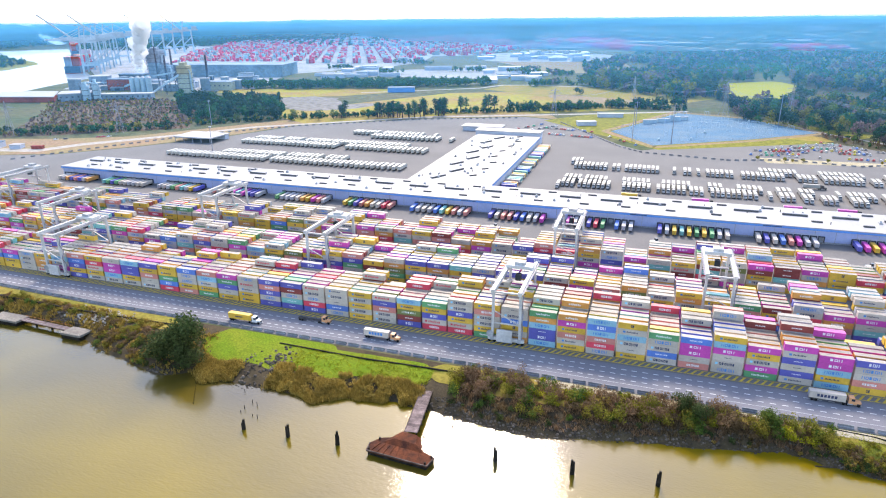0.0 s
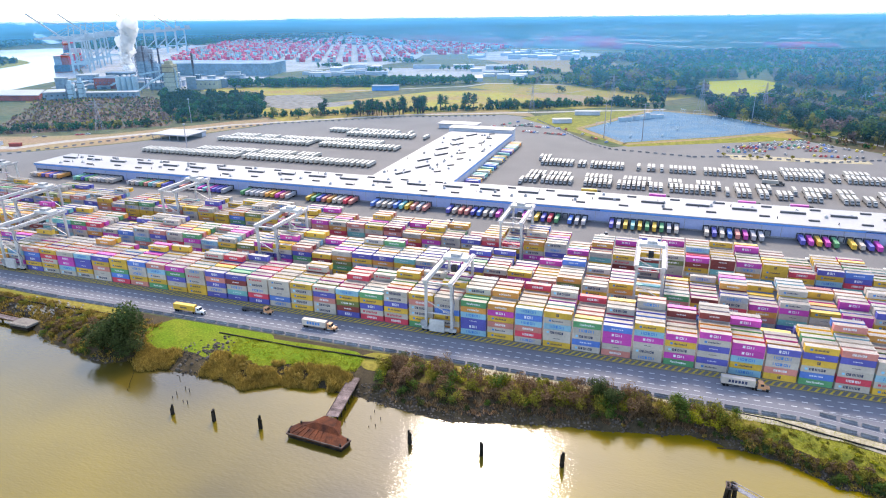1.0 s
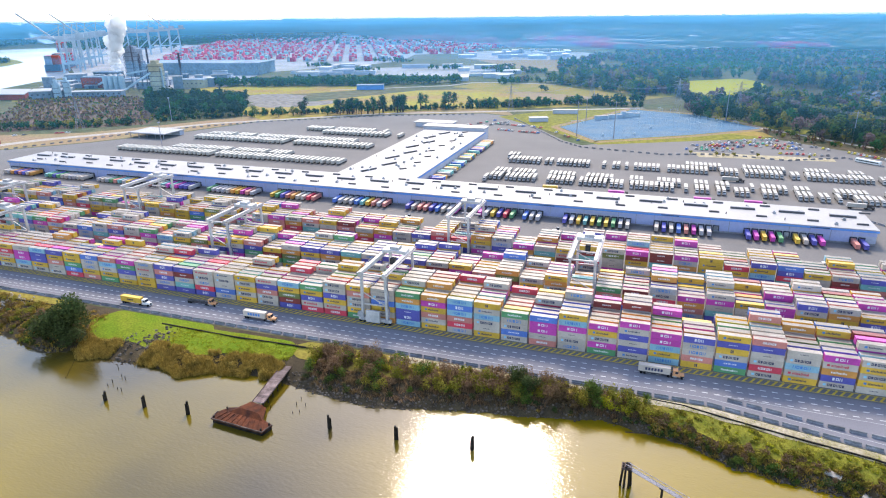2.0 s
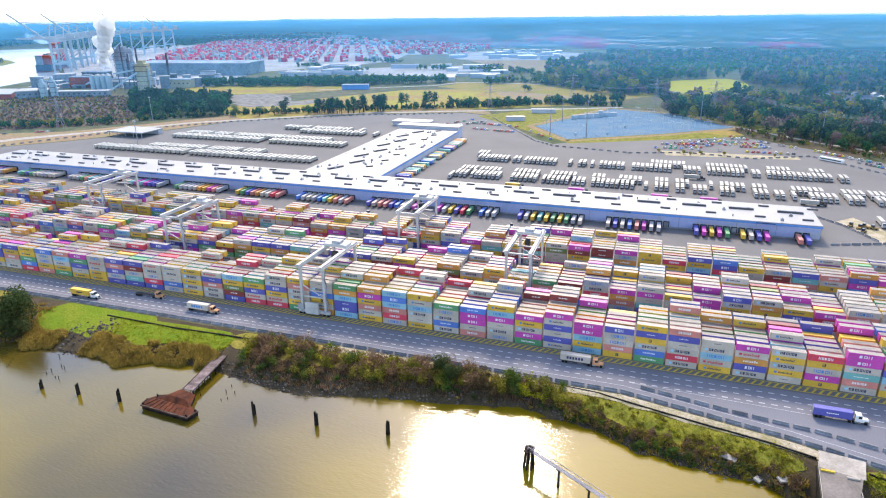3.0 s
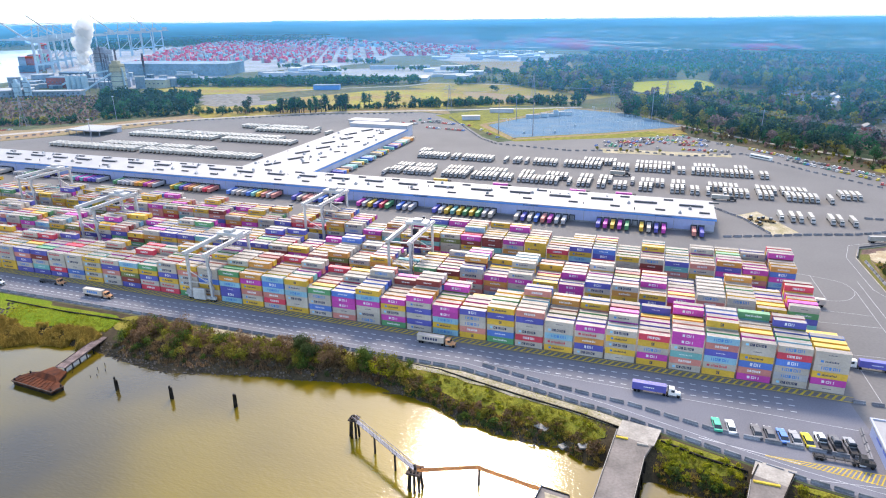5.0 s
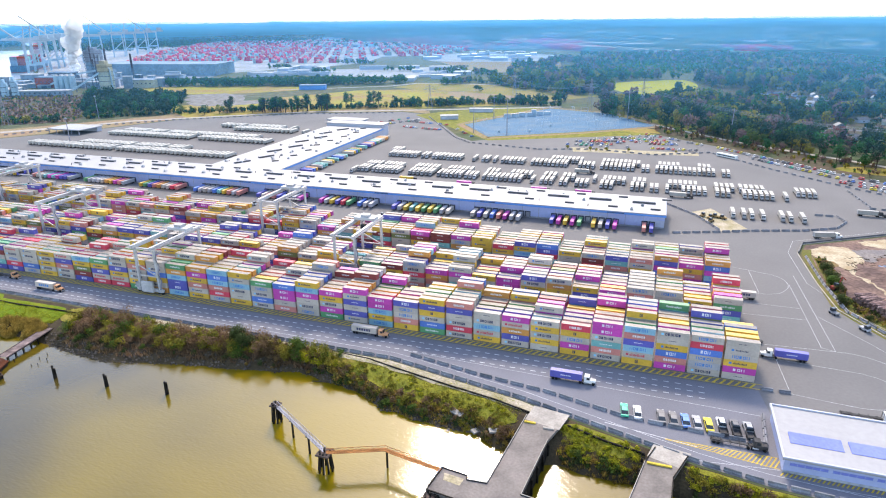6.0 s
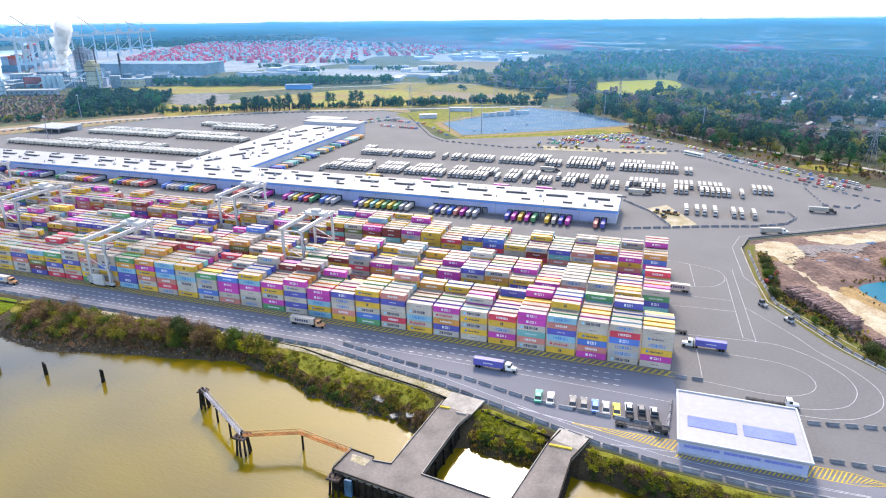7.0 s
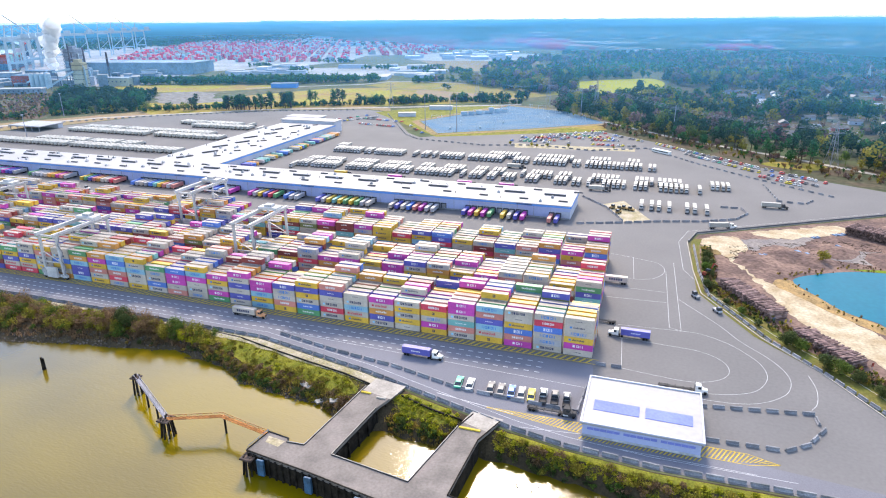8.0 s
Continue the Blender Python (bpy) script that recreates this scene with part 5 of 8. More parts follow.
# parked trailers in the two lots
proto = thing("trailer_truck", "white box trailer with its tractor, parked in a row", "truck", "trailers parked in the lots", pose(-83, 528, 0.04, 0, 0, -90))
truck_parts(proto, "trailer_white", "vent_grey", 12.2, True, 4)
rng = random.Random(21)
MIDDLE = [(232, 482), (239, 482), (244, 482), (251, 482), (263, 482), (268, 482), (276, 482)]
LOT = {
    605: [(-79, -49), (-44, -36), (-33, 0), (9, 12), (18, 24), (29, 32), (37, 60), (66, 101), (110, 126), (130, 160), (166, 174), (178, 230), (233, 242)],
    622: [(-84, -71), (82, 112), (130, 164), (180, 201), (214, 224)],
    537: [(-81, -70), (-67, -38), (-31, -6), (-4, 18), (21, 32), (37, 73), (79, 82), (87, 98), (103, 110), (116, 127), (136, 147), (160, 172), (175, 183), (187, 192), (199, 220), (224, 237), (243, 265), (272, 277)],
    553: [(-81, -66), (-63, -42), (-32, -10), (0, 25), (36, 48), (58, 79), (87, 97), (103, 113), (129, 133), (137, 158), (161, 174), (189, 211), (224, 240), (242, 262), (282, 298)],
}
for y, stretches in LOT.items():
    for x0, x1 in stretches:
        for i in range(max(1, round((x1 - x0) / 3.9))):
            copy_thing(proto, pose(x0 + 1.3 + 3.9 * i, y + rng.uniform(-0.5, 0.5), 0.04, 0, 0, -90 + rng.uniform(-1, 1)))
for x, y in MIDDLE:
    copy_thing(proto, pose(x, y + rng.uniform(-0.4, 0.4), 0.04, 0, 0, -90))
west = Solid()
for x0, x1, y, step in ((-497, -229, 532, 5.5), (-440, -300, 550.5, 5.5), (-458, -233, 609, 5.5), (-452, -262, 627.5, 5.5), (-326, -239, 676, 5.7), (-358, -262, 693.5, 5.7)):
    x, run = x0, 6
    while x < x1:
        if run <= 0:
            run = rng.randint(3, 11)
            x += step * rng.choice([0, 0, 0, 1, 1, 2])
        u, v = x + rng.uniform(-0.2, 0.2), y + rng.uniform(-0.8, 0.8)
        west.chamfered(u - 1.45, u + 1.45, v, v + 14.6, 1.35, 4.4, 0.06, 0)
        west.box(u - 1.3, u + 1.3, v - 0.08, v, 1.45, 4.2, 1)
        west.box(u - 0.9, u + 0.9, v + 0.2, v + 15.6, 0.75, 1.24, 2)
        west.chamfered(u - 1.2, u + 1.2, v + 15.2, v + 17.4, 0.8, 3.4, 0.3, 3)
        for wy in (1.2, 2.5, 16.4):
            west.box(u - 1.2, u + 1.2, v + wy, v + wy + 0.9, 0.04, 0.9, 2)
        run -= 1
        x += step
tagged(part("parked_trailers", west, ["trailer_cream", "trailer_cream", "chassis", "vent_grey"]), "rows of cream box trailers parked in the far lot", "trailers", kind="stuff")
# loose trailers at the docks
docked = {}
for k in "WYMIBRCGTOK":
    d = thing("dock_trailer", PAINT_WORD[k] + " container trailer backed up to a loading dock", "trailer", "trailers at the loading docks", pose(0, -60, -30))
    part("trailer_body", Solid().chamfered(0, 12.2, -1.22, 1.22, 1.25, 4.0, 0.06), "paint_" + k, d)
    part("chassis", Solid().box(0, 12.2, -0.55, 0.55, 0.9, 1.23).box(9.2, 9.6, -0.9, 0.9, 0.02, 0.9), "chassis", d)
    part("axles", Solid().tube((1.4, -1.2, 0.52), (1.4, 1.2, 0.52), 0.52, n=10).tube((2.7, -1.2, 0.52), (2.7, 1.2, 0.52), 0.52, n=10), "tyre", d)
    docked[k] = d
spots = []
x = -524 + 4
while x < 181:
    if (x + 524) % 58 < 44 and noise.noise((x * 0.07, 3, 1)) + rng.uniform(-0.2, 0.2) > -0.34:
        spots.append((x, 426.9, -90))
    x += 4.6
y = 477
while y < 680:
    if rng.random() < 0.8:
        spots.append((-127.4, y, 0))
    y += 9.2 / 2
first = set()
for x, y, turn in spots:
    k = rng.choices("WYMIBRCGTOK", [8, 3, 3, 4, 2, 1, 4, 3, 4, 4, 8])[0]
    m = pose(x, y, 0.04, 0, 0, turn)
    if k in first:
        copy_thing(docked[k], m)
    else:
        docked[k].matrix_basis = m
        first.add(k)


def car_parts(t, paint, detail=True):
    """A saloon, nose towards +x."""
    b = Solid()
    prof = [(-2.2, 0.35), (2.25, 0.35), (2.3, 0.7), (1.15, 0.92), (-1.55, 0.98), (-2.25, 0.9)]
    n = len(prof)
    v = [(x, -0.9, z) for x, z in prof] + [(x, 0.9, z) for x, z in prof]
    f = [tuple(range(n)), tuple(reversed(range(n, 2 * n)))] + [(i, n + i, n + (i + 1) % n, (i + 1) % n) for i in range(n)]
    b.add(v, f)
    if not detail:
        b.chamfered(-1.12, 0.37, -0.7, 0.7, 1.40, 1.50, 0.05)
    part("body", b, paint, t)
    g = [(1.1, -0.85, 0.92), (1.1, 0.85, 0.92), (0.35, 0.68, 1.42), (0.35, -0.68, 1.42), (-1.9, -0.85, 0.97), (-1.9, 0.85, 0.97), (-1.1, 0.68, 1.42), (-1.1, -0.68, 1.42)]
    part("cabin_glass", Solid().add(g, [(0, 1, 2, 3), (5, 4, 7, 6), (1, 5, 6, 2), (4, 0, 3, 7), (3, 2, 6, 7)]), "glass_dark", t)
    if detail:
        part("roof", Solid().chamfered(-1.12, 0.37, -0.7, 0.7, 1.40, 1.50, 0.05), paint, t)
        for x in (-1.4, 1.4):
            for y in (-0.82, 0.82):
                part("wheel", Solid().tube((x, y - 0.1, 0.33), (x, y + 0.1, 0.33), 0.33, n=10), "tyre", t)
        for y in (-0.6, 0.6):
            part("headlight", Solid().box(2.22, 2.32, y - 0.2, y + 0.2, 0.6, 0.72), "cab_white", t)


CAR_WORDS = ["green", "white", "silver grey", "dark grey", "blue", "yellow", "red"]
for x, c in ((176, 0), (180.5, 1), (188.5, 3), (192.5, 3), (196.5, 4), (200.3, 2), (204, 5)):
    t = thing("car", CAR_WORDS[c] + " car parked by the barriers", "car", "cars parked by the road", pose(x, 210, 0.07, 0, 0, 96))
    t.scale = (1.75, 1.45, 1.35)
    car_parts(t, "car%d" % c)
for x, c in ((208.3, 1), (212.5, 3), (216.8, 2)):
    t = thing("pickup_truck", CAR_WORDS[c] + " pickup truck parked by the barriers", "pickup", "pickups parked by the road", pose(x, 210.4, 0.07, 0, 0, 96))
    t.scale = (1.75, 1.45, 1.35)
    part("body", Solid().chamfered(-0.4, 2.6, -0.95, 0.95, 0.45, 1.1, 0.12), "car%d" % c, t)
    part("cab", Solid().chamfered(-0.5, 1.3, -0.85, 0.85, 1.08, 1.85, 0.22), "glass_dark", t)
    part("roof", Solid().chamfered(-0.2, 1.0, -0.6, 0.6, 1.84, 1.92, 0.04), "car%d" % c, t)
    part("load_bed", Solid().box(-2.7, -0.42, -0.95, -0.85, 0.5, 1.15).box(-2.7, -0.42, 0.85, 0.95, 0.5, 1.15).box(-2.8, -2.7, -0.95, 0.95, 0.5, 1.15).box(-2.7, -0.42, -0.85, 0.85, 0.5, 0.6), "chassis", t)
    for wx in (-1.7, 1.7):
        for wy in (-0.85, 0.85):
            part("wheel", Solid().tube((wx, wy - 0.12, 0.4), (wx, wy + 0.12, 0.4), 0.4, n=10), "tyre", t)
far_cars = []
for c in range(7):
    t = thing("car", CAR_WORDS[c] + " car in the far car park", "car", "cars in the far car parks", pose(100 + 5 * c, 712, 0.04, 0, 0, 80))
    t.scale = (1.25, 1.25, 1.25)
    car_parts(t, "car%d" % c, False)
    far_cars.append(t)
rng = random.Random(31)
for row, (x0, y0, x1, y1, n) in enumerate(((92, 722, 205, 728, 26), (112, 738, 195, 742, 20), (130, 755, 180, 757, 12), (84, 700, 220, 702, 26), (238, 722, 324, 633, 42), (324, 633, 374, 587, 24), (266, 676, 330, 607, 26), (330, 607, 366, 573, 16), (324, 598, 354, 570, 10), (100, 730, 200, 735, 24), (120, 747, 188, 750, 16), (146, 768, 176, 774, 8), (164, 786, 228, 728, 20),
                                       (-180, 775, -150, 830, 16), (-160, 775, -130, 820, 16), (-140, 800, -80, 788, 20), (-130, 760, -70, 748, 18), (-60, 760, -25, 712, 8), (-690, 567, -640, 603, 12))):
    for i in range(n):
        if rng.random() < (0.8 if 4 <= row <= 8 else 0.62):
            s = (i + rng.uniform(-0.15, 0.15)) / n
            copy_thing(far_cars[rng.choices(range(7), [1, 6, 4, 3, 2, 2, 3])[0]], pose(x0 + (x1 - x0) * s, y0 + (y1 - y0) * s + rng.uniform(-1, 1), 0.04, 0, 0, 70 + rng.uniform(-6, 6)))

for x, y, w, d, h, roof, words in ((-722, 512, 22, 12, 6, "blue_steel", "small blue-roofed workshop beside the road"), (-690, 516, 12, 9, 4, "roof_white", "small white store beside the road"), (-664, 520, 12, 5, 3, "brick_red", "small red store beside the road")):
    t = thing("workshop", words, "building", "workshops by the yard", pose(x, y, 0.05, 0, 0, 20))
    part("wall", Solid().box(-w / 2, w / 2, -d / 2, d / 2, 0, h), "wall_white" if roof != "brick_red" else "brick_red", t)
    part("roof", Solid().chamfered(-w / 2 - 0.4, w / 2 + 0.4, -d / 2 - 0.4, d / 2 + 0.4, h, h + 0.6, 0.2), roof, t)

# ---- concrete barriers ----
prof = [(-0.55, 0), (0.55, 0), (0.5, 0.35), (0.22, 0.6), (0.18, 1.25), (-0.18, 1.25), (-0.22, 0.6), (-0.5, 0.35)]
k = len(prof)
s = Solid().add([(-2.0, y * 1.25, z) for y, z in prof] + [(2.0, y * 1.25, z) for y, z in prof], [tuple(reversed(range(k))), tuple(range(k, 2 * k))] + [(i, (i + 1) % k, k + (i + 1) % k, k + i) for i in range(k)])
barrier_mesh = s.mesh("barrier", [M["barrier"]])


long_barrier = Solid().add([(-2.55, y * 1.25, z) for y, z in prof] + [(2.55, y * 1.25, z) for y, z in prof], [tuple(reversed(range(k))), tuple(range(k, 2 * k))] + [(i, (i + 1) % k, k + (i + 1) % k, k + i) for i in range(k)]).mesh("barrier", [M["barrier"]])


def barrier_row(points, step, label="grey concrete barrier block in a line along the road"):
    left = 0.0
    for (x0, y0), (x1, y1) in zip(points, points[1:]):
        d = math.hypot(x1 - x0, y1 - y0)
        u = left
        while u < d:
            ob = new("barrier", long_barrier if step in (6.2, 6.5) else barrier_mesh)
            ob.matrix_basis = pose(x0 + (x1 - x0) * u / d, y0 + (y1 - y0) * u / d, 0.05, 0, 0, math.degrees(math.atan2(y1 - y0, x1 - x0)))
            tagged(ob, label, "barrier", "concrete barriers")
            u += step
        left = u - d


barrier_row([(x, y + 1.4) for x, y in BANK_TOP if -400 < x < 300] + [(340, 184.5)], 6.2)
barrier_row([(91, 224), (120, 218), (148, 214), (174, 207.5), (183, 206.3), (222, 205)], 6.5)
barrier_row([(262.9, 222.3), (300, 229), (301, 219), (295, 209.5), (287.6, 204.1), (263.9, 202.7)], 6.0)
barrier_row([(226, 240.5), (236, 241)], 6.0)
barrier_row([(221.6, 207), (222.4, 221)], 4.6)
barrier_row([(348, 196), (326.5, 233), (310, 259), (293, 282), (270.5, 325), (267, 357), (265.5, 402)], 5.2, "dark barrier block along the kerb")
DOCK = "grey concrete barrier block edging the paved lot"
barrier_row([(194.8, 422.6), (219.4, 431.5), (244.2, 441.6), (272.4, 450.3), (294.2, 462.1), (302.7, 477.7), (300.1, 490.6), (283.8, 489.9)], 6.5, DOCK)
barrier_row([(189.9, 488.7), (207.7, 466.6), (221.2, 437)], 6.5, DOCK)
barrier_row([(61, 665), (115, 681), (174, 668), (228.5, 695.3), (276.7, 632.2), (316.7, 589.6), (372, 539.4)], 8.0, DOCK)
barrier_row([(323.4, 566.9), (328.2, 518.3), (345.7, 516.2), (354.4, 530.9)], 7.0, DOCK)
barrier_row([(-640, 470), (-590, 560), (-540, 650), (-455, 735), (-320, 825), (-190, 875)], 9.0, DOCK)
barrier_row([(-130, 850), (-45, 705), (-20, 680), (60, 665)], 8.0, DOCK)


# ---- jetties and river works ----
def quay():
    t = thing("concrete_quay", "weathered concrete quay with two arms to the shore", "quay")
    outline = [(122.7, 149.9), (147.8, 146.6), (180, 141.2), (232, 132), (236, 144), (191, 150.6), (192.5, 178), (197, 190), (187, 191.5), (184, 183), (177.9, 152.3), (150, 156.4), (153, 184), (157.5, 199), (146, 201),
               (143.6, 196), (139.2, 158), (133, 157.6), (132.6, 159.4), (124.2, 160.6)]
    part("deck", Solid().slab(outline, -0.2, 1.0), "quay_concrete", t)
    for i, (p, q) in enumerate(zip(outline, outline[1:] + outline[:1])):
        if i not in (7, 12, 13, 14):
            part("coping", Solid().beam((*p, 1.12), (*q, 1.12), 0.35, 0.3), "dark_timber", t)
        if i not in (12, 13, 14, 7, 6, 8):
            part("skirt", Solid().beam((*p, -3.6), (*q, -3.6), 0.5, 6.6), "dark_timber", t, "black timber sheeting under the deck")
        if i in (9, 10, 11, 15, 16):
            part("rail", Solid().beam((*p, 1.36), (*q, 1.36), 0.22, 0.18), "concrete_pale", t)
    part("patch", Solid().sheet([(125.5, 158.6), (132.2, 157.7), (131.6, 154.5), (126.2, 155.4)], 1.02), "sandstone", t, "pale yellow painted patch")
    part("apron", Solid().sheet([(143.5, 193.5), (155.8, 190.8), (158, 200.5), (145, 202.5)], 1.03), "concrete_pale", t, "pale broken concrete apron")
    part("apron", Solid().sheet([(184.5, 186), (194.5, 183), (198, 191.5), (186.5, 193.5)], 1.03), "concrete_pale", t, "pale broken concrete apron")
    part("wheel_stop", Solid().box(143.6, 147.5, 191.5, 192.3, 1.0, 1.5), "yellow_line", t, "yellow wheel stop")
    part("wheel_stop", Solid().box(150.4, 154, 190, 190.7, 1.0, 1.5), "concrete_pale", t)
    part("wheel_stop", Solid().box(184.6, 192, 182.2, 183, 1.0, 1.5), "yellow_line", t, "yellow wheel stop")
    rng = random.Random(3)
    for i in range(40):
        x = 124 + 2.64 * i
        y = float(np.interp(x, [122.7, 147.8, 180, 232], [149.9, 146.6, 141.2, 132])) - 0.5
        part("post", Solid().tube((x, y, -11), (x, y, 0.6), 0.42, 0.38, 8), "dark_timber", t)
        if i % 7 == 2:
            f = part("fender", Solid().chamfered(x - 1.2, x + 1.2, y - 1.4, y - 0.5, -5.4, 0.5, 0.15), "blue_steel", t)
    for x0, x1, y0, y1 in ((140, 152, 159, 196), (179, 190, 153, 186)):
        for j in range(7):
            y = y0 + (y1 - y0) * j / 6
            for k in (0.08, 0.92):
                x = x0 + (x1 - x0) * k + (y - y0) * 0.1
                part("post", Solid().tube((x, y, -11), (x, y, -0.2), 0.35, n=7), "dark_timber", t)
    part("rail", Solid().beam((122.9, 150.6, 2.1), (124.3, 160.2, 2.1), 0.14).beam((122.9, 150.6, 1.0), (122.9, 150.6, 2.1), 0.12).beam((124.3, 160.2, 1.0), (124.3, 160.2, 2.1), 0.12)
         .beam((123.6, 155.4, 1.0), (123.6, 155.4, 2.1), 0.12), "blue_steel", t, "blue steel handrail")


quay()


def pile_cluster(x, y, top, label, n=7, r=1.5):
    t = thing("mooring_dolphin", label, "dolphin", "mooring dolphins", pose(x, y, 0))
    rng = random.Random(int(x))
    for i in range(n):
        a = 2 * math.pi * i / n
        part("post", Solid().tube((r * 1.35 * math.cos(a), r * 1.35 * math.sin(a), -11), (r * 0.8 * math.cos(a), r * 0.8 * math.sin(a), top + rng.uniform(-0.4, 0.3)), 0.38, 0.33, 7), "dark_timber", t)
    part("cap", Solid().chamfered(-r * 1.1, r * 1.1, -r * 1.1, r * 1.1, top - 0.9, top - 0.3, 0.1), "timber", t)
    part("bollard", Solid().tube((0, 0, top - 0.3), (0, 0, top + 0.9), 0.3, 0.4, 8), "dark_timber", t)


pile_cluster(55.2, 174.2, 1.6, "cluster of dark timber piles with a cap")
pile_cluster(85.3, 156, 1.2, "cluster of dark timber piles where two footbridges meet", 9, 2.1)
pile_cluster(124.5, 148.5, 0.6, "cluster of dark timber piles at the quay corner", 8, 2.0)


def footbridge(name, label, p, q, mat, width=1.3, high=1.3, bays=10):
    t = thing(name, label, "footbridge", "footbridges")
    p, q = Vector(p), Vector(q)
    side = (q - p).cross((0, 0, 1)).normalized() * width / 2
    up = Vector((0, 0, high))
    part("deck", Solid().beam(p, q, width, 0.12), mat, t)
    for sgn in (-1, 1):
        o = side * sgn
        s = Solid().beam(p + o + up, q + o + up, 0.13).beam(p + o, q + o, 0.16)
        for i in range(bays):
            a, b = p + (q - p) * (i / bays), p + (q - p) * ((i + 1) / bays)
            s.beam(a + o, a + o + up, 0.09).beam(a + o, b + o + up, 0.08)
        part("truss", s, mat, t)
    return t


footbridge("footbridge", "grey steel lattice footbridge over the water", (55.2, 174.2, 0.9), (85, 156.4, 0.9), "grey_steel", bays=16)
bridge = footbridge("footbridge", "rusty orange pipe bridge over the water", (86, 155.9, 0.9), (104, 163.4, 0.9), "orange_steel", 1.5, 1.0, 9)
footbridge("footbridge", "rusty orange pipe bridge down to the quay", (104, 163, 0.9), (124, 159, 1.3), "orange_steel", 1.5, 1.0, 10)
for x, y in ((104, 163.4), (66, 167.6), (76, 161.6)):
    t = thing("bridge_pier", "dark timber pile carrying the footbridge", "pile", "footbridge piles", pose(x, y, 0))
    part("post", Solid().tube((0, 0, -11), (0, 0, 0.8), 0.4, 0.35, 8), "dark_timber", t)
    part("cap", Solid().box(-0.9, 0.9, -0.5, 0.5, 0.55, 0.84), "dark_timber", t)


def old_pier():
    t = thing("wooden_pier", "narrow grey wooden pier with a rusty pontoon at its end", "pier")
    p, q = Vector((-85.6, 203.4, -2.8)), Vector((-82.0, 174.4, -3.5))
    n, side = 36, Vector((2.5, 0.36, 0))
    for i in range(n):
        c = p + (q - p) * ((i + 0.5) / n)
        part("plank", Solid().beam(c - side, c + side, 0.74, 0.14), "deck", t)
    for sgn in (-0.8, 0.8):
        part("bearer", Solid().beam(p + side * sgn - Vector((0, 0, 0.3)), q + side * sgn - Vector((0, 0, 0.3)), 0.3, 0.4), "dark_timber", t)
        part("rail", Solid().beam(p + side * sgn * 1.2 + Vector((0, 0, 0.2)), q + side * sgn * 1.2 + Vector((0, 0, 0.2)), 0.15, 0.25), "timber", t)
        for i in range(8):
            c = p + (q - p) * (i / 7) + side * sgn
            part("post", Solid().tube((c.x, c.y, -11), (c.x, c.y, c.z - 0.2), 0.24, n=7), "dark_timber", t)
    hull = [(-91.5, 158.2), (-68.6, 156.6), (-67.4, 161.6), (-72.6, 163.6), (-74.4, 167), (-75.8, 170.6), (-83, 171.6), (-84.6, 168.0), (-89.4, 166.2), (-92, 162.5)]
    pont = part("pontoon", Solid().slab(hull, -1.7, -1.2), "rust", t, "rusty red-brown steel pontoon", pose(-2.1, 3.0, -3.1))
    # hull sides coloured near black, which puts their shade into the colour
    part("hull_side", Solid().slab([(x + (-80 - x) * 0.03, y + (163 - y) * 0.06) for x, y in hull], -4.6, -1.7), "dark_timber", pont)
    for k in range(9):
        part("stiffener", Solid().beam((-90 + 2.4 * k, 158.4 - 0.16 * k, -1.1), (-88.2 + 1.8 * k, 163.6 - 0.1 * k, -1.1), 0.22, 0.25), "rust", pont)
    part("ridge", Solid().add([(-84, 170.8, -1.2), (-75.5, 169.8, -1.2), (-72, 162.5, -1.2), (-88, 164, -1.2), (-82.5, 170.4, 0.1), (-77, 169.8, 0.1), (-75.5, 165, 0.0), (-84, 165.8, 0.0)],
                             [(4, 5, 6, 7), (0, 1, 5, 4), (1, 2, 6, 5), (2, 3, 7, 6), (3, 0, 4, 7)]), "rust", pont)
    for a, b in (((-91.5, 158.2), (-68.6, 156.6)), ((-68.6, 156.6), (-67.4, 161.6)), ((-92, 162.5), (-91.5, 158.2))):
        part("rubbing_strip", Solid().beam((*a, -1.1), (*b, -1.1), 0.35, 0.4), "timber", pont)
    for x, y in ((-90.8, 159), (-69.4, 157.4), (-68.4, 161.2), (-89.4, 165.2)):
        part("bollard", Solid().tube((x, y, -1.2), (x, y, -0.3), 0.3, 0.36, 8), "dark_timber", pont)


old_pier()
for i, (x, y, h) in enumerate(((-143.6, 160.6, 4.3), (-125.4, 161.6, 5.2), (-105.9, 163.1, 5.4), (-49.9, 171.7, 5.6), (-24.0, 173.3, 5.8), (3.4, 176.1, 6.0))):
    t = thing("mooring_pile", "dark rotten mooring piles bound together in the water", "pile", "mooring piles", pose(x, y, WATER_Z))
    for k in range(3):
        a = k * 2.1 + i
        part("post", Solid().tube((0.42 * math.cos(a), 0.42 * math.sin(a), -5), (0.36 * math.cos(a) + 0.1, 0.36 * math.sin(a), h - k * 0.7), 0.55, 0.4, 7), "dark_timber", t)
STAKES = [(-157.8, 181.8), (-150.9, 169.2), (-150.7, 171.6), (-150.4, 176.1), (-147.4, 175.1), (-145.2, 168.4), (-142.4, 167.7), (-67.7, 175.6), (-69.2, 181.0), (-65.8, 177.1), (-69.6, 185.1), (-65.4, 181.3), (-77.5, 175.8)]
STAKES += [(-189.8 + 1.24 * i, 193.4 + -1.79 * i) for i in range(15)]
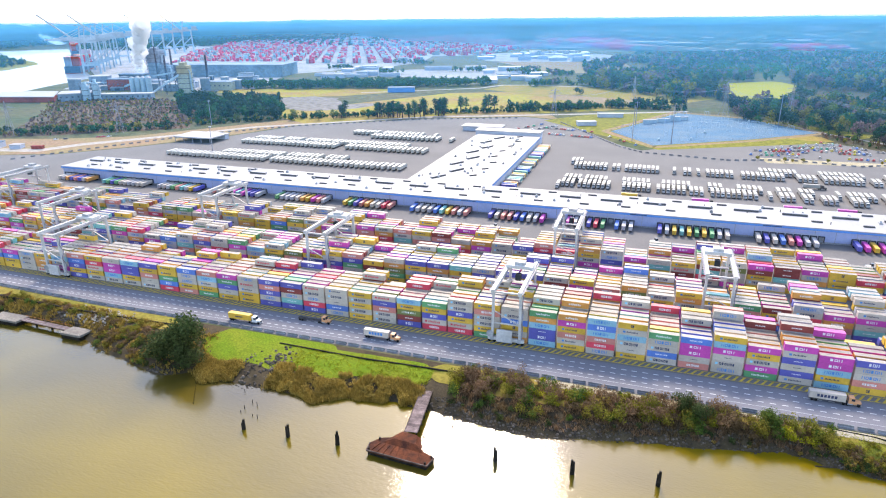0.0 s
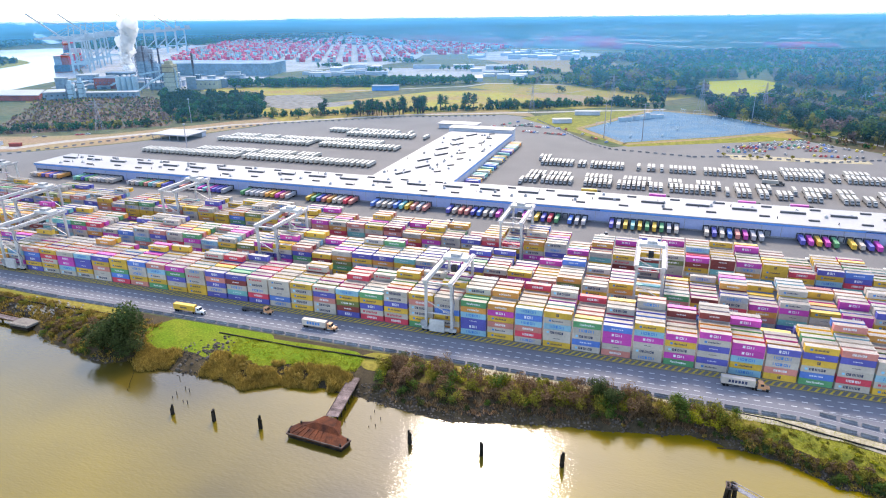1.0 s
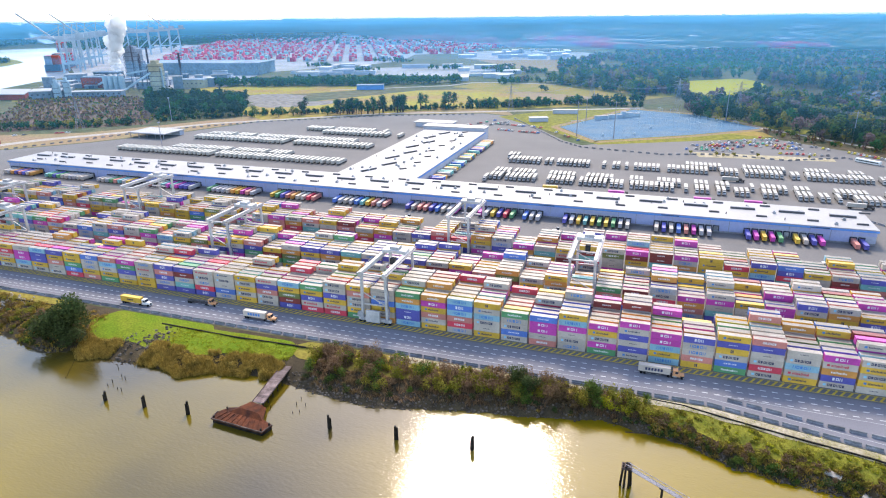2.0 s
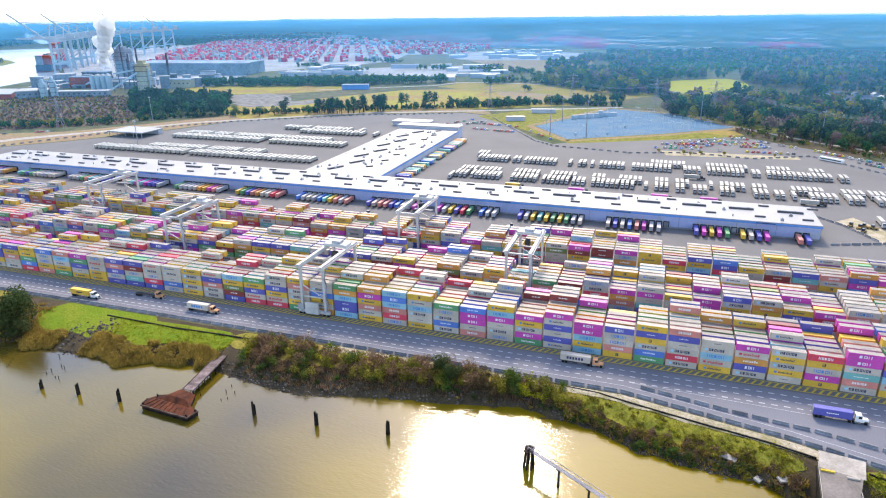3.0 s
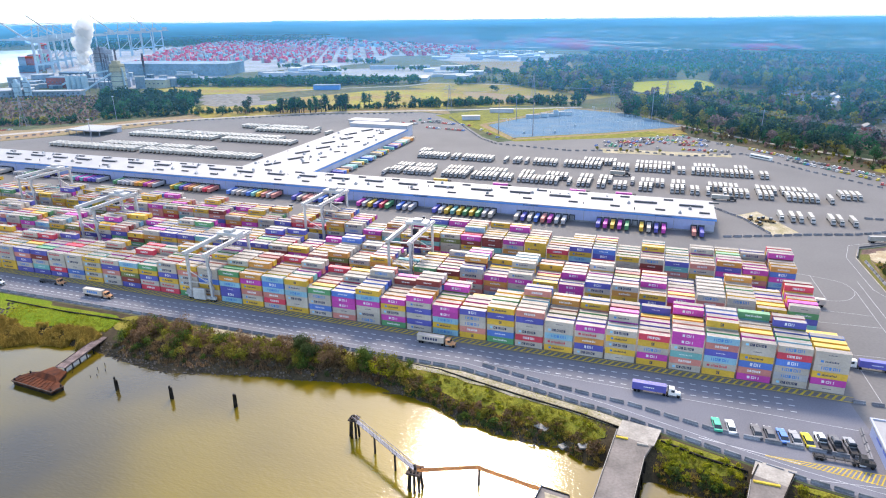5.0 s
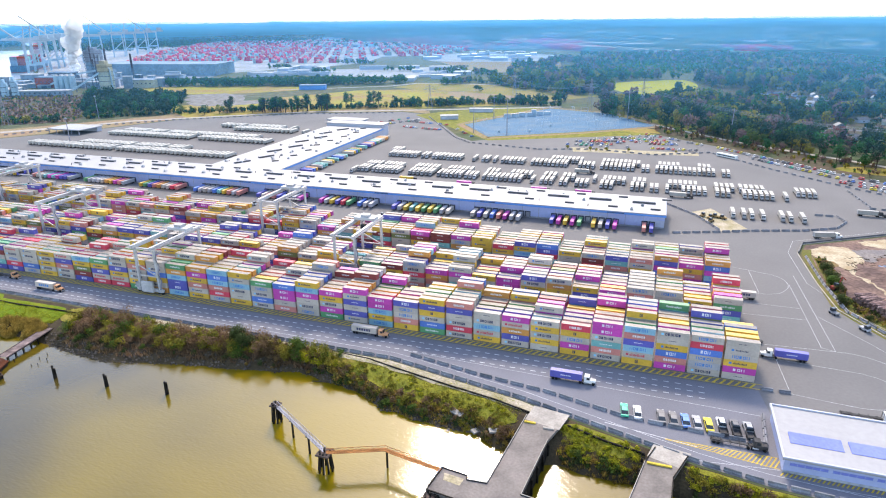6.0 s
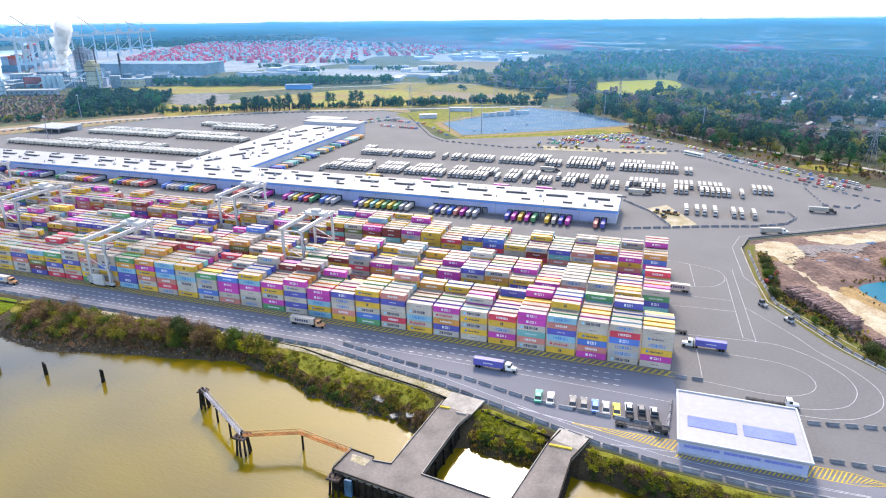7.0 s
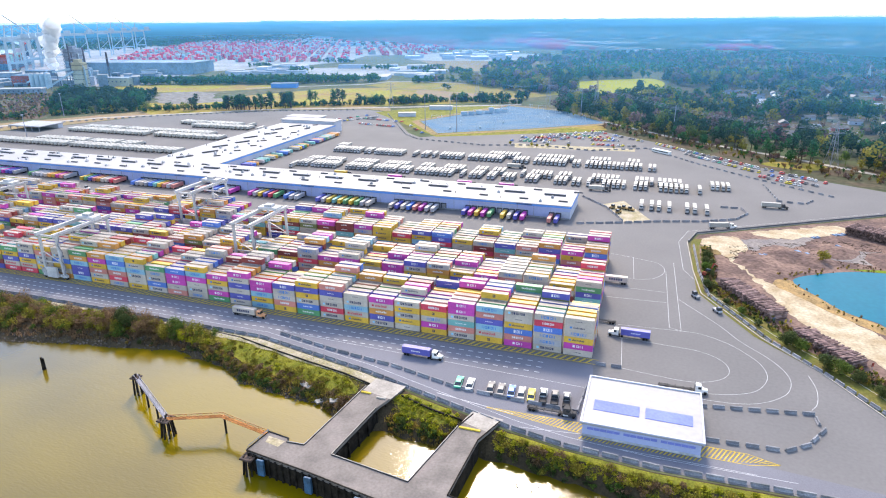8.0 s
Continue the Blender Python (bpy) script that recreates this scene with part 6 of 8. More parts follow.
for i, (x, y) in enumerate(STAKES):
    r = random.Random(50 + i)
    tall = 0.9 + r.uniform(0, 0.9) if i < 13 else 0.5 + r.uniform(0, 0.4)
    tagged(part("stake", Solid().tube((0, 0, -3), (r.uniform(-0.15, 0.15), 0, tall), 0.17, 0.13, 6), "dark_timber", m=pose(x, y, WATER_Z)), "thin dark stake in the shallow water", "stake", "stakes")
for i in range(40):
    r = random.Random(150 + i)
    tagged(part("stake", Solid().tube((0, 0, -3), (r.uniform(-0.1, 0.1), 0, 0.5 + r.uniform(0, 0.6)), 0.16, 0.12, 6), "dark_timber", m=pose(r.uniform(200, 234), r.uniform(152, 171), WATER_Z)), "thin dark stake in the shallow water", "stake", "stakes")
jetty = thing("small_jetty", "low jetty with two concrete platforms on piles", "jetty", m=pose(-7.5, 5.6, -4.2))
for x0, x1, y0, y1 in ((-263, -251, 189, 196), (-312, -294, 191, 198)):
    part("platform", Solid().slab([(x0, y0), (x1, y0), (x1 + 1, y1), (x0 + 1, y1)], -0.2, 0.8), "concrete", jetty)
    # near-black panels added to stand for the shade under each platform
    part("fender_wall", Solid().box(x0 + 0.3, x1 - 0.3, y0 + 0.25, y0 + 0.55, -5.2, -0.2).box(x1 - 0.3, x1, y0 + 0.5, y1 - 0.5, -5.2, -0.2), "dark_timber", jetty)
    part("platform_rail", Solid().beam((x0, y0, 1.6), (x1, y0, 1.6), 0.12).beam((x0, y0, 0.8), (x0, y0, 1.6), 0.12).beam((x1, y0, 0.8), (x1, y0, 1.6), 0.12), "concrete_pale", jetty)
    for k in range(8):
        part("post", Solid().tube((x0 + 0.7 + (x1 - x0 - 1.4) * (k % 4) / 3, y0 + 0.7 if k < 4 else y1 - 0.7, -11), (x0 + 0.7 + (x1 - x0 - 1.4) * (k % 4) / 3, y0 + 0.7 if k < 4 else y1 - 0.7, -0.2), 0.5, n=8), "dark_timber", jetty)
for k in range(30):
    part("plank", Solid().beam((-293.6 + k * 1.06, 193.4 - k * 0.05, 0.55), (-293.4 + k * 1.06, 196.6 - k * 0.05, 0.55), 0.95, 0.16), "deck", jetty)
part("bearer", Solid().beam((-294, 193.9, 0.2), (-262, 192.4, 0.2), 0.4, 0.5).beam((-294, 196.1, 0.2), (-262, 194.6, 0.2), 0.4, 0.5), "dark_timber", jetty)
part("walkway_rail", Solid().beam((-294, 196.8, 1.6), (-262, 195.2, 1.6), 0.12), "orange_steel", jetty)
part("walkway_rail", Solid().beam((-294, 193.2, 1.6), (-262, 191.6, 1.6), 0.1), "grey_steel", jetty)
for x in (-284, -274):
    part("post", Solid().tube((x, 194, -11), (x, 194, 0.3), 0.5, n=8), "dark_timber", jetty)
wall = Solid()
for pts in ([(-160, 212.5), (-120, 211.5), (-92, 212.5), (-70, 213)], [(52, 217.6), (73, 216.2), (92, 211.6), (110, 207.6), (130, 203.6), (144, 199.4)], [(158, 196), (172, 191), (184, 188.5)], [(-340, 213), (-262, 211.5), (-215, 213)]):
    for p, q in zip(pts, pts[1:]):
        wall.beam((*p, -0.6), (*q, -0.6), 0.5, 1.6)
tagged(part("retaining_wall", wall, "dark_timber"), "low dark timber wall between verge and bank", "wall", kind="structure")

# ---- stones on the bank ----
rng = random.Random(77)
rock = Solid()


def stone(s, x, y, z, r):
    a = rng.uniform(0, 3)
    v = []
    for dz, k in ((-0.5, 1.0), (0.25, 0.95), (0.6, 0.45)):
        for i in range(5):
            b = a + i * 1.2566
            q = r * k * rng.uniform(0.75, 1.2)
            v.append((x + q * math.cos(b), y + q * math.sin(b) * 0.8, z + dz * r))
    f = [(0, 4, 3, 2, 1), (10, 11, 12, 13, 14)]
    for j in (0, 5):
        f += [(j + i, j + (i + 1) % 5, j + 5 + (i + 1) % 5, j + 5 + i) for i in range(5)]
    s.add(v, f)


for cx, cy, sx, sy, n in ((-154, 200, 7, 9, 120), (-160, 187, 8, 8, 60), (-276, 207, 13, 4, 150), (121, 191, 9, 3, 40), (-203, 184, 8, 2, 30), (206, 179, 14, 3, 12)):
    for i in range(n):
        x, y = cx + rng.gauss(0, sx / 2), cy + rng.gauss(0, sy / 2)
        stone(rock, x, y, bank_z(x, y) + 0.1, rng.uniform(0.3, 0.9))
for i in range(1500):
    x = rng.uniform(-82, 130)
    y = shore(x) + rng.uniform(-0.8, 3.4 if x > 60 else 6.5)
    stone(rock, x, y, bank_z(x, y) + 0.05, rng.uniform(0.2, 0.65))
rubble = Solid()
for i in range(260):
    x, y = rng.gauss(-262, 9), rng.gauss(210.5, 2.6)
    stone(rubble, x, y, bank_z(x, y) + 0.1, rng.uniform(0.3, 0.9))
for i in range(45):
    x, y = rng.gauss(-166, 3), rng.gauss(197, 4)
    stone(rock, x, y, bank_z(x, y) + 0.1, rng.uniform(0.25, 0.6))
tagged(part("rubble", rubble, "concrete_pale"), "pale broken concrete rubble tipped on the bank", "rubble", kind="stuff")
tagged(part("stones", rock, "stone"), "loose stones and rubble along the waterline", "stones", kind="stuff")
for x, y, turn in ((134, 189.5, 30), (127, 190.5, 60), (118, 195, -20)):
    tagged(part("concrete_slab", Solid().chamfered(-2.4, 2.4, -1.1, 1.1, -0.3, 0.35, 0.1), "concrete_pale", m=pose(x, y, bank_z(x, y) + 0.35, 12, 8, turn)), "broken concrete slab lying on the bank", "slab", "broken slabs")
for x, y, turn, n in ((24, 199, 5, 14), (-22, 190, -8, 8), (58, 203, 10, 9)):
    tagged(part("driftwood", Solid().tube((-n / 2, 0, 0), (n / 2, 0, 0.2), 0.3, 0.18, 7), "bark", m=pose(x, y, bank_z(x, y) + 0.3, 0, 0, turn)), "grey driftwood trunk lying at the waterline", "driftwood", "driftwood")

# ---- plants on the bank ----
arng = np.random.default_rng(5)


def shrubs(label, mat, spots, leaf=0.285, per=165):
    """Bushes of loose leaves at spots (x, y, radius, height)."""
    vs, fs, k = [], [], 0
    for x, y, r, h in spots:
        n = int(per * (r / 2) ** 1.6) + 20
        v, f = crown_leaves(arng, n, r, h * 0.66, h * 0.42, 11, leaf)
        v += (x, y, bank_z(x, y) - 0.1)
        vs.append(v), fs.append(f + k)
        k += len(v)
    ob = new("shrubs", soup("shrubs", np.concatenate(vs), np.concatenate(fs), [M[mat]]))
    return tagged(ob, label, "shrubs", kind="stuff")


def bank_spots(n, x0, x1, s0, s1, r0, r1, tall=1.0):
    out = []
    while len(out) < n:
        x, s = rng.uniform(x0, x1), rng.uniform(s0, s1)
        if 140 < x < 157 or 183 < x < 197 or -86 < x < -77:
            continue
        if -318 < x < -252 and s > 0.5:
            continue
        a, b = bank_top(x), shore(x)
        r = rng.uniform(r0, r1)
        out.append((x, a - (a - b) * s, r, r * rng.uniform(0.9, 1.4) * tall))
    return out


B = bank_spots
shrubs("bare brown shrubs on the river bank", "leaf_brown", B(64, -78, 30, 0.12, 0.62, 2.2, 4.4, 1.5) + B(14, 30, 60, 0.3, 0.7, 1.6, 2.6) + B(60, -330, -212, 0.3, 0.98, 1.2, 2.8) + B(60, 60, 140, 0.62, 1.0, 1.1, 2.5, 0.9) + B(46, 198, 330, 0.32, 0.9, 1.2, 2.4))
shrubs("olive-green shrubs on the river bank", "leaf_olive", B(66, -78, 60, 0.1, 0.72, 2.0, 3.6, 1.4) + B(60, 62, 141, 0.5, 0.97, 1.1, 2.4, 0.9) + B(34, 66, 141, 0.28, 0.6, 0.6, 1.3, 0.7) + B(46, 198, 340, 0.35, 0.95, 1.2, 2.6) + B(60, -330, -212, 0.2, 0.98, 1.0, 2.6))
shrubs("dark green shrubs near the waterline", "leaf_green", B(30, -78, 62, 0.1, 0.85, 1.8, 4.4, 1.2) + B(24, -330, -212, 0.4, 1.0, 1.0, 2.4) + B(30, 62, 141, 0.75, 0.97, 1.2, 2.2) + B(12, 157, 183, 0.7, 0.98, 1.0, 2.0) + B(34, 198, 340, 0.7, 0.98, 1.0, 2.2))
shrubs("shadowy evergreen shrubs near the waterline", "leaf_oak", B(26, -76, 60, 0.68, 0.9, 1.0, 2.2, 1.0) + B(30, 62, 138, 0.84, 0.99, 1.0, 2.2, 1.0) + B(40, 156, 340, 0.85, 0.99, 1.0, 2.0) + B(16, -225, -192, 0.6, 0.95, 1.2, 2.6))
shrubs("bright yellow-green bushes on the grassy slope", "leaf_lime", B(12, 44, 62, 0.2, 0.7, 1.6, 3.0) + B(48, -76, 40, 0.05, 0.6, 1.0, 2.4) + B(22, 66, 141, 0.3, 0.72, 0.7, 1.5, 0.6) + B(60, 157, 183, 0.12, 0.85, 0.9, 1.9, 0.8) + B(90, 197, 320, 0.2, 0.75, 0.8, 1.7, 0.7))
shrubs("mounds of golden reeds at the water's edge", "reed", B(46, -186, -168, 0.72, 1.02, 1.2, 2.4, 0.8) + B(70, -150, -86, 0.7, 1.0, 1.2, 3.0, 0.8) + B(60, -320, -205, 0.2, 1.0, 1.0, 2.4, 0.8) + B(12, 58, 72, 0.7, 0.95, 1.2, 2.4) + B(30, 20, 140, 0.66, 1.0, 0.8, 1.8, 0.7) + B(10, 157, 183, 0.6, 0.95, 0.8, 1.5, 0.7), 0.3)


def blades(label, mat, n, x0, x1, s0, s1, h0, h1, wide, bare=-9.0):
    """Tufts of upright leaning blades."""
    xs = arng.uniform(x0, x1, n // 12)
    base = []
    for x in xs:
        if 140 < x < 157 or 183 < x < 197 or -86 < x < -78:
            continue
        a, b = bank_top(x), shore(x)
        y = a - (a - b) * arng.uniform(s0, s1)
        if noise.noise((x * 0.16, y * 0.16, 11)) < bare:
            continue
        p = np.column_stack([x + arng.normal(0, 0.5, 12), y + arng.normal(0, 0.5, 12), np.full(12, max(bank_z(x, y), WATER_Z - 0.3) - 0.1)])
        base.append(p)
    p = np.concatenate(base)
    n = len(p)
    a = arng.uniform(0, 6.28, n)
    side = np.column_stack([np.cos(a), np.sin(a), np.zeros(n)]) * wide
    tip = np.column_stack([arng.normal(0, 0.35, n), arng.normal(0, 0.35, n), arng.uniform(h0, h1, n)])
    v = np.stack([p - side, p + side, p + tip + side * 0.3, p + tip - side * 0.3], 1).reshape(-1, 3)
    ob = new("reeds", soup("reeds", v, np.arange(4 * n).reshape(n, 4), [M[mat]]))
    return tagged(ob, label, "reeds", kind="stuff")


blades("tall golden reeds at the water's edge", "reed", 46000, -152, -84, 0.62, 1.05, 1.0, 2.4, 0.12, -0.12)
blades("tall golden reeds by the lawn", "reed", 9000, -188, -168, 0.7, 1.03, 1.0, 2.2, 0.12)
blades("dry tan grass and reeds on the bank", "reed", 15000, -330, -190, 0.15, 1.0, 0.7, 1.6, 0.16, -0.15)
blades("dry grass between the shrubs", "leaf_brown", 16000, -75, 56, 0.05, 0.9, 0.7, 1.6, 0.16)
blades("short green grass tufts on the slope", "leaf_lime", 18000, 60, 340, 0.2, 0.62, 0.2, 0.5, 0.12)
blades("dull olive grass tufts on the slope", "leaf_olive", 14000, 60, 340, 0.2, 0.66, 0.3, 0.8, 0.14, -0.05)
blades("low green weeds on the sandy verge", "leaf_lime", 2600, 58, 141, 0.0, 0.2, 0.15, 0.4, 0.3)
blades("dry grass along the waterline", "reed", 5000, 62, 184, 0.7, 1.02, 0.6, 1.3, 0.16)
blades("short green grass tufts on the lawn", "leaf_lime", 7000, -150, -86, 0.15, 0.65, 0.25, 0.6, 0.2)


# ---- trees ----
def tree_meshes(kind, seed):
    """Trunk with limbs, and a crown of leaves, for a tree 10 m high."""
    r = np.random.default_rng(seed)
    trunk = Solid()
    pr = random.Random(seed)
    if kind == "pine":
        trunk.tube((0, 0, -0.3), (0.1, 0, 5.5), 0.22, 0.15, 7).tube((0.1, 0, 5.5), (0, 0, 9.6), 0.15, 0.04, 6)
        pts = []
        for i in range(16):
            z, a = 4.2 + 5.4 * i / 15, pr.uniform(0, 6.28)
            length = 2.3 * (1 - 0.75 * (i / 15)) * pr.uniform(0.7, 1.1)
            e = (length * math.cos(a), length * math.sin(a), z + 0.3)
            trunk.tube((0, 0, z), e, 0.06, 0.02, 5)
            pts.append(np.array(e) * (0.75, 0.75, 1) + r.normal(size=(26, 3)) * (0.55, 0.55, 0.28))
        c = np.concatenate(pts)
        v, f = leaves(c, 0.34, r)
    elif kind == "bush":
        for i in range(6):
            a = i * 1.05
            trunk.tube((0, 0, -0.3), (1.4 * math.cos(a), 1.4 * math.sin(a), 3.2), 0.18, 0.1, 6).tube((1.4 * math.cos(a), 1.4 * math.sin(a), 3.2), (2.6 * math.cos(a), 2.6 * math.sin(a), 6.5), 0.1, 0.03, 5)
        v, f = crown_leaves(r, 2600, 4.9, 4.7, 4.9, 22, 0.27)
    else:
        trunk.tube((0, 0, -0.3), (0.1, 0.05, 3.2), 0.3, 0.2, 8)
        for i in range(7):
            a, z = i * 2.4 + pr.uniform(-0.3, 0.3), 2.4 + 0.35 * i
            mid = (1.2 * math.cos(a), 1.2 * math.sin(a), z + 1.4)
            trunk.tube((0.1, 0.05, z), mid, 0.13, 0.08, 6)
            trunk.tube(mid, (2.3 * math.cos(a), 2.3 * math.sin(a), z + 3.0), 0.08, 0.03, 5)
        v, f = crown_leaves(r, 620, 4.6, 4.3, 6.0, 12, 0.42)
    return trunk.mesh("trunk", [M["bark"]]), v, f


TREES = []
for kind, seed, mat in (("pine", 1, "far_green"), ("pine", 2, "leaf_dark"), ("oak", 3, "leaf_green"), ("oak", 4, "far_green"), ("oak", 5, "leaf_olive"), ("oak", 6, "leaf_bare"), ("bush", 7, "leaf_oak"), ("bush", 8, "leaf_green")):
    trunk, v, f = tree_meshes(kind, seed)
    TREES.append((trunk, soup("crown", v, f, [M[mat]])))
TREE_WORDS = ["tall dark green pine with a thin trunk", "dark green pine with uneven branches", "green broad-leaved tree", "dark green spreading oak", "yellowish-green autumn tree", "bare brownish winter tree", "dense dark green bush", "dense green bush"]


def tree(i, x, y, height, group, label="", z=0.0, wide=1.0):
    t = thing("tree", label or TREE_WORDS[i] + " beyond the yard", "tree", group, pose(x, y, z, 0, 0, (x * 37 + y * 11) % 360))
    k = height / 10
    t.scale = (k * wide, k * wide, k)
    part("trunk", TREES[i][0], "", t)
    part("crown", TREES[i][1], "", t)


tree(6, -199, 195, 23, "trees on the bank", "large dark green oak standing on the river bank", bank_z(-199, 195), 1.0)
tree(6, -191, 190, 13, "trees on the bank", "dark green oak leaning over the water", bank_z(-192, 191), 1.3)
tree(6, -207, 190.5, 16, "trees on the bank", "dark green oak beside the larger one", bank_z(-209, 190), 1.4)
tree(6, 10, 213, 9, "trees on the bank", "dark green bushy tree beside the road", bank_z(10, 214), 1.1)
tree(6, 17, 211, 8, "trees on the bank", "dark green bushy tree beside the road", bank_z(16, 212), 1.2)
rng = random.Random(41)
line = [(-600, 700), (-515, 769), (-349, 862), (-196, 935), (-74, 1010), (30, 1000)]
for a, b, n in ((0, 1, 5), (1, 2, 8), (2, 3, 6), (3, 4, 8), (4, 5, 6)):
    for i in range(n):
        s = (i + rng.uniform(0, 0.9)) / n
        x, y = line[a][0] + (line[b][0] - line[a][0]) * s, line[a][1] + (line[b][1] - line[a][1]) * s + rng.uniform(-6, 14)
        tree(rng.choice([2, 3, 3, 4]), x, y, rng.uniform(6, 12), "trees along the yard")
for x, y, n in ((-382, 826, 5), (-368, 829, 6), (-353, 832, 6), (-338, 840, 5), (-324, 850, 4), (-310, 862, 5), (-299, 872, 4), (-281, 905, 3), (-250, 918, 3), (-236, 922, 2), (-431, 805, 3)):
    for i in range(n):
        tree(rng.choice([0, 0, 1]), x + rng.uniform(-6, 6), y + rng.uniform(-4, 8), rng.uniform(17, 25), "pines along the yard", wide=1.25)
for x, y in ((-490, 775), (-456, 784), (-440, 797), (-395, 815), (-263, 906), (-204, 945), (-190, 950), (-169, 966), (-160, 968), (-139, 981), (-123, 990)):
    tree(rng.choice([3, 3, 2]), x, y, rng.uniform(10, 15), "trees along the yard", wide=1.2)
edge_r = [(165, 812), (255, 735), (330, 668), (372, 640)]
for p, q in zip(edge_r, edge_r[1:]):
    for i in range(13):
        s = (i + rng.uniform(0, 0.9)) / 13
        x, y = p[0] + (q[0] - p[0]) * s + 8, p[1] + (q[1] - p[1]) * s + rng.uniform(2, 46)
        k = rng.choices(range(6), [2, 2, 3, 3, 2, 3])[0]
        tree(k, x, y, rng.uniform(14, 24) if k < 2 else rng.uniform(7, 17), "trees along the yard", wide=1.15)
for x, y, h, k in ((299, 282, 8.0, 6), (303.5, 278, 6.4, 7), (311.5, 266, 7.6, 6), (315, 261.5, 7.0, 7), (320, 257, 5.6, 6), (271, 334, 6.4, 6), (271, 357, 7.0, 7), (272, 366, 7.4, 6), (271, 379, 6.6, 6), (272, 350, 4.6, 6), (284, 308, 4.0, 7), (278, 318, 3.6, 6), (290, 297, 3.6, 6), (326, 250, 5.4, 6)):
    tree(k, x, y, h, "bushes in the log yard", "low green bush inside the kerb", 0, 1.25)
for x, y, h in ((88, 676, 5), (112, 674, 5.5), (128, 676, 5), (150, 679, 5), (118, 671, 4.5), (196, 684, 4)):
    tree(4, x, y, h, "small trees in the car park", "small yellow-leaved tree on the car park verge")
for x, y, h in ((333, 391, 9), (352, 300, 7), (345, 258, 8)):
    tree(4, x, y, h, "trees by the pond", "green tree beside the settling pond")


def inside(poly, x, y):
    hit, j = False, len(poly) - 1
    for i in range(len(poly)):
        (xi, yi), (xj, yj) = poly[i], poly[j]
        if (yi > y) != (yj > y) and x < (xj - xi) * (y - yi) / (yj - yi) + xi:
            hit = not hit
        j = i
    return hit


def woods(label, poly, count, h0, h1, mats, leaf, per, gaps=0.0, avoid=()):
    """A wood of many trees, each a crown of loose leaves over a trunk."""
    xs, ys = [p[0] for p in poly], [p[1] for p in poly]
    groups = {m: ([], [], [0]) for m, _ in mats}
    tries = 0
    done = 0
    while done < count and tries < count * 12:
        tries += 1
        x, y = rng.uniform(min(xs), max(xs)), rng.uniform(min(ys), max(ys))
        if not inside(poly, x, y) or any(inside(a, x, y) for a in avoid):
            continue
        if gaps and noise.noise((x * 0.006, y * 0.006, 9)) < gaps - 0.35:
            continue
        done += 1
        h = rng.uniform(h0, h1)
        name = rng.choices([m for m, _ in mats], [w for _, w in mats])[0]
        vs, fs, k = groups[name]
        z = rise(x, y)
        r = h * rng.uniform(0.34, 0.6)
        v, f = crown_leaves(arng, per, r, h * 0.46, h * 0.52, 6, leaf * h / 15)
        v += (x, y, z)
        t = np.array([(-0.3, 0, 0), (0.3, 0, 0), (0.15, 0, h * 0.6), (-0.15, 0, h * 0.6)]) + (x, y, z)
        v, f = np.concatenate([v, t]), np.concatenate([f, [[len(v), len(v) + 1, len(v) + 2, len(v) + 3]]])
        vs.append(v), fs.append(f + k[0])
        k[0] += len(v)
    for name, (vs, fs, _) in groups.items():
        if vs:
            ob = new("woods", soup("woods", np.concatenate(vs), np.concatenate(fs), [M[name]]))
            tagged(ob, label, "woods", kind="stuff")


SPORTS = [(50, 1340), (90, 1410), (150, 1455), (225, 1490), (256, 1370), (228, 1215), (165, 1110), (150, 1090), (80, 1200)]
MIX = [("leaf_dark", 6), ("far_green", 6), ("leaf_far", 2), ("leaf_green", 3), ("leaf_olive", 2.2), ("leaf_bare", 4.5)]
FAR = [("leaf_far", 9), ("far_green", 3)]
BELT = [(100, 910), (181, 858), (252, 782), (317, 728), (362, 696), (430, 634), (600, 545), (640, 590), (470, 690), (400, 760), (350, 800), (280, 860), (200, 950), (90, 1050)]
CLEARINGS = [[(325, 800), (440, 770), (520, 930), (420, 980)], [(300, 1000), (400, 1000), (420, 1090), (300, 1090)], [(230, 1010), (300, 940), (330, 985), (262, 1060)], [(430, 1010), (540, 960), (580, 1100), (460, 1150)], [(330, 1080), (420, 1090), (420, 1250), (330, 1240)], [(560, 745), (660, 715), (710, 860), (600, 900)], [(480, 1190), (590, 1150), (620, 1300), (510, 1330)]]
woods("mixed belt of tall trees behind the track", BELT, 290, 12, 29, [("leaf_dark", 7), ("far_green", 4), ("leaf_green", 3), ("leaf_olive", 2.5), ("leaf_bare", 3)], 0.95, 195)
woods("low scrub between car park and track", [(165, 808), (255, 730), (330, 655), (366, 608), (420, 590), (424, 620), (362, 682), (314, 714), (250, 768), (178, 846)], 190, 2, 6.5, [("leaf_brown", 3), ("leaf_bare", 2), ("leaf_olive", 2), ("far_green", 2)], 2.0, 60)
woods("mixed woodland round the houses", [(90, 1060), (200, 950), (350, 800), (470, 690), (640, 590), (900, 700), (1000, 1300), (500, 1500), (-160, 1450), (-160, 1300)], 1250, 13, 31, MIX, 1.32, 145, 0.24, [SPORTS] + CLEARINGS)
for c in CLEARINGS:
    woods("garden trees between the houses", c, 22, 6, 13, MIX, 1.4, 80)
woods("clump of mixed trees beside the sports field", [(170, 985), (280, 880), (335, 960), (330, 1100), (230, 1150), (150, 1080)], 170, 12, 24, MIX, 1.5, 90)
arc = [radians(a) for a in range(-78, 62, 5)]
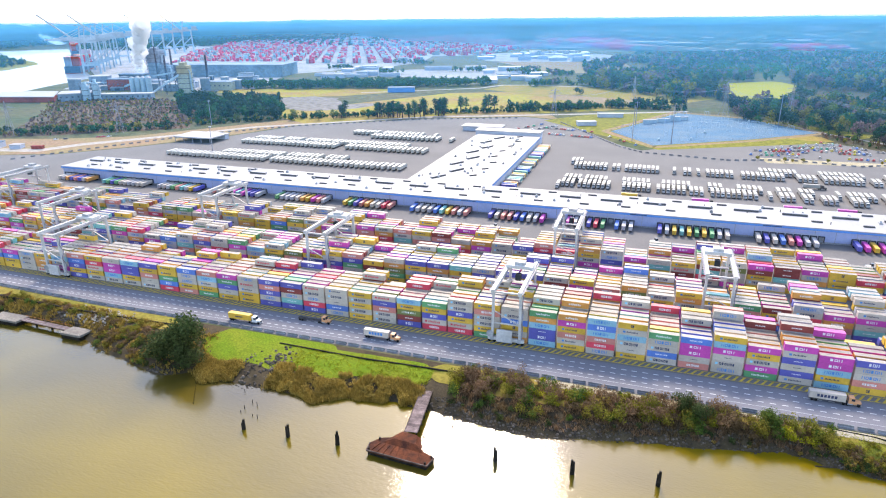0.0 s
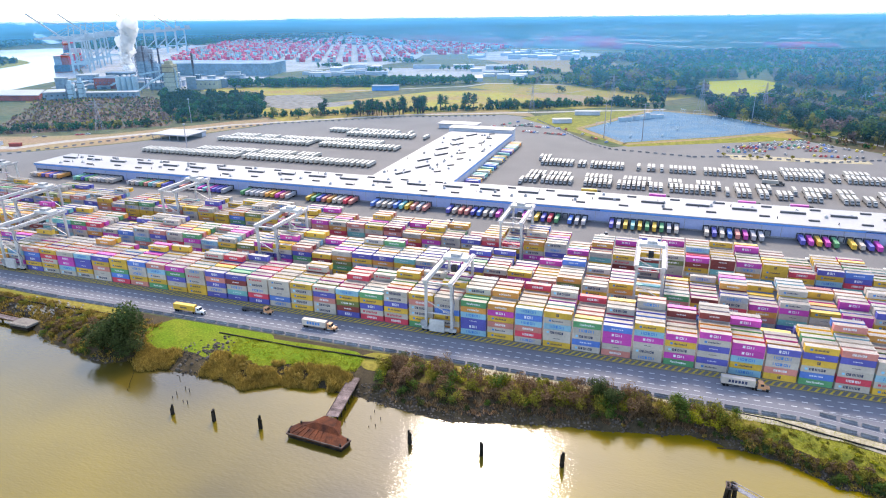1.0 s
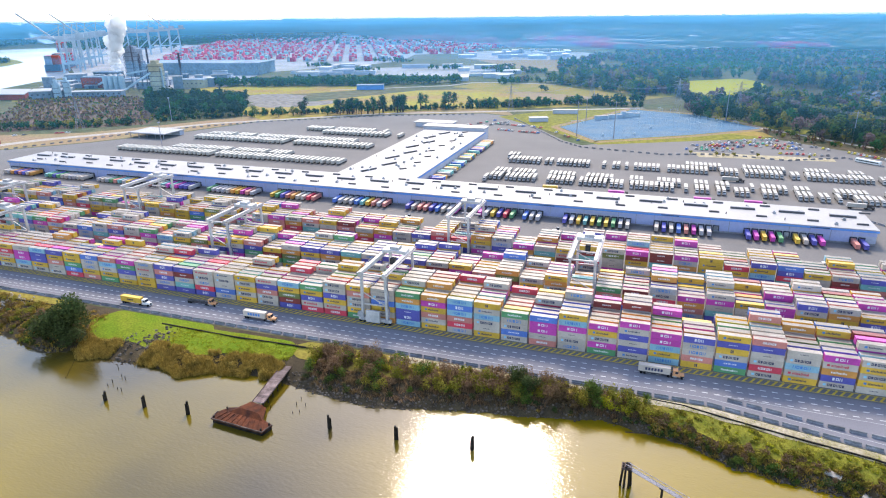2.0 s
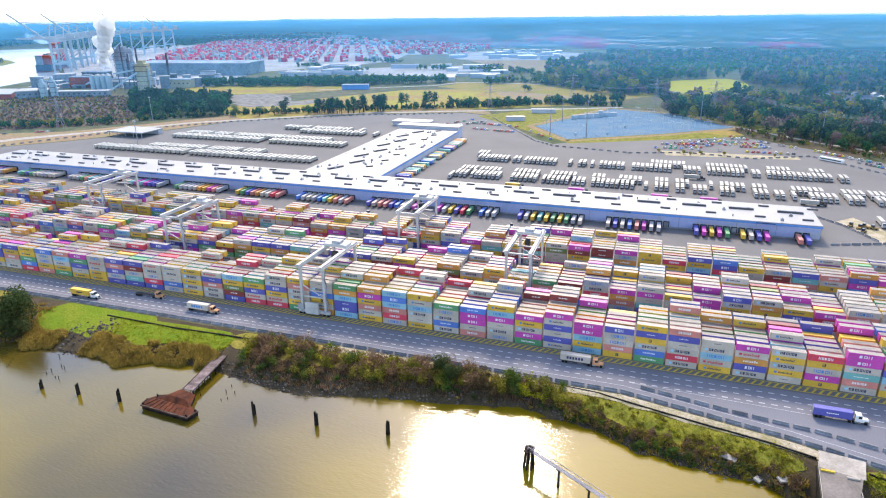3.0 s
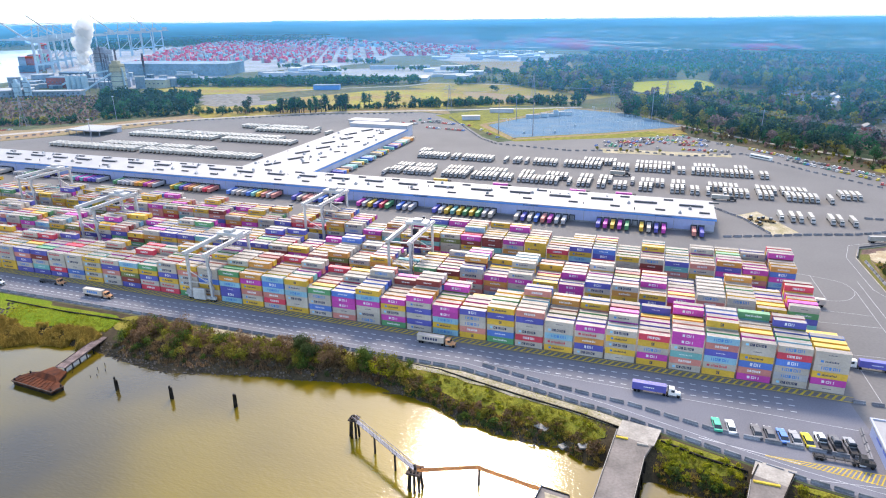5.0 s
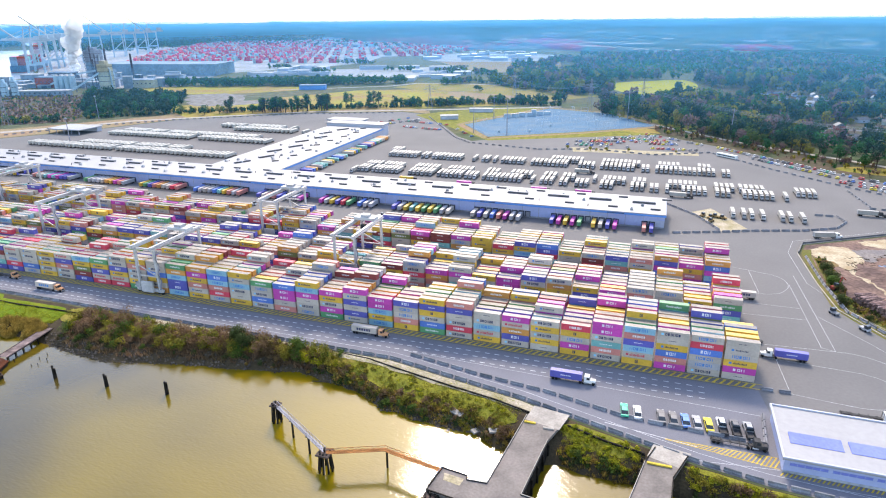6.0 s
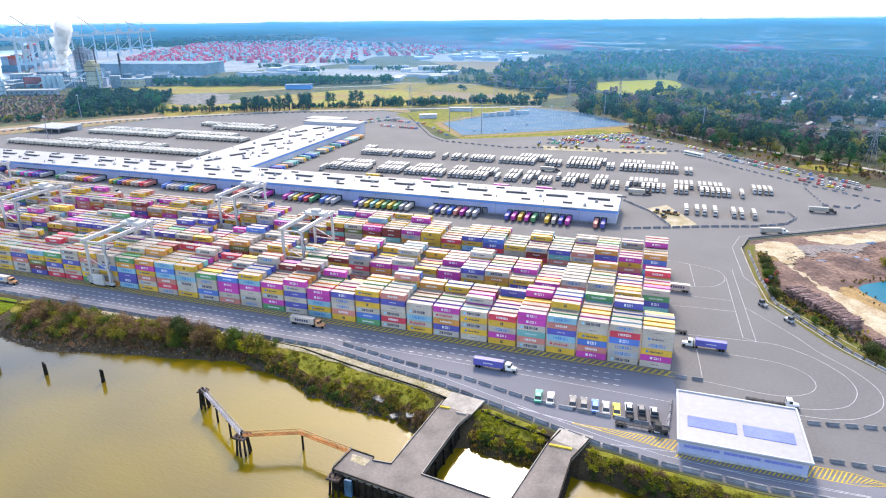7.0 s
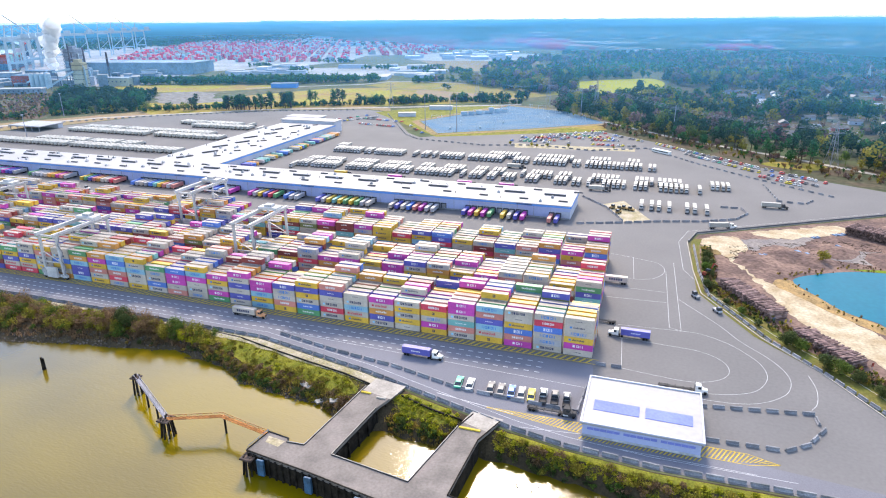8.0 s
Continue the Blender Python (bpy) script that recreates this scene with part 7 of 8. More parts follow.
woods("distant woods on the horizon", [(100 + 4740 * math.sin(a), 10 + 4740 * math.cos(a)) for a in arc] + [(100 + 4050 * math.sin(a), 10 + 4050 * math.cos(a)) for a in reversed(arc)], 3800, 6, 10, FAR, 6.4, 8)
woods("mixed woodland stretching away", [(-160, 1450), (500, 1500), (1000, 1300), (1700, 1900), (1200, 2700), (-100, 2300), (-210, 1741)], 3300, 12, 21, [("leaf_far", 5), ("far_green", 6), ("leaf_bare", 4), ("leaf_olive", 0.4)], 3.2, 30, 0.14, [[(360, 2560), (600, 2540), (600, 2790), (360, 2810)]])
woods("dark clump of oaks beyond the lot", [(-640, 735), (-512, 765), (-540, 830), (-619, 944), (-800, 904)], 170, 16, 24, [("leaf_dark", 3), ("far_green", 1)], 1.3, 160)
for (xa, ya), (xb, yb), n in zip(line, line[1:], (60, 110, 110, 90, 70)):
    woods("low hedge of bushes along the yard", [(xa, ya - 4), (xb, yb - 4), (xb, yb + 14), (xa, ya + 14)], n, 4, 9, [("far_green", 3), ("leaf_dark", 3), ("leaf_olive", 1)], 2.2, 60)
for x, y, rx, ry, n in ((-200, 945, 24, 9, 16), (-146, 958, 17, 9, 14), (-118, 985, 10, 8, 6), (-72, 1008, 14, 9, 12), (-36, 1026, 12, 9, 12), (-12, 1036, 12, 9, 10), (22, 1060, 14, 12, 10), (-240, 1275, 22, 16, 16), (-150, 1170, 8, 8, 3), (-470, 1560, 40, 14, 14), (-690, 1770, 60, 16, 30), (-640, 1460, 34, 14, 18), (-820, 1580, 40, 14, 20)):
    woods("clump of mixed trees in the open field", [(x - rx, y - ry), (x + rx, y - ry), (x + rx, y + ry), (x - rx, y + ry)], n, 9, 17, [("leaf_dark", 3), ("far_green", 4), ("leaf_green", 2), ("leaf_olive", 1)], 1.5, 90)
woods("rough green bushes between kerb and logs", [(270, 332), (296, 292), (316, 266), (334, 240), (341, 244), (323, 272), (303, 297), (283, 326), (276, 345), (276, 395), (270, 398)], 520, 0.9, 2.9, [("leaf_oak", 5), ("leaf_olive", 3), ("leaf_brown", 5), ("reed", 2)], 1.9, 56)
woods("tan scrub round the pond", [(312, 360), (342, 380), (380, 388), (380, 394), (340, 388), (306, 366), (316, 335), (328, 318), (345, 306), (352, 309), (330, 324)], 90, 0.6, 1.5, [("leaf_olive", 2), ("reed", 2), ("leaf_brown", 3)], 3.0, 50)
woods("belt of trees before the port", [(-810, 1080), (-500, 1170), (-340, 1265), (-335, 1300), (-530, 1240), (-810, 1125)], 330, 14, 20, [("leaf_dark", 1), ("far_green", 4)], 1.7, 70)
woods("scrub on the waste ground", [(-768, 560), (-590, 670), (-640, 790), (-820, 910), (-1060, 885), (-925, 757)], 1900, 1.5, 5.5, [("leaf_brown", 10), ("leaf_bare", 6), ("leaf_dark", 1), ("far_green", 3), ("leaf_olive", 3)], 3.4, 24, 0.0)
woods("dark green hedge along the waste ground", [(-930, 505), (-768, 566), (-600, 672), (-612, 692), (-780, 592), (-940, 530)], 170, 5, 11, [("leaf_dark", 3), ("far_green", 3), ("leaf_olive", 1)], 2.0, 60, 0.08)
woods("trees on the plain behind the meadow", [(-330, 1290), (-160, 1300), (60, 1060), (100, 1180), (-150, 1500), (-420, 1700)], 160, 8, 16, MIX, 2.0, 50, 0.4)
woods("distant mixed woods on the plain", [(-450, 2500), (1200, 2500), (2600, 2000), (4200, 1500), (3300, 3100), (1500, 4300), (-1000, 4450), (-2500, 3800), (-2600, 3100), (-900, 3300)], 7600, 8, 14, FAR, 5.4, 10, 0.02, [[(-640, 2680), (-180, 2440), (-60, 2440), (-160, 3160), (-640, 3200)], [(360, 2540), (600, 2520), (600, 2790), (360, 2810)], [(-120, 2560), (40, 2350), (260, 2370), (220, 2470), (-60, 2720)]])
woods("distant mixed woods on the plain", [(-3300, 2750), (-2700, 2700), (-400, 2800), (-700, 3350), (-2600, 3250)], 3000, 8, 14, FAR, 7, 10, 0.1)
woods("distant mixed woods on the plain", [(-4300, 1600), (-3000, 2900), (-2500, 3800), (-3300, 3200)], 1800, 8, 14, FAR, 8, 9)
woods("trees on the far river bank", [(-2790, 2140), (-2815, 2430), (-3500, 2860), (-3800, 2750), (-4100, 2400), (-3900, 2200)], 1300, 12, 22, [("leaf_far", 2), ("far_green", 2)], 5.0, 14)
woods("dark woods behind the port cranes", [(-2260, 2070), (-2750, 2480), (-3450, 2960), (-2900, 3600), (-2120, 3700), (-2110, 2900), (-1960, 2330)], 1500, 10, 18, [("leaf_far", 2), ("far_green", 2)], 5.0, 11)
woods("trees on the island", [(-1800, 1360), (-1880, 1530), (-2240, 1730), (-2600, 1740), (-2500, 1340)], 620, 10, 20, [("far_green", 3), ("leaf_dark", 3), ("leaf_olive", 1)], 2.8, 26)

# ---- houses, church, substation, pylons ----
def house(x, y, turn, w, d, h, roof_mat):
    t = thing("house", "small house with a pitched roof among the trees", "house", "houses among the trees", pose(x, y, 0, 0, 0, turn))
    part("wall", Solid().box(-w / 2, w / 2, -d / 2, d / 2, 0, h), rng.choice(["wall_white", "brick_red", "beige_wall", "concrete"]), t)
    a, b = w / 2 + 0.5, d / 2 + 0.6
    part("roof", Solid().add([(-a, -b, h), (a, -b, h), (a, b, h), (-a, b, h), (-a, 0, h + d * 0.32), (a, 0, h + d * 0.32)], [(3, 2, 1, 0), (0, 1, 5, 4), (2, 3, 4, 5), (1, 2, 5), (3, 0, 4)]), roof_mat, t)
    part("window", Solid().box(-0.9, 0.9, -d / 2 - 0.06, -d / 2, 1.1, 2.4), "glass_dark", t)


for i in range(96):
    x, y = rng.uniform(330, 900), rng.uniform(720, 1420)
    if i < 84:
        c = CLEARINGS[i % 7]
        u, w = 0.1 + 0.8 * ((i // 7) % 4) / 3, 0.15 + 0.7 * (i // 28) / 2
        x = (c[0][0] * (1 - u) + c[1][0] * u) * (1 - w) + (c[3][0] * (1 - u) + c[2][0] * u) * w + rng.uniform(-5, 5)
        y = (c[0][1] * (1 - u) + c[1][1] * u) * (1 - w) + (c[3][1] * (1 - u) + c[2][1] * u) * w + rng.uniform(-5, 5)
    if not inside(SPORTS, x, y) and not inside(BELT, x, y):
        house(x, y, rng.choice([0, 20, 90, 110, -15]), rng.uniform(11, 18), rng.uniform(8, 11), rng.uniform(3, 5), rng.choice(["vent_grey", "vent_dark", "vent_dark", "timber", "concrete", "plant_dark"]))
for c in CLEARINGS:
    tagged(part("road", stripe([((c[0][0] + c[3][0]) / 2, (c[0][1] + c[3][1]) / 2), ((c[1][0] + c[2][0]) / 2, (c[1][1] + c[2][1]) / 2)], 7, 0.05), "asphalt"), "grey residential street between houses", "road", kind="structure")
for i in range(24):
    c = CLEARINGS[i % 7]
    u = rng.random()
    x, y = (c[0][0] + c[3][0]) / 2 * (1 - u) + (c[1][0] + c[2][0]) / 2 * u, (c[0][1] + c[3][1]) / 2 * (1 - u) + (c[1][1] + c[2][1]) / 2 * u
    copy_thing(far_cars[rng.choice([1, 1, 2, 3, 6])], pose(x + rng.uniform(-2, 2), y + rng.choice([-4, 4]), 0.06, 0, 0, rng.uniform(-40, 0)))
church = thing("church", "red brick church with a white steeple", "church", m=pose(579, 1387, 0, 0, 0, 15))
part("nave", Solid().box(-9, 9, -18, 18, 0, 11), "brick_red", church)
part("roof", Solid().add([(-10, -18.5, 11), (10, -18.5, 11), (10, 18.5, 11), (-10, 18.5, 11), (0, -18.5, 19), (0, 18.5, 19)], [(0, 1, 4), (3, 5, 2), (1, 2, 5, 4), (3, 0, 4, 5)]), "vent_dark", church)
part("tower", Solid().box(-4, 4, -26, -18.6, 0, 22), "brick_red", church)
part("steeple", Solid().tube((0, -22.3, 22), (0, -22.3, 42), 3.6, 0.2, 8), "roof_white", church)


def pylon(x, y, h, turn):
    t = thing("pylon", "grey lattice electricity pylon", "pylon", "electricity pylons", pose(x, y, 0, 0, 0, turn))
    w = h * 0.11
    s = Solid()
    lv = [0, 0.3, 0.55, 0.75, 0.9, 1.0]
    wd = [w, w * 0.6, w * 0.35, w * 0.22, w * 0.16, w * 0.04]
    cs = [(-1, -1), (1, -1), (1, 1), (-1, 1)]
    for i in range(5):
        for j in range(4):
            a, b = cs[j], cs[(j + 1) % 4]
            p = (a[0] * wd[i], a[1] * wd[i], h * lv[i])
            q = (a[0] * wd[i + 1], a[1] * wd[i + 1], h * lv[i + 1])
            r = (b[0] * wd[i + 1], b[1] * wd[i + 1], h * lv[i + 1])
            s.beam(p, q, 0.24).beam(p, r, 0.13).beam(q, r, 0.13)
    part("mast", s, "grey_steel", t)
    for z, k in ((0.7, 0.20), (0.8, 0.26), (0.9, 0.18)):
        part("crossarm", Solid().beam((-h * k, 0, h * z + 0.6), (h * k, 0, h * z + 0.6), 0.3).beam((-h * k, 0, h * z + 0.6), (0, 0, h * z + 2.4), 0.2).beam((h * k, 0, h * z + 0.6), (0, 0, h * z + 2.4), 0.2), "grey_steel", t)


PYLONS = [(-772, 575, 42), (-652, 628, 40), (-149, 907, 38), (-47, 1022, 46), (78, 968, 46), (152, 923, 48), (389, 658, 42)]
for x, y, h in PYLONS:
    pylon(x, y, h, 30)
for x, y, h in ((8, 738, 42), (-34, 743, 40), (136, 891, 40), (254, 783, 34), (-35, 844, 32)):
    t = thing("power_pole", "tall slender steel power pole", "pole", "power poles", pose(x, y, 0))
    part("mast", Solid().tube((0, 0, 0), (0, 0, h), 0.55, 0.25, 8), "grey_steel", t)
    part("crossarm", Solid().beam((-3, 0, h - 2), (3, 0, h - 2), 0.25), "grey_steel", t)
for x, y, h in ((-575, 707, 32), (-449, 545, 30)):
    t = thing("light_mast", "tall lamp mast with a ring of floodlights", "lamp", "lamp masts", pose(x, y, 0))
    part("mast", Solid().tube((0, 0, 0), (0, 0, h), 0.5, 0.25, 8), "grey_steel", t)
    part("lamp_ring", Solid().tube((0, 0, h - 0.6), (0, 0, h + 0.4), 1.6, 1.3, 10), "vent_grey", t)
for a, b in ((4, 5), (5, 6), (2, 3), (3, 4)):
    (x0, y0, h0), (x1, y1, h1) = PYLONS[a], PYLONS[b]
    for off in (-6, 0, 6):
        pts = [(x0 + (x1 - x0) * k / 10 + off * 0.6, y0 + (y1 - y0) * k / 10 + off, (h0 + (h1 - h0) * k / 10) * 0.8 - 9 * (1 - (k / 5 - 1) ** 2)) for k in range(11)]
        cable = bpy.data.curves.new("power_line", "CURVE")
        cable.dimensions, cable.bevel_depth, cable.bevel_resolution = "3D", 0.09, 1
        run = cable.splines.new("POLY")
        run.points.add(10)
        for k, p in enumerate(pts):
            run.points[k].co = (*p, 1)
        cable.materials.append(M["grey_steel"])
        tagged(new("power_line", cable), "thin sagging power line between pylons", "cable", "power lines")
rng = random.Random(9)
SUB = [(-50, 800), (18, 965), (105, 935), (160, 850), (85, 790), (-11, 730)]
for i in range(110):
    x, y = rng.uniform(-60, 170), rng.uniform(725, 970)
    if not inside(SUB, x, y):
        continue
    if i % 8 == 0:
        t = thing("switchgear", "pale grey electrical transformer in the substation", "transformer", "substation equipment", pose(x, y, 0.1, 0, 0, 25))
        part("tank", Solid().chamfered(-1.3, 1.3, -0.9, 0.9, 0.3, 2.2, 0.2), "crane_far", t)
        for k in (-0.8, 0, 0.8):
            part("insulator", Solid().tube((k, 0, 2.2), (k, 0, 3.6), 0.16, 0.1, 6), "cab_white", t)
    else:
        t = thing("busbar_frame", "thin steel busbar frame in the substation", "frame", "substation equipment", pose(x, y, 0.1, 0, 0, 25 if i % 3 else 115))
        for k in (-5, 5):
            part("post", Solid().beam((k, 0, 0), (k, 0, 7), 0.22), "crane_far", t)
        part("beam", Solid().beam((-5.5, 0, 7), (5.5, 0, 7), 0.26), "crane_far", t)
for x, y, w, h in ((-22, 868, 9, 5), (-14, 876, 8, 4.5), (-5, 884, 9, 5), (4, 893, 7, 4), (9, 897, 6, 8), (16, 905, 8, 5), (25, 912, 9, 4)):
    t = thing("switch_house", "pale blue switchgear housing in the substation", "housing", "substation housings", pose(x, y, 0.1, 0, 0, 20))
    part("wall", Solid().box(-w / 2, w / 2, -2, 2, 0, h), "crane_far", t)
    part("roof", Solid().chamfered(-w / 2 - 0.3, w / 2 + 0.3, -2.3, 2.3, h, h + 0.4, 0.15), "roof_white", t)
tagged(part("road", stripe([(-70, 800), (14, 983), (116, 947), (181, 851), (92, 777), (-10, 713), (-70, 800)], 9, 0.085), "clay"), "brown dirt track round the substation", "road", kind="structure")
fence = Solid()
fp = [(-62, 800), (18, 975), (111, 940), (172, 850), (90, 785), (-11, 722), (-62, 800)]
for (x0, y0), (x1, y1) in zip(fp, fp[1:]):
    fence.beam((x0, y0, 2.6), (x1, y1, 2.6), 0.12).beam((x0, y0, 1.2), (x1, y1, 1.2), 0.1)
    for k in range(12):
        fence.beam((x0 + (x1 - x0) * k / 12, y0 + (y1 - y0) * k / 12, 0), (x0 + (x1 - x0) * k / 12, y0 + (y1 - y0) * k / 12, 2.7), 0.14)
tagged(part("fence", fence, "grey_steel"), "steel fence round the substation", "fence", kind="structure")


def shed_building(x, y, w, d, h, turn, label, roof="roof_white", walls="wall_white"):
    t = thing("shed", label, "building", "sheds near the yard", pose(x, y, 0.05, 0, 0, turn))
    part("wall", Solid().box(-w / 2, w / 2, -d / 2, d / 2, 0, h), walls, t)
    part("roof", Solid().chamfered(-w / 2 - 0.5, w / 2 + 0.5, -d / 2 - 0.5, d / 2 + 0.5, h, h + 0.9, 0.3), roof, t)


shed_building(-96, 838, 24, 10, 4.5, 20, "small white shed beside the substation")
shed_building(-72, 914, 34, 9, 4.5, 12, "long white shed behind the substation")
shed_building(-470, 1125, 50, 18, 8, 18, "blue-walled shed in the meadow", "plant_grey", "fascia_blue")
for i in range(30):
    x, y = rng.uniform(-780, -260), rng.uniform(1330, 1650)
    shed_building(x, y, rng.uniform(20, 70), rng.uniform(14, 30), rng.uniform(5, 9), rng.choice([15, 20, 105]), "distant pale industrial shed", rng.choice(["roof_white", "plant_grey", "vent_grey"]))

for i in range(24):
    x, y = rng.uniform(-560, -230), rng.uniform(1950, 2330)
    shed_building(x, y, rng.uniform(18, 60), rng.uniform(14, 30), rng.uniform(5, 11), rng.choice([15, 20, 105]), "distant pale industrial shed", rng.choice(["roof_white", "cab_white", "plant_grey"]))

# ---- mill and port in the distance ----
def mill(x, y, w, d, h, turn, walls, label):
    t = thing("mill_building", label, "building", "mill buildings", pose(x, y, 0.05, 0, 0, turn))
    part("wall", Solid().box(-w / 2, w / 2, -d / 2, d / 2, 0, h), walls, t)
    part("roof", Solid().chamfered(-w / 2 - 1, w / 2 + 1, -d / 2 - 1, d / 2 + 1, h, h + 1.5, 0.4), "plant_grey" if walls != "plant_grey" else "roof_white", t)
    for k in range(int(w / 9) if w > 34 else 0):
        part("window", Solid().box(-w / 2 + 3 + k * 9, -w / 2 + 6 + k * 9, -d / 2 - 0.2, -d / 2, h * 0.5, h * 0.5 + 2.5), "plant_dark", t)


def process_tower(x, y, w, d, h, turn, walls, label):
    """A tall mill block with floor ledges, a penthouse, a duct and an open stair."""
    t = thing("mill_tower", label, "building", "mill towers", pose(x, y, 0.05, 0, 0, turn))
    part("wall", Solid().box(-w / 2, w / 2, -d / 2, d / 2, 0, h), walls, t)
    for k in range(1, int(h / 9) + 1):
        part("ledge", Solid().box(-w / 2 - 0.6, w / 2 + 0.6, -d / 2 - 0.6, d / 2 + 0.6, k * 9 - 0.4, k * 9 + 0.4), "plant_dark", t)
    part("penthouse", Solid().chamfered(-w * 0.3, w * 0.25, -d * 0.3, d * 0.3, h, h + 6, 0.3), walls, t)
    part("duct", Solid().tube((w / 2 + 2, -d * 0.2, 0), (w / 2 + 2, -d * 0.2, h * 0.8), 1.6, n=8).tube((w / 2 + 2, -d * 0.2, h * 0.8), (0, -d * 0.2, h + 4), 1.6, n=8), "crane_far", t)
    stair = Solid()
    for k in range(int(h / 6)):
        stair.beam((-w / 2 - 2.5, -d / 2, 6 * k), (-w / 2 - 2.5, -d / 2 + 6, 6 * k + 6), 1.2, 0.5)
    for e in (0, 6):
        stair.beam((-w / 2 - 2.5, -d / 2 + e, 0), (-w / 2 - 2.5, -d / 2 + e, h), 0.5)
    part("stair", stair, "plant_dark", t)


t = thing("mill_building", "long low mill shed with a white roof and orange-red wall", "building", "mill buildings")
part("wall", Solid().slab([(-1260, 768), (-995, 835), (-1060, 900), (-1320, 830)], 0, 9), "brick_red", t)
part("roof", Solid().slab([(-1262, 766), (-993, 833), (-1060, 903), (-1322, 832)], 9, 10), "roof_white", t)
mill(-985, 880, 62, 50, 12, 40, "plant_grey", "grey-blue flat-roofed mill building")
mill(-905, 905, 90, 18, 9, 22, "plant_grey", "long low grey mill store")
mill(-1036, 1030, 46, 26, 20, 14, "brick_red", "red mill hall with a dark roof")
mill(-1040, 1070, 50, 26, 26, 14, "plant_dark", "tall dark mill boiler house")
mill(-910, 1040, 46, 22, 12, 14, "plant_grey", "grey flat-roofed mill building")
mill(-835, 1075, 56, 26, 15, 14, "beige_wall", "pale flat-roofed mill building")
mill(-1130, 1070, 36, 30, 20, 30, "plant_grey", "grey mill block beside the river")
process_tower(-864, 1012, 20, 20, 50, 14, "beige_wall", "pale square mill tower with ledges")
process_tower(-1147, 1258, 30, 28, 62, 14, "plant_grey", "tall grey mill boiler tower with ducts")
process_tower(-1062, 1190, 22, 20, 34, 14, "plant_grey", "grey mill recovery tower with a stair")
process_tower(-957, 868, 9, 9, 26, 20, "crane_far", "slim pale mill tower beside the sheds")
process_tower(-942, 876, 8, 8, 30, 20, "crane_far", "slim pale mill tower beside the sheds")
process_tower(-925, 1080, 22, 20, 34, 14, "plant_grey", "square grey mill tower with a penthouse")
for (xa, ya, za), (xb, yb, zb) in (((-1010, 1010, 8), (-945, 1006, 30)), ((-935, 1010, 30), (-868, 1014, 40)), ((-900, 960, 4), (-868, 1000, 34))):
    t = thing("conveyor", "covered conveyor bridge sloping between mill towers", "conveyor", "mill conveyors")
    part("gallery", Solid().beam((xa, ya, za), (xb, yb, zb), 3.2, 3.0), "crane_far", t)
    for k in (0.15, 0.5, 0.85):
        x, y, z = xa + (xb - xa) * k, ya + (yb - ya) * k, za + (zb - za) * k
        part("trestle", Solid().beam((x - 1.5, y, 0), (x, y, z), 0.6).beam((x + 1.5, y, 0), (x, y, z), 0.6), "plant_dark", t)
pr = random.Random(17)
for i in range(46):
    u = pr.random()
    x, y = -1120 + 300 * u + pr.uniform(-25, 25), 985 + 140 * u + pr.uniform(-45, 70)
    mill(x, y, pr.uniform(8, 34), pr.uniform(8, 20), pr.choice([5, 7, 9, 12, 16, 22]), pr.choice([20, 28, 35, 110]), pr.choice(["plant_grey", "plant_grey", "wall_white", "plant_dark", "plant_grey"]), "small mill building with a flat roof")
for i in range(9):
    u = pr.random()
    x, y = -1110 + 260 * u, 1000 + 130 * u + pr.uniform(-20, 40)
    t = thing("pipe_rack", "pale steel pipe bridge at the mill", "pipe rack", "mill pipe racks", pose(x, y, 0.05, 0, 0, pr.choice([25, 115])))
    for k in (-14, 0, 14):
        part("trestle", Solid().beam((k, -1.5, 0), (k, -1.5, 12), 0.8).beam((k, 1.5, 0), (k, 1.5, 12), 0.8).beam((k, -1.5, 12), (k, 1.5, 12), 0.6), "crane_far", t)
    part("pipe", Solid().tube((-16, 0, 12.8), (16, 0, 12.8), 0.9, n=8), "crane_far", t)
t = thing("mill_building", "very long pale grey warehouse at the mill", "building", "mill buildings")
part("wall", Solid().slab([(-1155, 1283), (-858, 1337), (-878, 1440), (-1175, 1386)], 0, 26), "plant_grey", t)
part("roof", Solid().slab([(-1157, 1281), (-856, 1335), (-876, 1442), (-1177, 1388)], 26, 27.4), "plant_grey", t)
for x, y, h, r in ((-888, 1107, 64, 2.6), (-1067, 1215, 68, 2.6), (-1103, 1207, 74, 2.0), (-985, 1100, 52, 1.8), (-1010, 1130, 60, 1.8)):
    t = thing("chimney", "tall dark mill chimney stack", "chimney", "mill chimneys", pose(x, y, 0.05))
    part("flue", Solid().tube((0, 0, 0), (0, 0, h), r, r * 0.75, 12), "plant_dark", t)
    part("platform", Solid().tube((0, 0, h * 0.8), (0, 0, h * 0.8 + 0.8), r * 1.7, n=12), "plant_grey", t)
for i in range(7):
    t = thing("silo", "pale grey round mill silo with a conical cap", "silo", "mill silos", pose(-973 + 10.6 * (i % 4) + 4 * (i // 4), 992 + 2.6 * (i % 4) + 12 * (i // 4), 0.05))
    part("shell", Solid().tube((0, 0, 0), (0, 0, 27), 4.6, n=14), "crane_far", t)
    part("cap", Solid().tube((0, 0, 27), (0, 0, 30), 4.8, 1.0, 14), "roof_white", t)
# steam rising from the mill
puff_v, puff_f = [], []
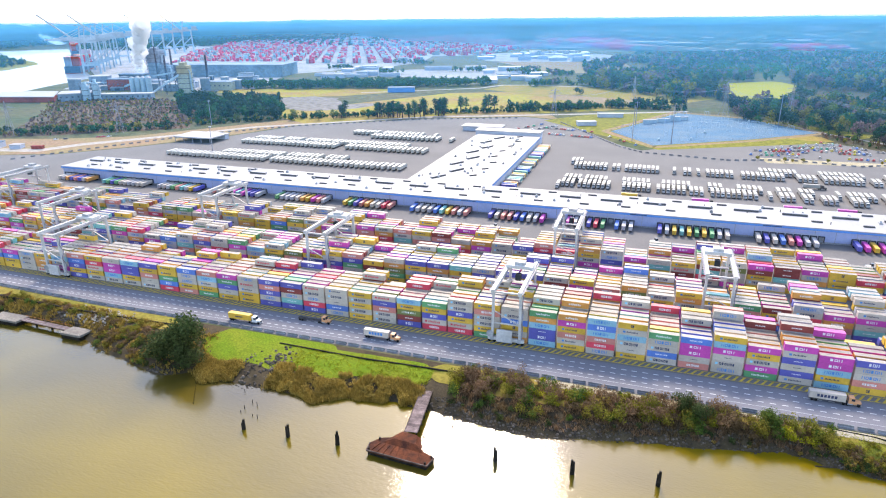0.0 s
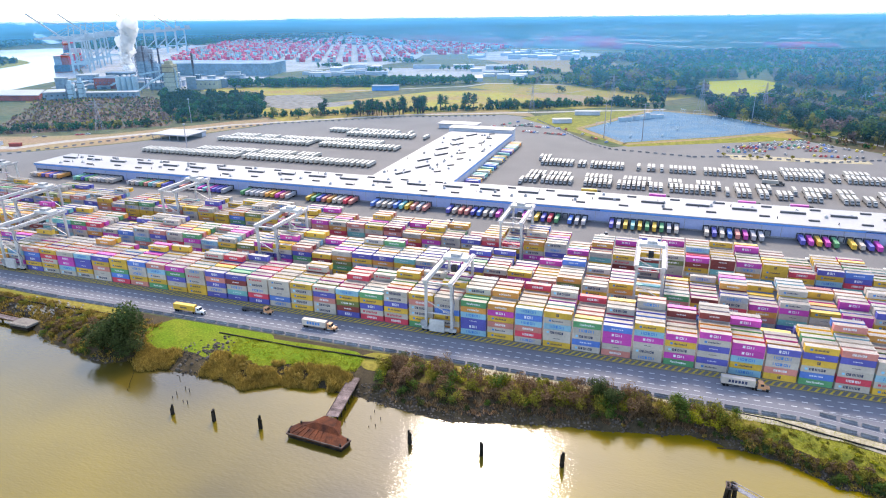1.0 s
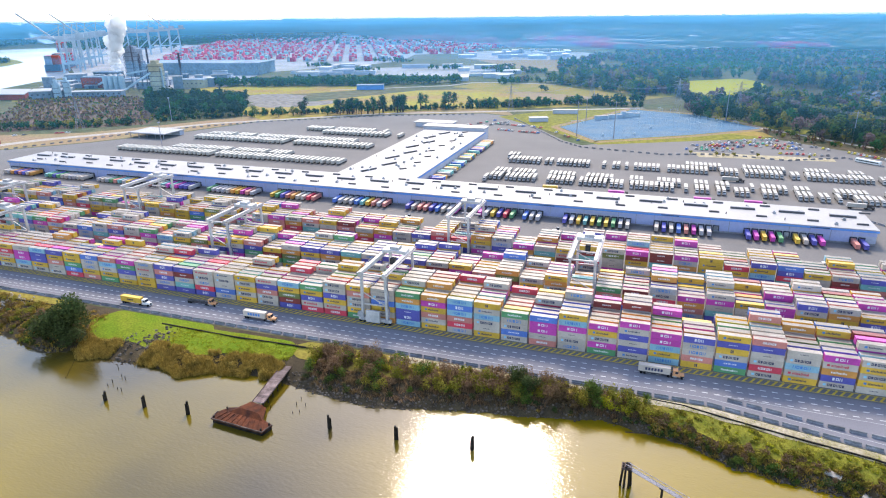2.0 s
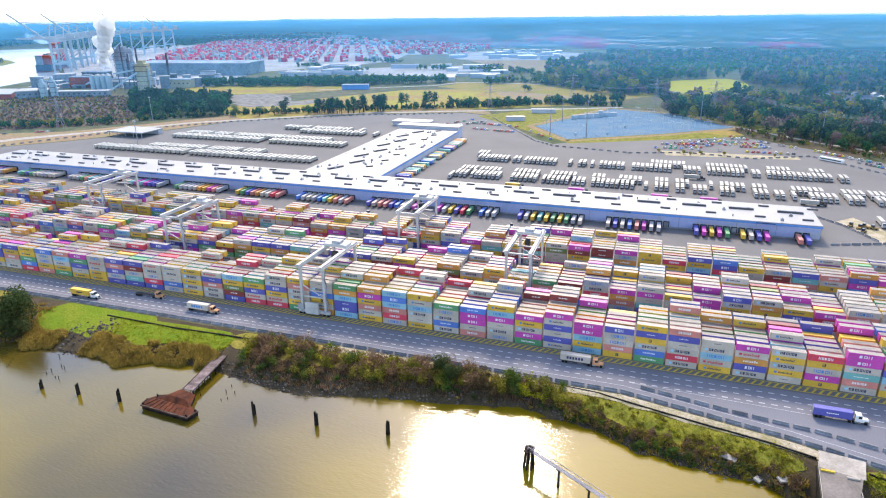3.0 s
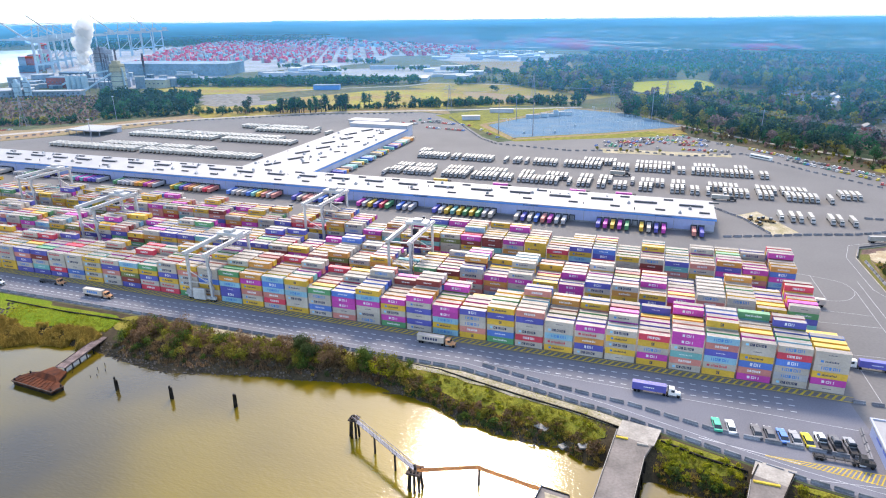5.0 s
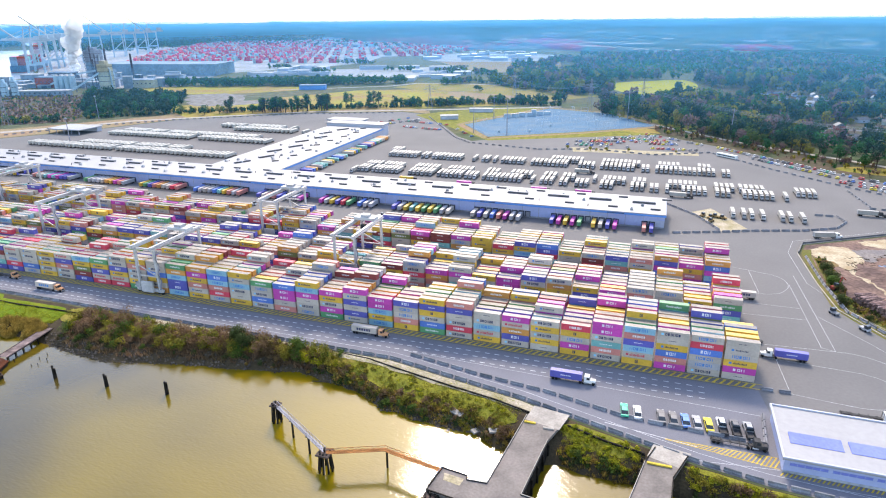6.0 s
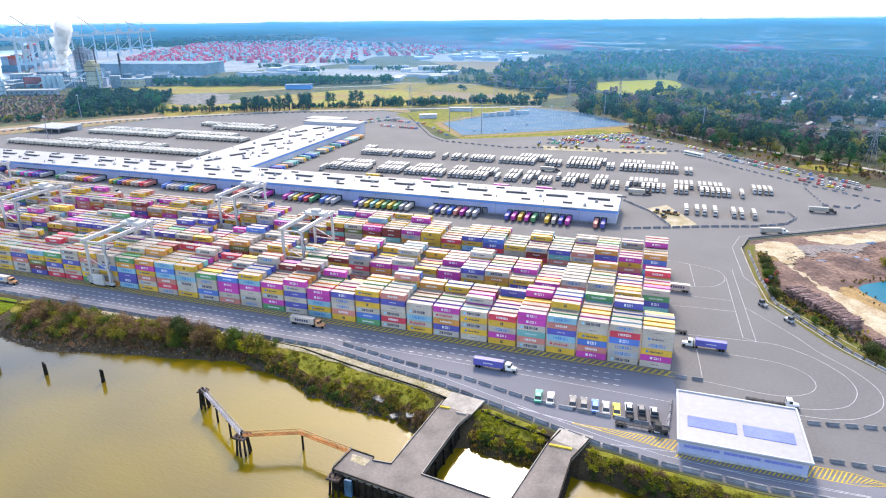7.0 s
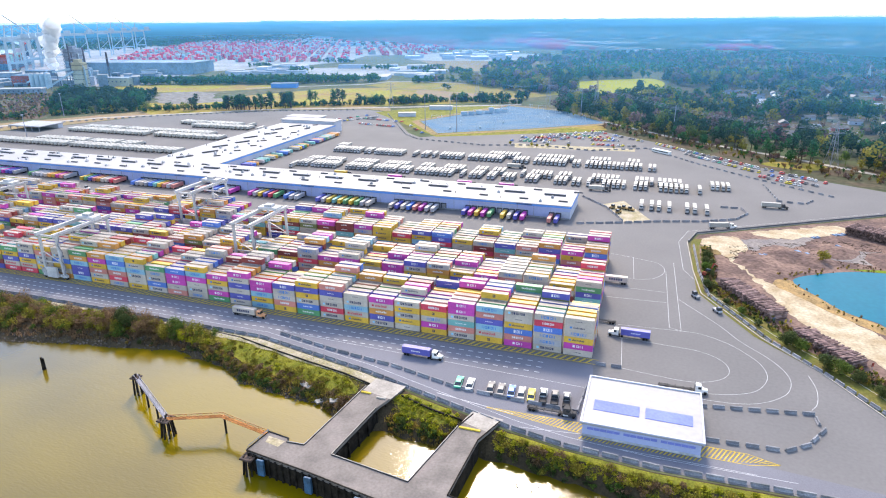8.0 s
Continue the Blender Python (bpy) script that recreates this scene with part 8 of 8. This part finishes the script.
for i in range(46):
    s = i / 45
    r0 = (6 + 11 * s) * (0.8 + 0.3 * math.sin(i * 2.3))
    o = Vector((-1108 + 7 * math.sin(i * 1.3) + 26 * s * s, 1160 + 6 * math.cos(i * 1.9), 18 + 104 * s))
    k = len(puff_v)
    for a in range(9):
        for b in range(14):
            n = Vector((math.sin(math.pi * a / 8) * math.cos(2 * math.pi * b / 14), math.sin(math.pi * a / 8) * math.sin(2 * math.pi * b / 14), math.cos(math.pi * a / 8)))
            puff_v.append(o + n * r0 * (1 + 0.35 * noise.noise(n * 2 + o * 0.1) + 0.2 * noise.noise(n * 5 + o * 0.1)))
    puff_f += [(k + a * 14 + b, k + (a + 1) * 14 + b, k + (a + 1) * 14 + (b + 1) % 14, k + a * 14 + (b + 1) % 14) for a in range(8) for b in range(14)]
steam_mat = M["steam"]
sn, sl = steam_mat.node_tree.nodes, steam_mat.node_tree.links
clear, thin, mixed = sn.new("ShaderNodeBsdfTransparent"), sn.new("ShaderNodeBsdfTranslucent"), sn.new("ShaderNodeMixShader")
half = sn.new("ShaderNodeMixShader")
half.inputs[0].default_value, mixed.inputs[0].default_value = 0.6, 0.6
thin.inputs[0].default_value = (0.95, 0.95, 0.95, 1)
sl.new(sn["Principled BSDF"].outputs[0], half.inputs[1]), sl.new(thin.outputs[0], half.inputs[2])
sl.new(clear.outputs[0], mixed.inputs[1]), sl.new(half.outputs[0], mixed.inputs[2]), sl.new(mixed.outputs[0], sn["Material Output"].inputs[0])
steam_mesh = soup("steam", puff_v, puff_f, [steam_mat])
steam_mesh.polygons.foreach_set("use_smooth", [True] * len(steam_mesh.polygons))
tagged(new("steam", steam_mesh), "white plume of steam rising from the mill", "steam", kind="stuff")


def port_crane(x, y, turn, up):
    t = thing("port_crane", "pale ship-to-shore crane with raised boom" if up else "pale steel ship-to-shore crane", "crane", "port cranes", pose(x, y, 0.05, 0, 0, turn))
    t.scale = (1.35, 1.35, 1.35)
    for gx in (-14, 14):
        for gy in (-10, 10):
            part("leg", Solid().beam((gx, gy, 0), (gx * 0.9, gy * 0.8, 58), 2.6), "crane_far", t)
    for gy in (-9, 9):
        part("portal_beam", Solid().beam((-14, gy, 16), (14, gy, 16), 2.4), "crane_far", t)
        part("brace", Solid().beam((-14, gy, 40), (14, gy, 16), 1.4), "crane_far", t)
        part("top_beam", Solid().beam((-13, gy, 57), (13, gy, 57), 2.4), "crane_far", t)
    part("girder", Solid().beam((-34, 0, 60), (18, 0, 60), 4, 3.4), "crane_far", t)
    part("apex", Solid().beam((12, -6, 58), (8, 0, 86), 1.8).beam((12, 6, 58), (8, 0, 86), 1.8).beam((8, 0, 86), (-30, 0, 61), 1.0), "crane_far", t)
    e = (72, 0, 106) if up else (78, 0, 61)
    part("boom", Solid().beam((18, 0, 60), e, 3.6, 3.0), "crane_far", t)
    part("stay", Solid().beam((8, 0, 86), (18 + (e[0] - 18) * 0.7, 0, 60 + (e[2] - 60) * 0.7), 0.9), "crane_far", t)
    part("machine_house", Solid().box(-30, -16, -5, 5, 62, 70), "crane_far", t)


for i, (x, y) in enumerate(((-1392, 1300), (-1440, 1360), (-1490, 1430), (-1525, 1480), (-1560, 1540), (-1610, 1628), (-1700, 1800), (-1740, 1938), (-1790, 2050), (-1830, 2150), (-1900, 2290))):
    port_crane(x, y, 225, i in (0, 4, 7, 10))
def container_ship(x, y, turn, length, wide, deck, label, tiers):
    """A hull with raked bow, a bridge and bays of stacked boxes."""
    ship = thing("container_ship", label, "ship", m=pose(x, y, 0.2, 0, 0, turn))
    h, w = length / 2, wide / 2
    part("hull", Solid().slab([(-h, -w), (h * 0.75, -w), (h, 0), (h * 0.75, w), (-h, w)], 1.5, deck), "blue_steel", ship)
    part("waterline", Solid().slab([(-h - 0.5, -w - 0.5), (h * 0.75, -w - 0.5), (h + 0.5, 0), (h * 0.75, w + 0.5), (-h - 0.5, w + 0.5)], 0, 1.5), "brick_red", ship)
    part("bridge", Solid().box(h * 0.52, h * 0.6, -w * 0.8, w * 0.8, deck, deck + tiers * 2.8 + 9), "wall_white", ship)
    pr = random.Random(int(length))
    bays = int(length * 0.7 / 15)
    for i in range(bays):
        for j in range(2):
            x0, y0 = -h * 0.95 + i * 15, -w * 0.94 + j * wide * 0.47
            part("cargo_bay", Solid().box(x0, x0 + 13.4, y0, y0 + wide * 0.46, deck, deck + 2.8 * (tiers - pr.choice([0, 0, 1, 2]))), pr.choice(["red_far", "red_far", "brick_red", "paint_T", "plant_grey"]), ship)


container_ship(-1530, 1400, 127, 270, 36, 18, "dark blue container ship with red boxes at the port quay", 8)
container_ship(-2100, 1910, 140, 170, 34, 20, "dark blue container ship with red boxes on the river", 9)
rng = random.Random(61)
PORT = [(-1442, 1639), (-1097, 1706), (-685, 1809), (-754, 2104), (-590, 2193), (-581, 2545), (-400, 2739), (-780, 3361), (-1434, 3700), (-2100, 3700), (-2100, 2900), (-1850, 2270)]
sheet("ground", PORT, 0.09, "industrial", "pale concrete floor of the distant container port")
yard = Solid()
along_, across_ = Vector((-0.44, 0.898)), Vector((0.898, 0.44))
for col in range(44):
    base = Vector((-1850, 1330)) + across_ * 46.0 * col
    for run in range(215):
        p = base + along_ * (13.2 * run - 260)
        if not inside(PORT, p.x, p.y) or run % 15 == 0 or rng.random() < 0.1 or noise.noise((p.x * 0.006, p.y * 0.006, 2)) < -0.38:
            continue
        first = 0 if rng.random() < 0.35 else rng.choices(range(6), [7, 7, 3, 1, 2, 1])[0]
        for half in range(3):
            k = first if rng.random() < 0.55 else rng.choices(range(6), [6, 8, 3, 1, 2, 1])[0]
            h = rng.choice([2.9, 5.8, 8.7, 11.6, 14.5])
            q, a, b = p + across_ * (8.4 * half), across_ * 7.8, along_ * 12.2
            yard.slab([(q + o).to_tuple() for o in (Vector((0, 0)), a, a + b, b)], 0.1, h, k)
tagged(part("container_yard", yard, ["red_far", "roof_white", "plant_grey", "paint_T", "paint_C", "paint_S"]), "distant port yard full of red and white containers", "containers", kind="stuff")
yard = Solid()
for i in range(430):
    u = rng.random()
    if i < 190:
        x, y = -560 + 330 * u + rng.gauss(0, 20), 2960 - 90 * u + rng.uniform(-60, 160)
    elif i < 320:
        x, y = -300 + 200 * u + rng.gauss(0, 20), 2800 - 240 * u + rng.uniform(-70, 70)
    else:
        x, y = 390 + 160 * u + rng.gauss(0, 16), 2700 - 60 * u + rng.uniform(-60, 60)
    yard.box(x, x + rng.choice([24, 36, 50]), y, y + 12, rise(x, y) - 1, rise(x, y) + rng.uniform(8, 20), rng.choices(range(4), [6, 3, 3, 1])[0])
tagged(part("container_yard", yard, ["red_far", "roof_white", "paint_M", "paint_T"]), "far rows of red containers beyond the woods", "containers", kind="stuff")
town = Solid()
for i in range(260):
    x, y = rng.uniform(-1800, 2600), rng.uniform(2500, 4300)
    town.box(x, x + rng.uniform(20, 140), y, y + rng.uniform(20, 50), rise(x, y) - 1, rise(x, y) + rng.uniform(5, 12), rng.randint(0, 1))
for (xa, ya), (xb, yb), n in (((-2416, 3960), (-1652, 3774), 9), ((-1676, 3063), (-1145, 2812), 8), ((-52, 2650), (209, 2420), 12), ((61, 2400), (240, 2420), 9), ((-447, 2260), (-260, 2230), 10)):
    for i in range(n):
        x, y = xa + (xb - xa) * i / n, ya + (yb - ya) * i / n + rng.uniform(-12, 12)
        town.box(x, x + abs(xb - xa) / n * rng.uniform(0.6, 0.95), y, y + rng.uniform(20, 40), rise(x, y) - 1, rise(x, y) + rng.uniform(8, 15), 0)
tagged(part("town", town, ["roof_white", "plant_grey"]), "far pale buildings scattered to the horizon", "buildings", kind="stuff")
